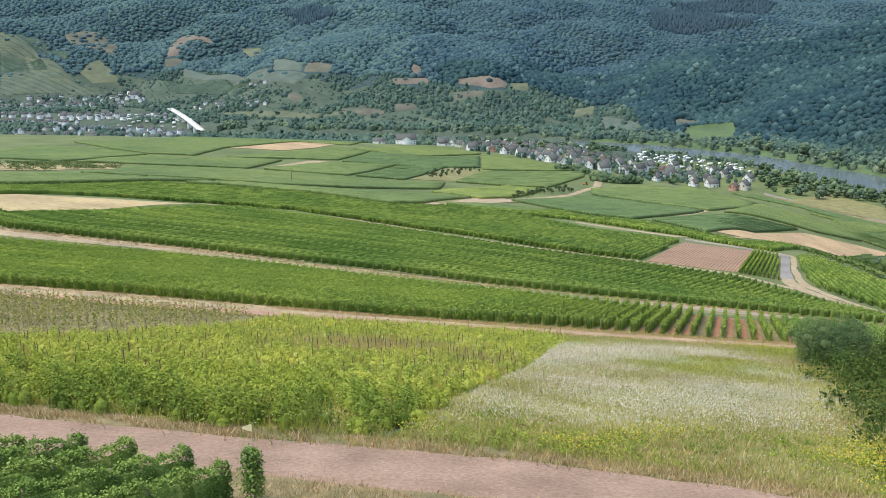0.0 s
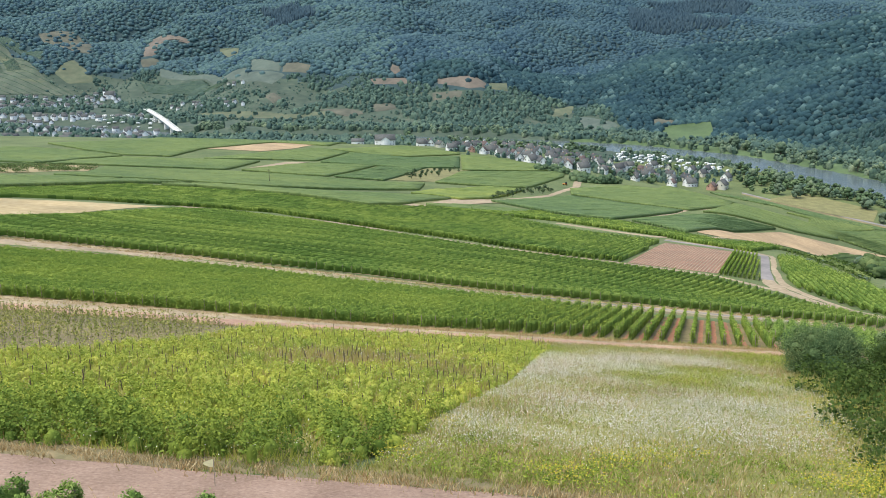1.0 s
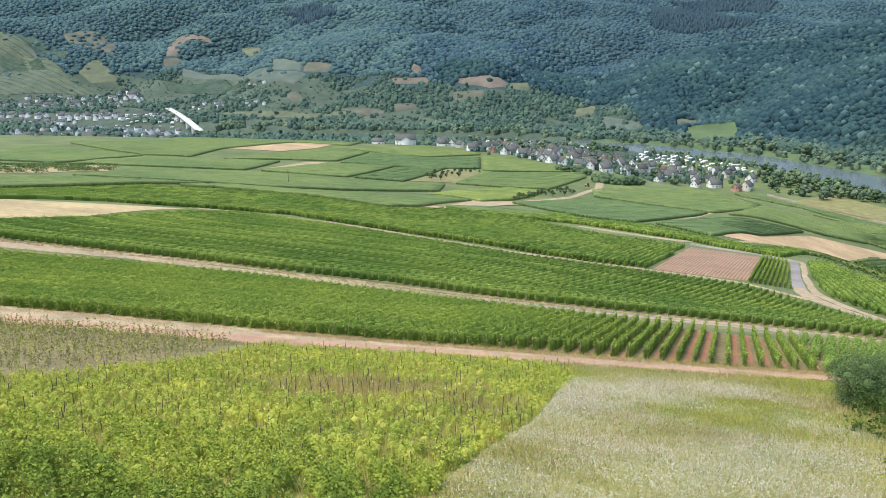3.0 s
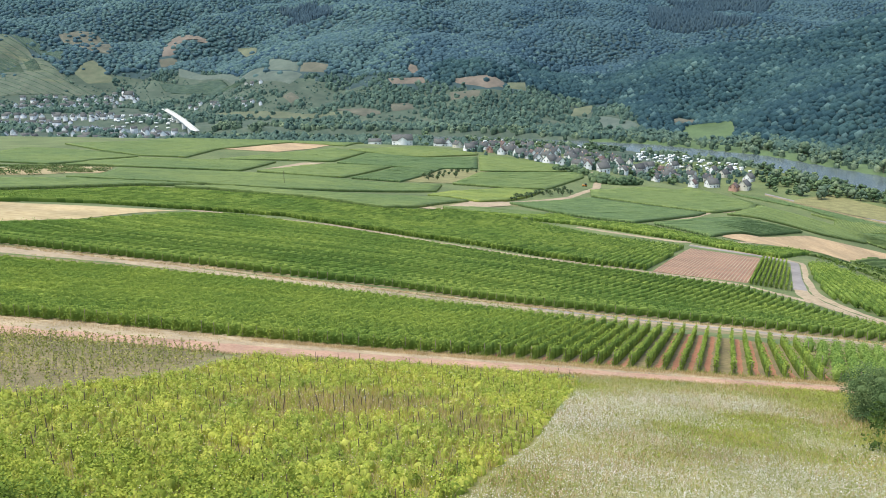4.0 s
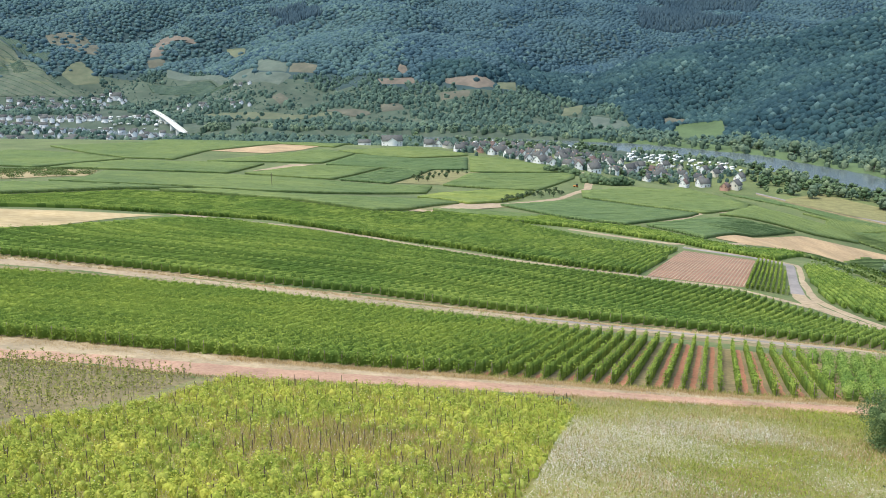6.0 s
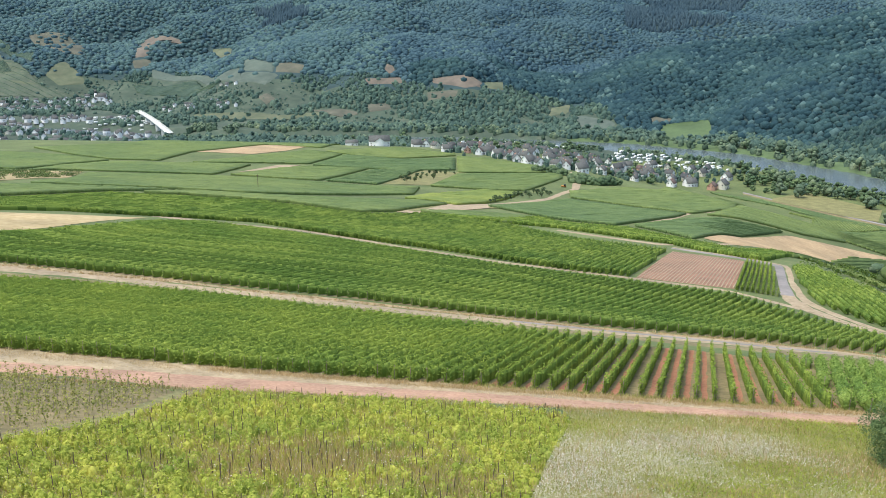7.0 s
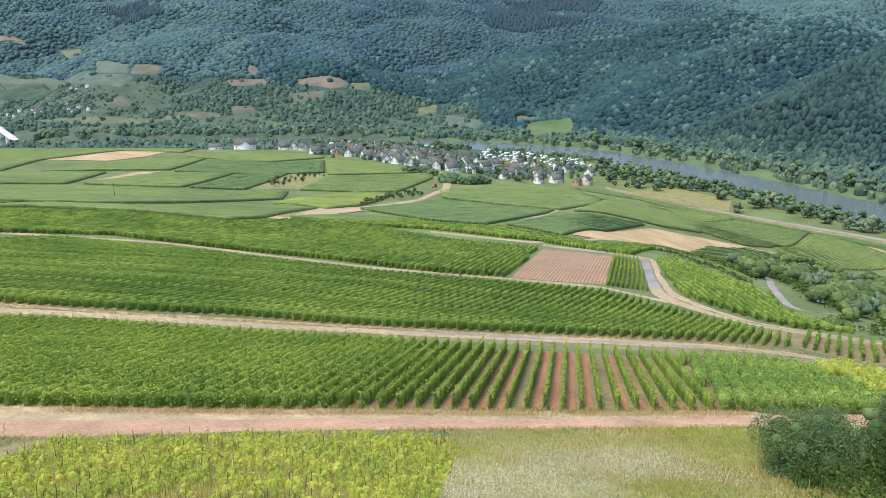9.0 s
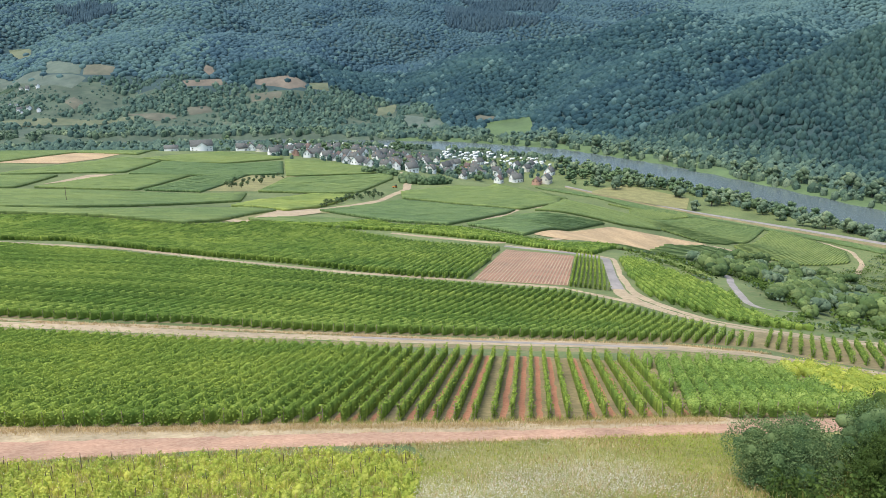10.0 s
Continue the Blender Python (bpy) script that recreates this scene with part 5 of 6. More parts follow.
def lobe_domes(rng, centres, radii, flat=.85):
    """Uneven rounded leaf masses, one a centre."""
    c = 6
    rings = ((-.75, .55), (-.1, 1.0), (.6, .72))
    tv = [(r * math.cos(2 * math.pi * (i + .5 * (j % 2)) / c), r * math.sin(2 * math.pi * (i + .5 * (j % 2)) / c), h) for j, (h, r) in enumerate(rings) for i in range(c)] + [(0, 0, 1.0)]
    tf = []
    for j in range(2):
        for i in range(c):
            p, q, u, w = j * c + i, j * c + (i + 1) % c, j * c + c + i, j * c + c + (i + 1) % c
            tf += [(p, q, u), (q, w, u)] if j % 2 == 0 else [(p, q, w), (p, w, u)]
    tf += [(2 * c + i, 2 * c + (i + 1) % c, 3 * c) for i in range(c)]
    tv, tf = np.array(tv), np.array(tf)
    k, m = len(centres), len(tv)
    v = tv[None] * rng.uniform(.78, 1.22, (k, m, 1)) * (np.asarray(radii)[:, None] * np.array([(1, 1, flat)]))[:, None] + np.asarray(centres)[:, None]
    return v.reshape(-1, 3), (tf[None] + (np.arange(k) * m)[:, None, None]).reshape(-1, 3)


def tree(name, rng, tall, radius, trunk, mat, lobes, cards, size, label, category, low=0.25, group=""):
    """A trunk with limbs, and a crown of leaf clumps of uneven size."""
    e = empty(name, (0, 0, 0), label, category, group)
    mid = low * tall
    pieces = [limb((0, 0, -.4), (0, 0, mid), trunk, trunk * .75), limb((0, 0, mid), (rng.normal(0, .1) * radius, rng.normal(0, .1) * radius, tall * .7), trunk * .75, trunk * .25)]
    cs, rs = [], []
    for i in range(lobes):
        a = rng.uniform(0, 2 * np.pi)
        h = rng.uniform(0, 1)
        r = radius * rng.uniform(.35, .8) * math.sqrt(max(.08, 1 - (2 * h - .75) ** 2 * .75))
        c = np.array((r * math.cos(a), r * math.sin(a), mid + (tall - mid) * (.1 + .72 * h)))
        cs.append(c)
        rs.append(radius * (rng.uniform(.42, .62) if size > .9 else rng.uniform(.26, .46)))
        if i < 7:
            pieces.append(limb((0, 0, mid * rng.uniform(.7, 1.3)), c, trunk * .4, trunk * .12, 4))
    v, f = joined(pieces)
    add("trunk", mesh_of("trunk", v, f, M_BARK), e)
    which = rng.integers(0, lobes, cards)
    dirs = rng.normal(size=(cards, 3))
    dirs /= np.linalg.norm(dirs, axis=1)[:, None]
    dirs[:, 2] *= .8
    c = np.array(cs)[which] + dirs * (np.array(rs)[which] * rng.uniform(.55, 1.08, cards) ** .5)[:, None]
    c[:, 2] = np.maximum(c[:, 2], .15)
    if size > .9:
        v, f = joined([lobe_domes(rng, np.array(cs), np.array(rs) * .82), leaf_cards(rng, c[:cards // (4 if size > 1.2 else 1)], size * (.55 if size > 1.2 else .5), .35)])
    elif radius > 3:
        v, f = joined([lobe_domes(rng, np.array(cs), np.array(rs) * .4), leaf_cards(rng, c, size, .35)])
    else:
        v, f = leaf_cards(rng, c, size, .35)
    me = mesh_of("crown", v, f, mat)
    if size > .9:
        me.polygons.foreach_set("use_smooth", np.ones(len(me.polygons), bool))
    add("crown", me, e)
    return e


def stand(proto, spots, rng, lo=.8, hi=1.2, sink=0.0):
    """Copies of a tree on the ground; the first spot takes the tree itself."""
    for i, (x, y) in enumerate(spots):
        s = rng.uniform(lo, hi)
        o = proto if i == 0 else copy_thing(proto, Matrix())
        o.matrix_world = Matrix.LocRotScale((x, y, ground_z(x, y) - sink), Euler((0, 0, rng.uniform(0, 6.28))), (s * rng.uniform(.9, 1.1), s * rng.uniform(.9, 1.1), s))


rng = np.random.default_rng(111)
for bx, by, bh, br, k, mt in ((39.4, 78.4, 5.0, 4.7, 42000, M_BUSH), (44.5, 72, 5.0, 4.2, 22000, M_SHRUB), (49, 79, 5.6, 4.8, 10000, M_BUSH), (56, 86, 5.0, 4.6, 4000, M_SHRUB)):
    t = tree("bush", rng, bh, br, .14, mt, 44, k, .13, "dense dark green bush at the meadow's corner", "bush", .04, "bushes by the meadow")
    t.matrix_world = Matrix.Translation((bx, by, ground_z(bx, by)))
SHRUB = ((29, 60), (33.5, 72), (37.5, 77), (58, 88), (62, 72), (48, 40), (34, 24), (20.5, 32.5), (23.8, 44))
v, f = mounds(rng, SHRUB, .4, 80, .26, lambda x, y: np.clip(.75 + .4 * drift(x, y, .3, 6), 0, 1), lambda x, y: 1.2 + 1.6 * np.clip((x - 24) / 9, 0, 1) + .4 * drift(x, y, .5, 8))
tagged(add("scrub", mesh_of("scrub", v, f, M_SHRUB)), "dense green scrub beside the meadow", "scrub", kind="stuff")
x, y = scatter(rng, SHRUB, 9)
v, f = blades(rng, on_ground(x, y), 1.2, .03, .25)
tagged(add("scrub_grass", mesh_of("scrub_grass", v, f, M_GRASS)), "tall grass in the scrub beside the meadow", "grass", kind="stuff")

shrub_a = tree("bush", rng, 6.5, 5.0, .16, M_SLOPEBUSH, 18, 300, 1.0, "rounded green bush on the slope to the river", "bush", .1, "bushes on the slope")
stand(shrub_a, ((190, 305), (197, 312), (182.4, 290), (160, 235), (170, 240), (205, 285), (214, 296), (240, 330), (228, 300), (176, 224), (186, 232), (262, 360), (280, 372), (246, 306), (222, 268)), rng, .8, 1.35)
shrub_b = tree("bush", rng, 4.6, 3.6, .12, M_WILLOW, 15, 260, .95, "pale green bush on the slope to the river", "bush", .08, "bushes on the slope")
stand(shrub_b, ((203, 318), (215, 322), (230, 338), (192, 262), (200, 266), (236, 292), (150, 214), (160, 216), (256, 334), (270, 344), (296, 378), (176, 250), (208, 254), (226, 248), (250, 280), (310, 420), (330, 450)), rng, .7, 1.3)

for bx, by, bs in ((162, 287, 1.25), (170, 297, 1.05), (157, 276, .8), (176, 287, 1.0), (147, 227, .62), (153, 233, .75), (149, 217, .6), (158, 225, .8), (142, 206, .55), (165, 241, .9), (173, 251, 1.0), (160, 212, .8), (171, 228, 1.0), (181, 263, 1.1), (151, 204, .6), (159, 199, .7)):
    o = copy_thing(shrub_a, Matrix())
    o.matrix_world = Matrix.LocRotScale((bx, by, ground_z(bx, by)), Euler((0, 0, bx)), (bs * 1.05, bs * .95, bs))
SLOPE = ((172, 300), (200, 370), (262, 480), (320, 535), (400, 545), (440, 520), (330, 380), (250, 280), (190, 215), (150, 203), (146, 215), (160, 250))
shrub_spots = []
for _ in range(4000):
    p = (rng.uniform(146, 440), rng.uniform(203, 545))
    if inside(SLOPE, np.array([p[0]]), np.array([p[1]]))[0] and all(math.dist(p, u) > 8.5 for u in shrub_spots) and seg(np.array([p[0]]), np.array([p[1]]), CURVE)[0][0] > 8:
        shrub_spots.append(p)
    if len(shrub_spots) >= 105:
        break
stand(copy_thing(shrub_a, Matrix()), shrub_spots[::2], rng, .8, 1.5)
stand(copy_thing(shrub_b, Matrix()), shrub_spots[1::2], rng, .8, 1.7)

leafy = [tree("tree", rng, rng.uniform(11, 14), rng.uniform(4.5, 6), .35, M_TREE, 15, 240, 2.1, "broad green leafy tree among the houses", "tree", .08, "village trees") for _ in range(3)]
willow = [tree("tree", rng, rng.uniform(12, 16), rng.uniform(6, 8), .45, M_WILLOW, 16, 320, 2.2, "pale willow on the river bank", "tree", .12, "river bank trees") for _ in range(2)]
small = tree("tree", rng, 4.2, 1.9, .12, M_TREE, 12, 300, .6, "small orchard tree on dry grass", "tree", .25, "orchard trees")
stand(small, ((-12.6, 671), (-8.7, 653), (-5.7, 670), (-1.9, 658), (-.6, 695), (4.3, 719), (7.6, 705), (10.4, 734), (15.2, 720), (20.3, 746), (23.9, 731), (28.9, 757), (32.4, 742), (-6.9, 706), (13.1, 688), (2.7, 681)), rng, .6, 1.5)
stand(copy_thing(small, Matrix()), ((45, 525), (49, 534), (53, 547), (57, 551), (61, 558), (66, 579), (70, 591), (72, 584), (77, 604), (77, 583), (85, 618), (86, 606), (87, 594), (93, 627), (94, 615), (95, 607)), rng, .7, 1.25)
clump = tree("bush", rng, 9, 7, .3, M_TREE, 24, 800, 1.4, "dark bushes beside the village track", "bush", .08, "bushes by the village track")
stand(clump, ((113, 805), (121, 810), (127, 795), (134, 782), (134, 719), (140, 714), (146, 708), (154, 707), (162, 712), (170, 716)), rng, .6, 1.0)

# ---- village ----


def gable_house(rng, w, d, h, rh, wall, roof, label, group, rows=2, chimney=True, few=False):
    """A house: walls with gables, two roof slopes with eaves, windows, a door and a chimney."""
    e = empty("house", (0, 0, 0), label, "house", group)
    hw, hd = w / 2, d / 2
    v = np.array([(-hw, -hd, -2), (hw, -hd, -2), (hw, hd, -2), (-hw, hd, -2), (-hw, -hd, h), (hw, -hd, h), (hw, hd, h), (-hw, hd, h), (-hw, 0, h + rh), (hw, 0, h + rh)])
    f4 = np.array([(0, 1, 5, 4), (2, 3, 7, 6), (1, 2, 6, 5), (3, 0, 4, 7)])
    f3 = np.array([(5, 6, 9), (7, 4, 8)])
    add("wall", mesh_of("wall", v, [f4, f3], wall), e)
    o, t = .45, .25
    drop = o * rh / hd
    rv = []
    for z in (0, t):
        rv += [(-hw - o, -hd - o, h - drop + z + .02), (hw + o, -hd - o, h - drop + z + .02), (hw + o, 0, h + rh + z + .02), (-hw - o, 0, h + rh + z + .02), (-hw - o, hd + o, h - drop + z + .02), (hw + o, hd + o, h - drop + z + .02)]
    rf = np.array([(6, 7, 8, 9), (9, 8, 11, 10), (3, 2, 1, 0), (4, 5, 2, 3), (0, 1, 7, 6), (5, 4, 10, 11), (1, 2, 8, 7), (2, 5, 11, 8), (3, 0, 6, 9), (4, 3, 9, 10)])
    rp = add("roof", mesh_of("roof", np.array(rv), rf, roof), e)
    if chimney:
        cv, cf = box(-.4, -.4, 0, .4, .4, 1.6)
        c = add("chimney", mesh_of("chimney", cv, cf, M_WALL_RED), rp)
        c.location = (w * .2, d * .12, h + rh * .72)
    wv, wf = box(-.5, -.06, 0, .5, .06, 1.3)
    win = mesh_of("window", wv, wf, M_GLASS)
    for side in (-1, 1):
        k = 2 if few else max(2, int(w / 3.8))
        for r in range(rows):
            for i in range(k):
                if rng.uniform() < .3:
                    continue
                o2 = add("window", win, e)
                o2.location = (-hw + (i + .5) * w / k, side * (hd + .02), .9 + r * 2.7)
        for i in (() if few else (-.22, .22)):
            o2 = add("window", win, e)
            o2.location = (side * (hw + .02), i * d, .9 + (rows - 1) * 2.7)
            o2.rotation_euler = (0, 0, math.pi / 2)
    dv, df = box(-.5, -.07, 0, .5, .07, 2.1)
    dr = add("door", mesh_of("door", dv, df, M_BARK), e)
    dr.location = (hw * .1, -hd - .03, 0)
    return e


rng = np.random.default_rng(121)
kinds = [gable_house(rng, 12, 9, 4.6, 4.8, M_WALL, M_ROOF, "white rendered house with a dark slate gable roof", "village houses"),
         gable_house(rng, 14, 10, 4.4, 5.4, M_WALL, M_ROOF, "white house with a steep dark roof", "village houses"),
         gable_house(rng, 10, 8.5, 4.6, 4.6, M_WALL, M_ROOF_RED, "white house with a brown tiled roof", "village houses"),
         gable_house(rng, 12, 10, 4.6, 4.8, M_WALL_CREAM, M_ROOF, "cream house with a dark slate roof", "village houses"),
         gable_house(rng, 10, 9, 4.4, 4.4, M_WALL_RED, M_ROOF_RED, "terracotta house with a brown roof", "village houses", 2)]
used = []


def place(proto, x, y, turn, first=False, s=1.0):
    o = proto if first else copy_thing(proto, Matrix())
    o.matrix_world = Matrix.LocRotScale((x, y, ground_z(x, y) + .2), Euler((0, 0, turn)), (s, s, s))
    used.append((x, y))
    return o


big = gable_house(rng, 26, 12, 7.0, 6.5, M_WALL, M_ROOF, "large white house with a dark roof at the field's edge", "", 3)
wing_v = np.array([(x, y, z) for y in (-10, -2) for x, z in ((-6, -2), (6, -2), (6, 7.3), (0, 11.3), (-6, 7.3))])
add("wing", mesh_of("wing", wing_v, [np.array([(0, 1, 2, 3, 4)]), np.array([(1, 6, 7, 2), (5, 0, 4, 9)])], M_WALL), big)
wing_roof_v = np.array([(x, y, z + dz) for dz in (0, .25) for x, z in ((-6.5, 7.1), (0, 11.4), (6.5, 7.1)) for y in (-10.5, -2)])
add("wing_roof", mesh_of("wing_roof", wing_roof_v, [np.array([(6, 8, 9, 7), (8, 10, 11, 9), (0, 1, 3, 2), (2, 3, 5, 4), (0, 2, 8, 6), (2, 4, 10, 8), (0, 6, 7, 1), (4, 5, 11, 10)])], M_ROOF), big)
place(big, -49, 1089, .12, True)
barn = gable_house(rng, 16, 9, 3.6, 3.4, M_WALL, M_ROOF, "low white outbuilding beside the fields", "village houses", 1)
place(barn, 2, 1096, .2, True)
place(barn, -84, 1086, 0)
place(barn, 40, 1088, .3)
seen = set()


def settle(poly, kinds, rng, count, gap, base_turn, lo=.85, hi=1.15):
    """Houses strewn over a polygon, none nearer than gap to another."""
    q = np.array(poly)
    made = 0
    for _ in range(4000):
        x, y = rng.uniform(q[:, 0].min(), q[:, 0].max()), rng.uniform(q[:, 1].min(), q[:, 1].max())
        if not inside(poly, np.array([x]), np.array([y]))[0] or any(math.dist((x, y), u) < gap for u in used):
            continue
        k = int(rng.choice(len(kinds), p=np.array([.42, .36, .07, .12, .03])[:len(kinds)] / np.array([.42, .36, .07, .12, .03])[:len(kinds)].sum()))
        place(kinds[k], x, y, base_turn + rng.choice([0, math.pi / 2]) + rng.normal(0, .25), kinds[k].name not in seen, rng.uniform(lo, hi))
        seen.add(kinds[k].name)
        made += 1
        if made >= count:
            break


place(kinds[4], 338, 955, .9, True)
seen.add(kinds[4].name)
place(kinds[3], 352, 962, .9, True, 1.2)
seen.add(kinds[3].name)
FRONT_ROW = ((-2, 1096, .1), (10.6, 1100, 1.6), (35, 1012, .3), (72, 990, 1.4), (82, 1000, .2), (107, 912, 1.5), (117, 892, .8), (126, 874, 1.7), (152, 862, 1.3), (168, 868, .5), (206, 940, 1.1), (248, 1044, .4), (260, 1010, 1.2), (294, 966, .9), (319, 976, .3))
for i, (x, y, turn) in enumerate(FRONT_ROW):
    k = (0, 1, 0, 2, 1)[i % 5]
    place(kinds[k], x, y, turn, kinds[k].name not in seen, 1.0)
    seen.add(kinds[k].name)
VILLAGE = ((20, 1060), (64, 1000), (104, 930), (150, 875), (175, 885), (215, 930), (285, 975), (334, 965), (372, 985), (395, 1050), (352, 1105), (300, 1120), (256, 1160), (190, 1220), (120, 1200), (60, 1150))
settle(VILLAGE, kinds, rng, 86, 13.5, .7, .75, 1.0)

caravan = empty("caravan", (0, 0, 0), "white caravan on the riverside campsite", "caravan", "campsite caravans")
cv = np.array([(x, y, z) for y in (-1.15, 1.15) for x, z in ((-3, .5), (3, .5), (3.2, 1.5), (2.7, 2.7), (-2.7, 2.7), (-3.1, 1.5))])
add("body", mesh_of("body", cv, [np.array([(i, (i + 1) % 6, (i + 1) % 6 + 6, i + 6) for i in range(6)]), np.array([(5, 4, 3, 2, 1, 0), (6, 7, 8, 9, 10, 11)])], M_WHITE), caravan)
for x in (-1.4, 1.4):
    wv, wf = box(x - .7, -1.19, 1.4, x + .7, -1.14, 2.1)
    add("window", mesh_of("window", wv, wf, M_GLASS), caravan)
wheel = post_mesh(.5, .33, M_GLASS, "wheel", 10)
for y in (-1.1, .9):
    o = add("wheel", wheel, caravan)
    o.location, o.rotation_euler = (0, y, .33), (math.pi / 2, 0, 0)
first = True
for poly, cnt in ((((64, 1180), (120, 1210), (190, 1240), (262, 1320), (190, 1370), (60, 1370)), 80), (((262, 1180), (304, 1120), (374, 1075), (400, 1060), (410, 1130), (366, 1200), (300, 1260)), 70), (((-500, 1560), (-470, 1640), (-600, 1760), (-700, 1740), (-640, 1620)), 60)):
    q = np.array(poly)
    made = 0
    for _ in range(5000):
        x, y = rng.uniform(q[:, 0].min(), q[:, 0].max()), rng.uniform(q[:, 1].min(), q[:, 1].max())
        if not inside(poly, np.array([x]), np.array([y]))[0] or any(math.dist((x, y), u) < 8 for u in used):
            continue
        o = place(caravan, x, y, .5 + rng.normal(0, .3), first, rng.uniform(.9, 1.3))
        first = False
        made += 1
        if made >= cnt:
            break

TOWN = (((-1036, 1968), (-972, 1842), (-910, 1869), (-804, 1885), (-716, 1930), (-705, 2010), (-790, 2050), (-888, 2024)),
        ((-911, 1724), (-833, 1571), (-709, 1656), (-530, 1656), (-583, 1750), (-703, 1740)),
        ((-767, 1443), (-640, 1300), (-480, 1290), (-430, 1400), (-466, 1513), (-492, 1566), (-641, 1600), (-736, 1501)))
plain_kinds = [gable_house(rng, 12, 9, 5.4, 4.2, M_WALL, M_ROOF, "white house with a grey roof in the riverside town", "town houses", 1, False, True),
               gable_house(rng, 10, 8.5, 6.4, 3.8, M_WALL, M_ROOF, "tall white house in the riverside town", "town houses", 1, False, True),
               gable_house(rng, 15, 10, 4.6, 3.2, M_WALL_CREAM, M_ROOF, "long pale building in the riverside town", "town houses", 1, False, True)]
for band, many in zip(TOWN, (62, 58, 60)):
    settle(band, plain_kinds, rng, many, 14, .3, .8, 1.05)
settle(((-571, 1905), (-356, 1735), (-350, 1712), (-550, 1830)), plain_kinds, rng, 14, 14, .4, .7, .9)
settle(((-446, 1921), (-416, 1897), (-390, 1878), (-405, 1868)), plain_kinds, rng, 4, 9, .4, .7, .8)
hall = gable_house(rng, 34, 14, 6, 5, M_WALL_CREAM, M_ROOF, "long cream hall with a dark roof at the town's edge", "", 2)
place(hall, -560, 1345, .15, True)
church = gable_house(rng, 24, 12, 9, 8, M_WALL, M_ROOF, "large white building with a steep roof above the town", "", 2)
tv, tf = box(-14.5, -3, -2, -9, 3, 17)
add("tower", mesh_of("tower", tv, tf, M_WALL), church)
sp = np.array([(-15, -3.5, 17), (-8.5, -3.5, 17), (-8.5, 3.5, 17), (-15, 3.5, 17), (-11.75, 0, 27)])
add("spire", mesh_of("spire", sp, [np.array([(0, 1, 4), (1, 2, 4), (2, 3, 4), (3, 0, 4)]), np.array([(3, 2, 1, 0)])], M_ROOF), church)
place(church, -740, 2020, .1, True)

# bridge
bridge = empty("bridge", (-412, 1424, -172), "long pale concrete road bridge over the river", "bridge")
bp, bq = Vector((0, 0, 0)), Vector((-179, 392, 0))
bd = (bq - bp).normalized()
bl = (bq - bp).length
bside = Vector((bd.y, -bd.x, 0))


def beam(x0, x1, y0, y1, z0, z1):
    v, f = box(x0, y0, z0, x1, y1, z1)
    return np.array([tuple(bp + bd * a + bside * c + Vector((0, 0, z))) for a, c, z in v]), f


k = 16
deck_v, deck_f = [], []
for i in range(k + 1):
    a = bl * i / k
    z = 3.2 * math.sin(math.pi * i / k)
    for c, dz in ((-5.5, -1.6), (5.5, -1.6), (5.5, 0), (-5.5, 0)):
        deck_v.append(tuple(bp + bd * a + bside * c + Vector((0, 0, z + dz))))
for i in range(k):
    for j in range(4):
        deck_f.append((i * 4 + j, i * 4 + (j + 1) % 4, i * 4 + 4 + (j + 1) % 4, i * 4 + 4 + j))
add("deck", mesh_of("deck", np.array(deck_v), np.array(deck_f), M_BRIDGE), bridge)
for i in range(1, 6):
    v, f = beam(bl * i / 6 - 1.2, bl * i / 6 + 1.2, -4, 4, -20, -1)
    add("pier", mesh_of("pier", v, f, M_BRIDGE), bridge)
for c in (-5.3, 5.1):
    v = np.array([tuple(bp + bd * (bl * i / k) + bside * (c + w) + Vector((0, 0, 3.2 * math.sin(math.pi * i / k) + h))) for i in range(k + 1) for w, h in ((0, 0), (.2, 0), (.2, 1.1), (0, 1.1))])
    f = np.array([(i * 4 + j, i * 4 + (j + 1) % 4, i * 4 + 4 + (j + 1) % 4, i * 4 + 4 + j) for i in range(k) for j in range(4)])
    add("parapet", mesh_of("parapet", v, f, M_BRIDGE), bridge)

pole = empty("utility_pole", (-95, 515.5, ground_z(-95, 515.5)), "thin dark wooden utility pole among vines", "pole")
add("mast", post_mesh(9.0, .16, M_STAKE, "mast", 8), pole)
add("crossarm", mesh_of("crossarm", *box(-.9, -.07, 8.2, .9, .07, 8.35), M_STAKE), pole)

tractor = empty("tractor", (117, 677, ground_z(117, 677)), "small orange tractor parked by the village track", "tractor")
add("body", mesh_of("body", *joined([box(-1.7, -.5, .6, .3, .5, 1.5), box(.3, -.75, .6, 1.8, .75, 1.3)]), plain("orange_paint", (0.6, 0.22, 0.04), .5)), tractor)
add("cab", mesh_of("cab", *box(.4, -.7, 1.3, 1.7, .7, 2.6), M_GLASS), tractor)
for x, y, r in ((1.2, -.95, .8), (1.2, .65, .8), (-1.2, -.8, .5), (-1.2, .5, .5)):
    o = add("wheel", post_mesh(.3, r, M_GLASS, "wheel", 12), tractor)
    o.location, o.rotation_euler = (x, y, r), (-math.pi / 2, 0, 0)

# trees in and round the village and along the river
rng = np.random.default_rng(131)
spots = []


def strew(poly, count, gap, clear=9.0):
    q = np.array(poly)
    out = []
    for _ in range(count * 30):
        x, y = rng.uniform(q[:, 0].min(), q[:, 0].max()), rng.uniform(q[:, 1].min(), q[:, 1].max())
        if inside(poly, np.array([x]), np.array([y]))[0] and all(math.dist((x, y), u) > clear for u in used) and all(math.dist((x, y), u) > gap for u in out):
            out.append((x, y))
            if len(out) >= count:
                break
    return out


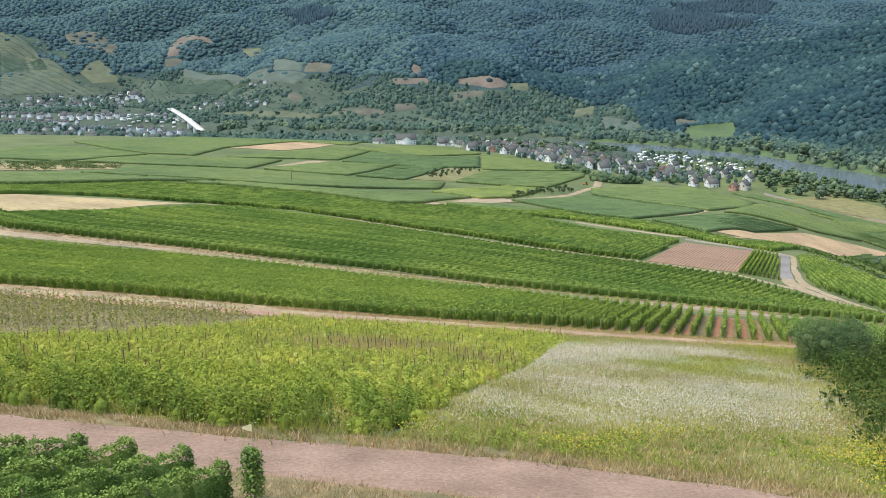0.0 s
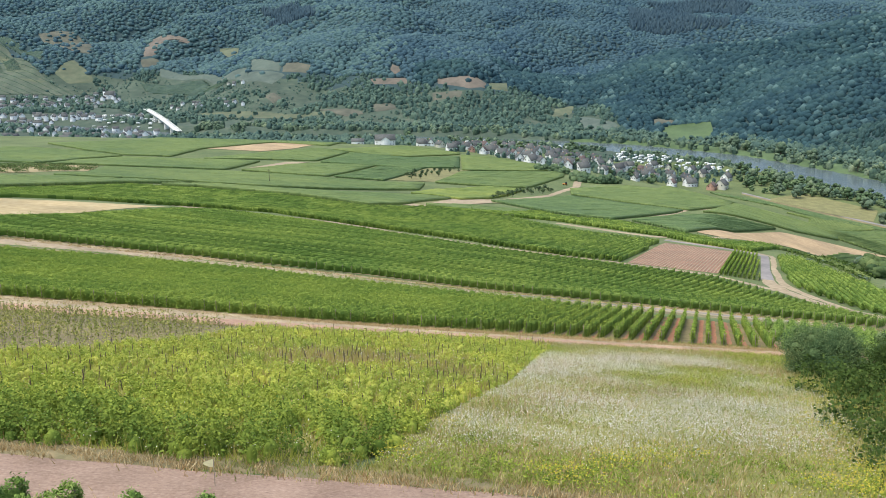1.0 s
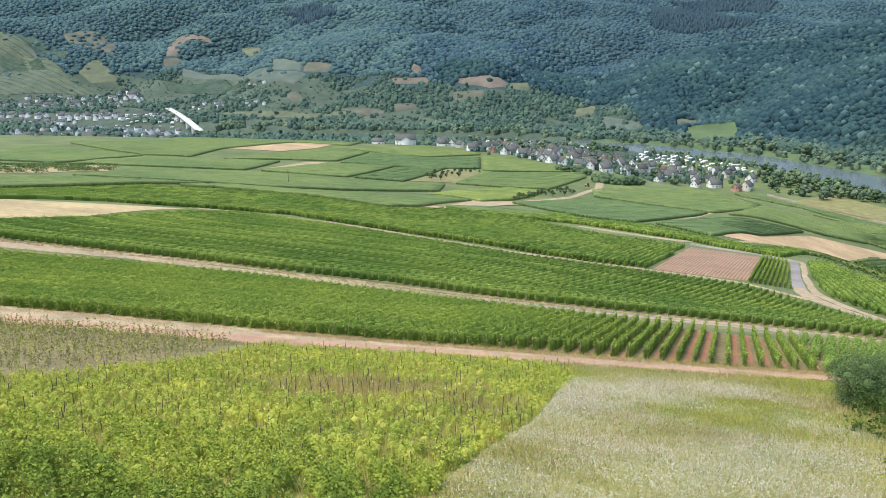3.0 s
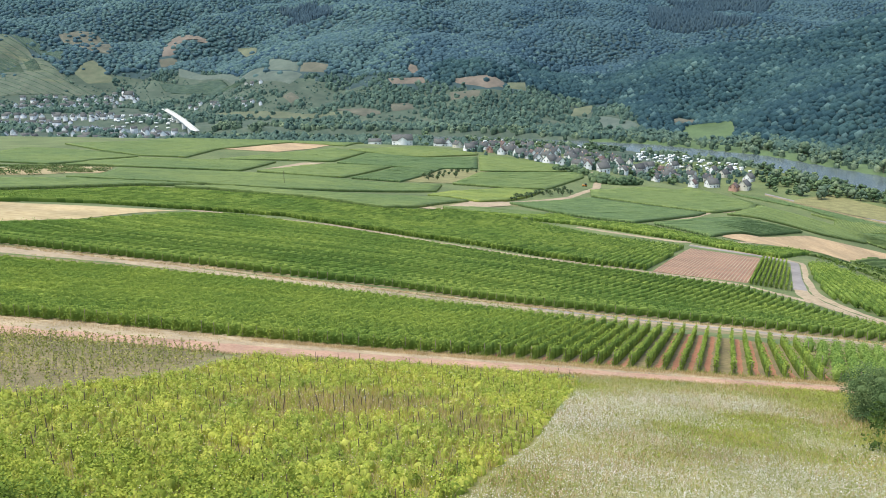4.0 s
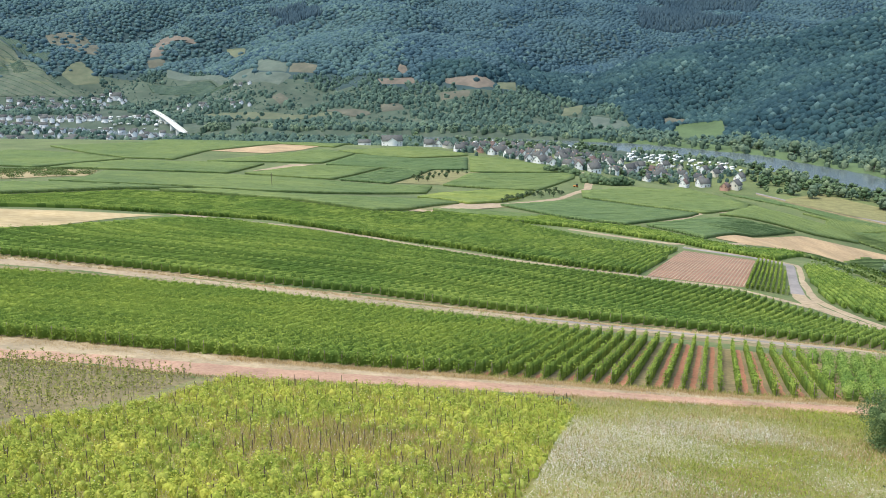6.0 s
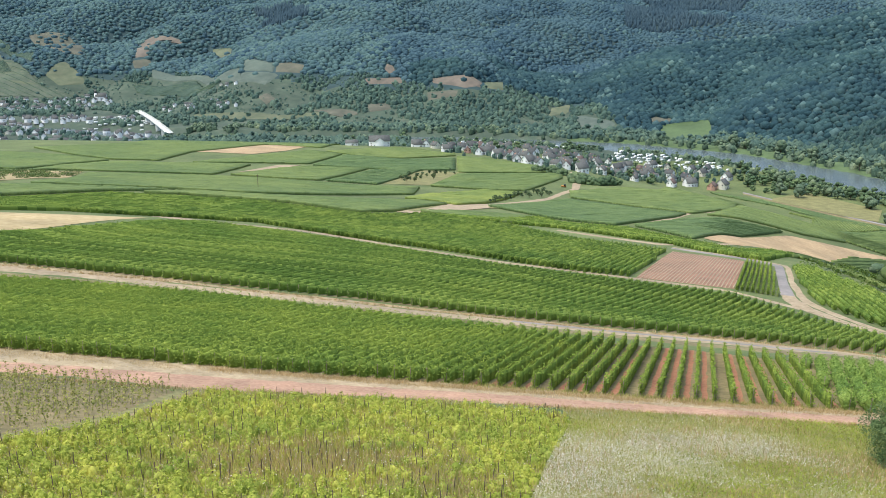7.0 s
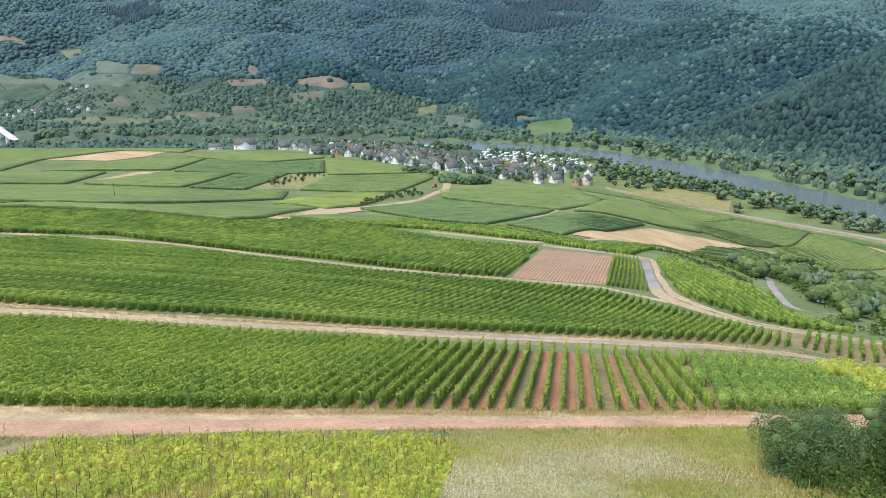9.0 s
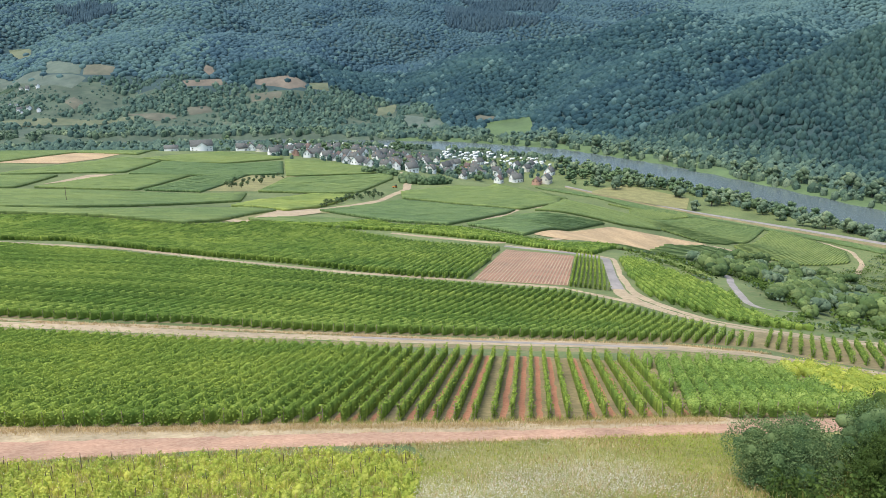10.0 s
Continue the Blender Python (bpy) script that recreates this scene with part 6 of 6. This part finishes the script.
near_trees = strew(((-110, 1120), (0, 1130), (70, 1080), (130, 1000), (190, 930), (340, 985), (420, 1000), (430, 1090), (380, 1200), (270, 1330), (60, 1390), (-110, 1400)), 250, 7, 5.5)
for i in range(3):
    stand(leafy[i], near_trees[:90][i::3], rng, .6, 1.15)
rest_trees = near_trees[90:] + strew(VILLAGE, 130, 5.0, 5.2) + strew(((30, 985), (70, 950), (110, 885), (150, 842), (170, 850), (150, 900), (100, 960), (40, 1040)), 26, 6, 6)
end_trees = strew(((380, 925), (440, 905), (480, 950), (480, 1060), (430, 1110), (392, 1020)), 46, 8, 8)
for i in range(3):
    stand(copy_thing(leafy[i], Matrix()), end_trees[i::3], rng, .6, 1.1)
bank_trees = strew(((420, 965), (478, 880), (507, 762), (545, 668), (566, 605), (584, 612), (556, 700), (530, 800), (505, 890), (465, 985)), 120, 6.2, 5)
for i in range(3):
    stand(copy_thing(leafy[i], Matrix()), bank_trees[:66][i::3], rng, .75, 1.25)
rest_trees += bank_trees[66:]
bank = [(405, 926), (417, 906), (430, 930), (447, 938), (452, 915), (457, 899), (464, 846), (470, 858), (448, 783), (476, 798), (487, 800), (499, 801), (500, 772), (504, 749), (506, 723), (512, 697), (518, 688), (525, 682), (535, 664), (541, 650), (546, 636), (425, 980), (436, 1000), (410, 1020), (400, 1050), (552, 610), (560, 590)]
for i in range(2):
    stand(willow[i], bank[i::2], rng, .75, 1.25)
for i in range(2):
    stand(copy_thing(willow[i], Matrix()), [(467, 1292), (485, 1290), (502, 1280), (529, 1216), (546, 1150), (575, 1080), (590, 1056), (612, 1030), (629, 1000), (616, 950), (640, 930), (651, 890), (665, 868), (672, 830), (690, 860), (672, 797), (660, 770), (680, 780), (668, 720), (690, 740), (675, 690), (690, 640), (700, 820), (650, 990), (560, 1180)][i::2], rng, .9, 1.6)

# ---- woods ----


def woods(name, x, y, radius, mat, label, seed, lift=.12, tall=1.0, fine=True, lobes=0):
    """Crowns of a wood seen from afar: uneven leafy domes; the nearer ones have more facets."""
    rng = np.random.default_rng(seed)
    k = len(x)
    c = 7 if fine else 5
    rings = ((0, .72), (.42, 1.0), (.85, .66)) if fine else ((-.55, .82), (.45, .92))
    tv = [(r * math.cos(2 * math.pi * (i + .5 * (j % 2)) / c), r * math.sin(2 * math.pi * (i + .5 * (j % 2)) / c), h) for j, (h, r) in enumerate(rings) for i in range(c)] + [(0, 0, 1.1)]
    tf = []
    for j in range(len(rings) - 1):
        for i in range(c):
            p, q, u, w = j * c + i, j * c + (i + 1) % c, j * c + c + i, j * c + c + (i + 1) % c
            tf += [(p, q, u), (q, w, u)] if j % 2 == 0 else [(p, q, w), (p, w, u)]
    top = len(tv) - 1
    tf += [(top - c + i, top - c + (i + 1) % c, top) for i in range(c)]
    tv, tf = np.array(tv), np.array(tf)
    m = len(tv)
    r = radius * rng.uniform(.72, 1.22, k) * (1 + .2 * drift(x, y, .02, seed))
    v = tv[None] * rng.uniform(.88, 1.12, (k, m, 1)) * np.stack([r, r, r * tall * rng.uniform(.9, 1.5, k)], 1)[:, None]
    v[:, :, :2] += rng.normal(0, .1, (k, m, 2)) * r[:, None, None]
    v = v + np.stack([x, y, height(x, y) + r * lift], 1)[:, None]
    if lobes:
        a = rng.uniform(0, 2 * np.pi, (k, lobes)) + np.arange(lobes)[None] * 2 * np.pi / lobes * .3
        o = r[:, None] * rng.uniform(.3, .75, (k, lobes))
        cz = (height(x, y) + r * lift)[:, None] + r[:, None] * tall * rng.uniform(.35, 1.15, (k, lobes))
        extra = lobe_domes(rng, np.stack([x[:, None] + o * np.cos(a), y[:, None] + o * np.sin(a), cz], -1).reshape(-1, 3), (r[:, None] * rng.uniform(.32, .5, (k, lobes))).ravel())
        w, g = joined([(v.reshape(-1, 3), (tf[None] + (np.arange(k) * m)[:, None, None]).reshape(-1, 3)), extra])
        return tagged(add(name, mesh_of(name, w, g, mat, True)), label, "woods", kind="stuff")
    f = (tf[None] + (np.arange(k) * m)[:, None, None]).reshape(-1, 3)
    return tagged(add(name, mesh_of(name, v.reshape(-1, 3), f, mat, True)), label, "woods", kind="stuff")


HILL_PLOTS = (
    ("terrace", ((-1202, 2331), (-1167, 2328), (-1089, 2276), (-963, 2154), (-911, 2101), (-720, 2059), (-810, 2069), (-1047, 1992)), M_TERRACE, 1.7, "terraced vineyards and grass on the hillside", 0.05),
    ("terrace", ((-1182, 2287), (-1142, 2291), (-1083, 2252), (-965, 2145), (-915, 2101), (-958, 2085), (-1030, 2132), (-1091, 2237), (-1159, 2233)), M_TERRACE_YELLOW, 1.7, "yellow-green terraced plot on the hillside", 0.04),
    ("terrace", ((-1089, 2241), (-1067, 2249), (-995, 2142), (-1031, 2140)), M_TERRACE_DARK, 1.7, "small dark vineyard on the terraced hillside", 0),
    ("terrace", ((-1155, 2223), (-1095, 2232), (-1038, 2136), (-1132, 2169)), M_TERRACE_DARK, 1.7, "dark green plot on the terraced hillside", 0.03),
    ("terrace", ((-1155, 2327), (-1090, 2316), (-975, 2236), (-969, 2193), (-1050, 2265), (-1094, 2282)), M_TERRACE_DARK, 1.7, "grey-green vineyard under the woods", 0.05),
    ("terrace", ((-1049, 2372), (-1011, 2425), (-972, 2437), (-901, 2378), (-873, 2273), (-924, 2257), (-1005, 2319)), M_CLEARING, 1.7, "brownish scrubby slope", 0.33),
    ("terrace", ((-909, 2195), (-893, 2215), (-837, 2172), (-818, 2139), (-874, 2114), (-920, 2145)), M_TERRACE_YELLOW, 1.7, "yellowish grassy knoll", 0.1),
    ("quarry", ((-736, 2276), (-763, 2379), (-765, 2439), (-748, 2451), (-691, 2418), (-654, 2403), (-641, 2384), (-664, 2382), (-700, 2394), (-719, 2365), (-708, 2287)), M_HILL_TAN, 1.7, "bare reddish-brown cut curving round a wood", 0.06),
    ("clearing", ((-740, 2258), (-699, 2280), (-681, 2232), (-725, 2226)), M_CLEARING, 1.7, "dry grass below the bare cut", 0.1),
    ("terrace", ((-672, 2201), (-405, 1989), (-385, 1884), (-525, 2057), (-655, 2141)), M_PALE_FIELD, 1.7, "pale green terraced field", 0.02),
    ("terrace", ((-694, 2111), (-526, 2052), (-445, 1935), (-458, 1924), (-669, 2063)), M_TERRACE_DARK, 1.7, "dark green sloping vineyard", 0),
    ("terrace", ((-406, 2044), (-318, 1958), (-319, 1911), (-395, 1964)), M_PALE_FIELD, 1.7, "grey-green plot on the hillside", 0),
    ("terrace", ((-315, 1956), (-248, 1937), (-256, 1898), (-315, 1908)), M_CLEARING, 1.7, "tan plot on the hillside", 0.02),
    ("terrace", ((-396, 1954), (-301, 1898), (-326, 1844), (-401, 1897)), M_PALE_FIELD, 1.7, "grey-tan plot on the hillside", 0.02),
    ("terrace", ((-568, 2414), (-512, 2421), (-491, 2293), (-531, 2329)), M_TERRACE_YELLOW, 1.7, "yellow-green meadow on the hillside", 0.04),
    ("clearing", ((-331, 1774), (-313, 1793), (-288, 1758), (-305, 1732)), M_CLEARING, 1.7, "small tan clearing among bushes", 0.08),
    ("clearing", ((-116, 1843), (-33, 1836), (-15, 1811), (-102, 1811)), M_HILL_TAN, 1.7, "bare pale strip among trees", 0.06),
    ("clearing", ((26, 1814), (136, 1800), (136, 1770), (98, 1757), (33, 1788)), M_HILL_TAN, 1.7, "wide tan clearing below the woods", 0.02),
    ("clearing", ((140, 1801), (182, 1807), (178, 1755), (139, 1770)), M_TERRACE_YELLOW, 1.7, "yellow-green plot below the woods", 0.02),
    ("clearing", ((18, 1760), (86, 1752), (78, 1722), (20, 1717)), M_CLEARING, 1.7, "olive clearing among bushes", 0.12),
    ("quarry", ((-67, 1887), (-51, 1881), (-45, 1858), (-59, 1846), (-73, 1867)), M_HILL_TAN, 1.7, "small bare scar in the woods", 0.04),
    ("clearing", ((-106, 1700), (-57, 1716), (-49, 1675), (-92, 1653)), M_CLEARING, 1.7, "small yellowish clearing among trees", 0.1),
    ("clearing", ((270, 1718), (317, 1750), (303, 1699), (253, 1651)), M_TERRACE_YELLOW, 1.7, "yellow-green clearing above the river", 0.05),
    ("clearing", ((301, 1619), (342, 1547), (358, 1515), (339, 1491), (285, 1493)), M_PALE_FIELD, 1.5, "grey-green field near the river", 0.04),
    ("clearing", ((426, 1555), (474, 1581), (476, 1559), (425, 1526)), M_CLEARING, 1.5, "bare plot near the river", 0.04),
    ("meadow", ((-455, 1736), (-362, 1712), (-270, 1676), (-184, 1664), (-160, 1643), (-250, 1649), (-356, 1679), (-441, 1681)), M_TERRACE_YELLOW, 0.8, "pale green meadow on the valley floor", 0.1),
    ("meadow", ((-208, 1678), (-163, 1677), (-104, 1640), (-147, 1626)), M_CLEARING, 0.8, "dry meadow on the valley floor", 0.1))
FAR_FIELD = ((446, 1530), (532, 1534), (492, 1402), (406, 1369), (424, 1470))
CONIFERS = (((736, 3093), (631, 2610), (725, 2621), (858, 2692), (954, 2692), (1153, 3011)), ((-536, 2834), (-394, 2740), (-280, 2349), (-374, 2379)))
rng = np.random.default_rng(141)


def grid(x0, x1, y0, y1, gap):
    a, b2 = np.meshgrid(np.arange(x0, x1, gap), np.arange(y0, y1, gap))
    return a.ravel() + rng.uniform(-.48, .48, a.size) * gap, b2.ravel() + rng.uniform(-.48, .48, a.size) * gap


def cones(name, x, y, radius, mat, label, seed):
    """Spires of a conifer wood seen from afar."""
    rng = np.random.default_rng(seed)
    k, c = len(x), 5
    a = np.arange(c) * 2 * np.pi / c
    tv = np.concatenate([np.stack([np.cos(a), np.sin(a), 0 * a], 1), np.stack([.62 * np.cos(a + .6), .62 * np.sin(a + .6), 0 * a + 1.6], 1), [(0, 0, 4.2)]])
    i = np.arange(c)
    j = (i + 1) % c
    tf = np.concatenate([np.stack([i, j, i + c], 1), np.stack([j, j + c, i + c], 1), np.stack([i + c, j + c, 0 * i + 2 * c], 1)])
    r = radius * rng.uniform(.7, 1.3, k)
    v = tv[None] * (r[:, None] * np.array([(1, 1, 1.0)]))[:, None] * rng.uniform(.85, 1.15, (k, len(tv), 1)) + on_ground(x, y)[:, None]
    tagged(add(name, mesh_of(name, v.reshape(-1, 3), (tf[None] + (np.arange(k) * len(tv))[:, None, None]).reshape(-1, 3), mat, True)), label, "woods", kind="stuff")


parts = [grid(-1500, 2000, 300, 2150, 9.0), grid(-1900, 2400, 2150, 3400, 12.0)]
x, y = np.concatenate([p[0] for p in parts]), np.concatenate([p[1] for p in parts])
d = seg(x, y, FOOT)[0]
bearing = np.degrees(np.arctan2(x - 1.5, y - 15))
ok = ~in_valley(x, y) & (d > 6) & (bearing > -33) & (bearing < 44.5)
ok &= height(x, y) < .036 * np.hypot(x, y)
for c in HILL_PLOTS:
    ok &= ~(inside(c[1], x, y) | inside(c[1], x, y + 11)) | (rng.uniform(0, 1, len(x)) < c[5])
ok &= ~inside(FAR_FIELD, x, y) & ~inside(FAR_FIELD, x, y + 12)
pine = ok & (inside(CONIFERS[0], x, y) | inside(CONIFERS[1], x, y)) & (drift(x, y, .012, 4) > -.5)
ok &= ~pine
loose = (d < 250 + 60 * drift(x, y, .01, 2)) & (x < 360)
full = ok & ~loose
# bands by distance pick how much painted haze the crown colour holds
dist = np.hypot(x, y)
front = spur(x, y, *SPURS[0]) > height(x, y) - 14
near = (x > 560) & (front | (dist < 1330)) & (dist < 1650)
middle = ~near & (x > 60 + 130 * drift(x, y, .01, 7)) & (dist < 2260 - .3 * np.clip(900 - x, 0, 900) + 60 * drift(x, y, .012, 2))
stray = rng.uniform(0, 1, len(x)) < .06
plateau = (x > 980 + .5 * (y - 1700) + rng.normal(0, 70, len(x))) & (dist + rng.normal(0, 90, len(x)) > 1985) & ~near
nx, ny = grid(560, 1150, 500, 1420, 6.6)
nd = np.hypot(nx, ny)
bearing = np.degrees(np.arctan2(nx - 1.5, ny - 15))
ok2 = ~in_valley(nx, ny) & (seg(nx, ny, FOOT)[0] > 4) & (bearing < 44.5) & ((spur(nx, ny, *SPURS[0]) > height(nx, ny) - 14) | (nd < 1330)) & (nd < 1650)
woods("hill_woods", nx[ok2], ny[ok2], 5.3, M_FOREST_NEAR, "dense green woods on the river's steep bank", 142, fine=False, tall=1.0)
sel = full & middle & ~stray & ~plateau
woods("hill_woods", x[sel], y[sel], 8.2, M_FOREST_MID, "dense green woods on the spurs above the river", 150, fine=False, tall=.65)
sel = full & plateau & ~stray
woods("hill_woods", x[sel], y[sel], 8.0, M_FOREST_HAZY, "woods on the high ground, haze put into their pale colour", 157, fine=False, tall=.55)
# two in three western crowns take the haze-pale green
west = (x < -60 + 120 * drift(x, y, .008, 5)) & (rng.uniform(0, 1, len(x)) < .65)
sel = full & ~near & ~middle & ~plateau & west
woods("hill_woods", x[sel], y[sel], 7.8, M_FOREST_HAZY, "green woods on the western hills", 158, fine=False, tall=.55)
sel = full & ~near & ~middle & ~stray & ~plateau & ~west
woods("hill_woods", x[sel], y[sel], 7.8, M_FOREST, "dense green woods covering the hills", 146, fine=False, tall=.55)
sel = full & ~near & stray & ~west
woods("hill_woods", x[sel], y[sel], 7.2, M_FOREST_HAZY, "lighter trees scattered through the hill woods", 152, fine=False, tall=.8)
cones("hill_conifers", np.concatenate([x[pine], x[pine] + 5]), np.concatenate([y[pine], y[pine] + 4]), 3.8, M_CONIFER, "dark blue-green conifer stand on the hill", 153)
# the lower hillside: bushes, hedges and single trees with open grass between
wild = drift(x, y, .02, 3) + .8 * drift(x, y, .055, 4) + .5 * drift(x, y, .13, 8)
open_west = np.clip((150 - x) / 550, 0, 1) * 1.0
some = ok & loose & (wild > -.7 + open_west) & (rng.uniform(0, 1, len(x)) < .85)
big_one = rng.uniform(0, 1, len(x)) < .4
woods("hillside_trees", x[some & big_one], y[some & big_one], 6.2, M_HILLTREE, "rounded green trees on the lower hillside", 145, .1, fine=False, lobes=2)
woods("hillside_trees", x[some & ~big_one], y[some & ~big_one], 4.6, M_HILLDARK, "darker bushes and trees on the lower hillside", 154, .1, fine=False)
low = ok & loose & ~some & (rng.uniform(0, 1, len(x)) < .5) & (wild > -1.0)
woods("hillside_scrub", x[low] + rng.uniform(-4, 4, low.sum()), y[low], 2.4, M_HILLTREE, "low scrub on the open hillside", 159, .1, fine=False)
rng = np.random.default_rng(143)
x, y = grid(-1300, 760, 560, 2000, 8.6)
d = seg(x, y, FOOT)[0]
rd, rside = seg(x, y, RIVER)
bearing = np.degrees(np.arctan2(x - 1.5, y - 15))
ok = (in_valley(x, y) | (d < 20)) & (rd > 62) & (bearing > -31) & (bearing < 44.5) & ((rside > 0) | (y > 1130 + np.clip(-x - 500, 0, 400) * .3))
ok &= ~inside(VILLAGE, x, y) & ~((x > 40) & (rd < 340) & (rside < 0) & (y < 1380))
in_town = np.any([inside(p, x, y) for p in TOWN], axis=0)
ok &= ~in_town | (rng.uniform(0, 1, len(x)) < .22)
ok &= ~inside(FAR_FIELD, x, y)
for c in HILL_PLOTS:
    ok &= ~inside(c[1], x, y) | (rng.uniform(0, 1, len(x)) < c[5])
near_used = np.array(used)
ok &= np.array([np.min((near_used[:, 0] - p) ** 2 + (near_used[:, 1] - q) ** 2) > 70 for p, q in zip(x, y)])
# a strip of river meadow stays open under the far woods
meadow_strip = (rside > 0) & (rd < 92) & (x > 380)
west_gap = np.clip((100 - x) / 400, 0, 1) * .45
ok &= ~meadow_strip & ((rside > 0) & (x > 420) | (drift(x, y, .012, 5) + .5 * drift(x, y, .045, 6) + .5 * drift(x, y, .11, 2) > -.5 + west_gap))
x, y = x[ok], y[ok]
tall_one = rng.uniform(0, 1, len(x)) < .45
dark_one = rng.uniform(0, 1, len(x)) < .35
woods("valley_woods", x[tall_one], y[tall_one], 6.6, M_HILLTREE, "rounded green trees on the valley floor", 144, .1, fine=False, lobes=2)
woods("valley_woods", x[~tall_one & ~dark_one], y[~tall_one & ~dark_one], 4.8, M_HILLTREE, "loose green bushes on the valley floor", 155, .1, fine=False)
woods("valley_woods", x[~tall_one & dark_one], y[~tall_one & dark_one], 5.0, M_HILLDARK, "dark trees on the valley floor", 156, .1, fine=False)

# trees on both banks
rng = np.random.default_rng(147)
q = resample(RIVER, 900)
tan = np.gradient(q, axis=0)
nor = np.stack([tan[:, 1], -tan[:, 0]], 1) / np.linalg.norm(tan, axis=1)[:, None]
bx, by = [], []
for o, lo, hi, wander, share in ((58, 430, 1700, 3.0, .36), (66, 430, 1700, 5.0, .42), (94, 430, 1700, 6.0, .62), (106, 430, 1700, 5.0, .62), (-61, 1100, 1700, 3, .6), (-72, 1100, 1700, 5, .6), (-60, 430, 1090, 2.5, .5), (-66, 430, 1090, 3, .5)):
    u = q + nor * (o + rng.normal(0, wander, len(q)))[:, None]
    m = (q[:, 1] > lo) & (q[:, 1] < hi) & (u[:, 0] > -420) & (rng.uniform(0, 1, len(q)) < share) & (drift(u[:, 0], u[:, 1], .05, abs(o)) > -.35)
    bx.append(u[m, 0])
    by.append(u[m, 1])
bx, by = np.concatenate(bx), np.concatenate(by)
woods("bank_woods", bx, by, 5.4, M_BANKTREE, "rounded pale green trees along the river banks", 148, .12, fine=False, lobes=3)
tx, ty = np.array(rest_trees).T
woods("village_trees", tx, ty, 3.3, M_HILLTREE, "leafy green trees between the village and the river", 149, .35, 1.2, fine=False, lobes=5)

# vine rows up on the terraces, blued like them for haze
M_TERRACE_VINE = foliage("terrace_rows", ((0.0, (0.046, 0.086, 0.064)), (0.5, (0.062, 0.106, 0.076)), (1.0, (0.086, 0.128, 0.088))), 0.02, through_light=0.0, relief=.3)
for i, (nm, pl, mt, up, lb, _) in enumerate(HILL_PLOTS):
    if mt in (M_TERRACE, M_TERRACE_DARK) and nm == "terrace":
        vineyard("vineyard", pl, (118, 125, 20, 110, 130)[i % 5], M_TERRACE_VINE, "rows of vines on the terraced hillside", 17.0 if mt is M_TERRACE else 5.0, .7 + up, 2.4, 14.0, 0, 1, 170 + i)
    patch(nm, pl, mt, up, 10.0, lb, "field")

# ---- rough grass and low scrub on the slope to the river ----
rng = np.random.default_rng(151)
ROUGH = ((150, 330), (140, 250), (135, 215), (128, 196), (122, 175), (118, 140), (95, 108), (130, 90), (220, 150), (330, 330), (540, 585), (505, 590), (462, 558), (400, 548), (330, 540), (270, 490), (200, 385))
v, f = clumps(rng, ROUGH, .028, 24, 1.6, 1.0, lambda x, y: np.clip(.75 + .6 * drift(x, y, .05, 3), 0, 1) * (seg(x, y, CURVE)[0] > 6), lambda x, y: 2.2 + 1.4 * drift(x, y, .07, 4))
tagged(add("scrub", mesh_of("scrub", v, f, M_SHRUB)), "low green scrub on the slope to the river", "scrub", kind="stuff")
v, f = clumps(rng, ROUGH, .02, 20, 1.3, .9, lambda x, y: np.clip(.6 + .6 * drift(x, y, .06, 8), 0, 1) * (seg(x, y, CURVE)[0] > 6), lambda x, y: 1.6 + .8 * drift(x, y, .09, 4))
tagged(add("scrub", mesh_of("scrub", v, f, M_WILLOW)), "pale scrub on the slope to the river", "scrub", kind="stuff")
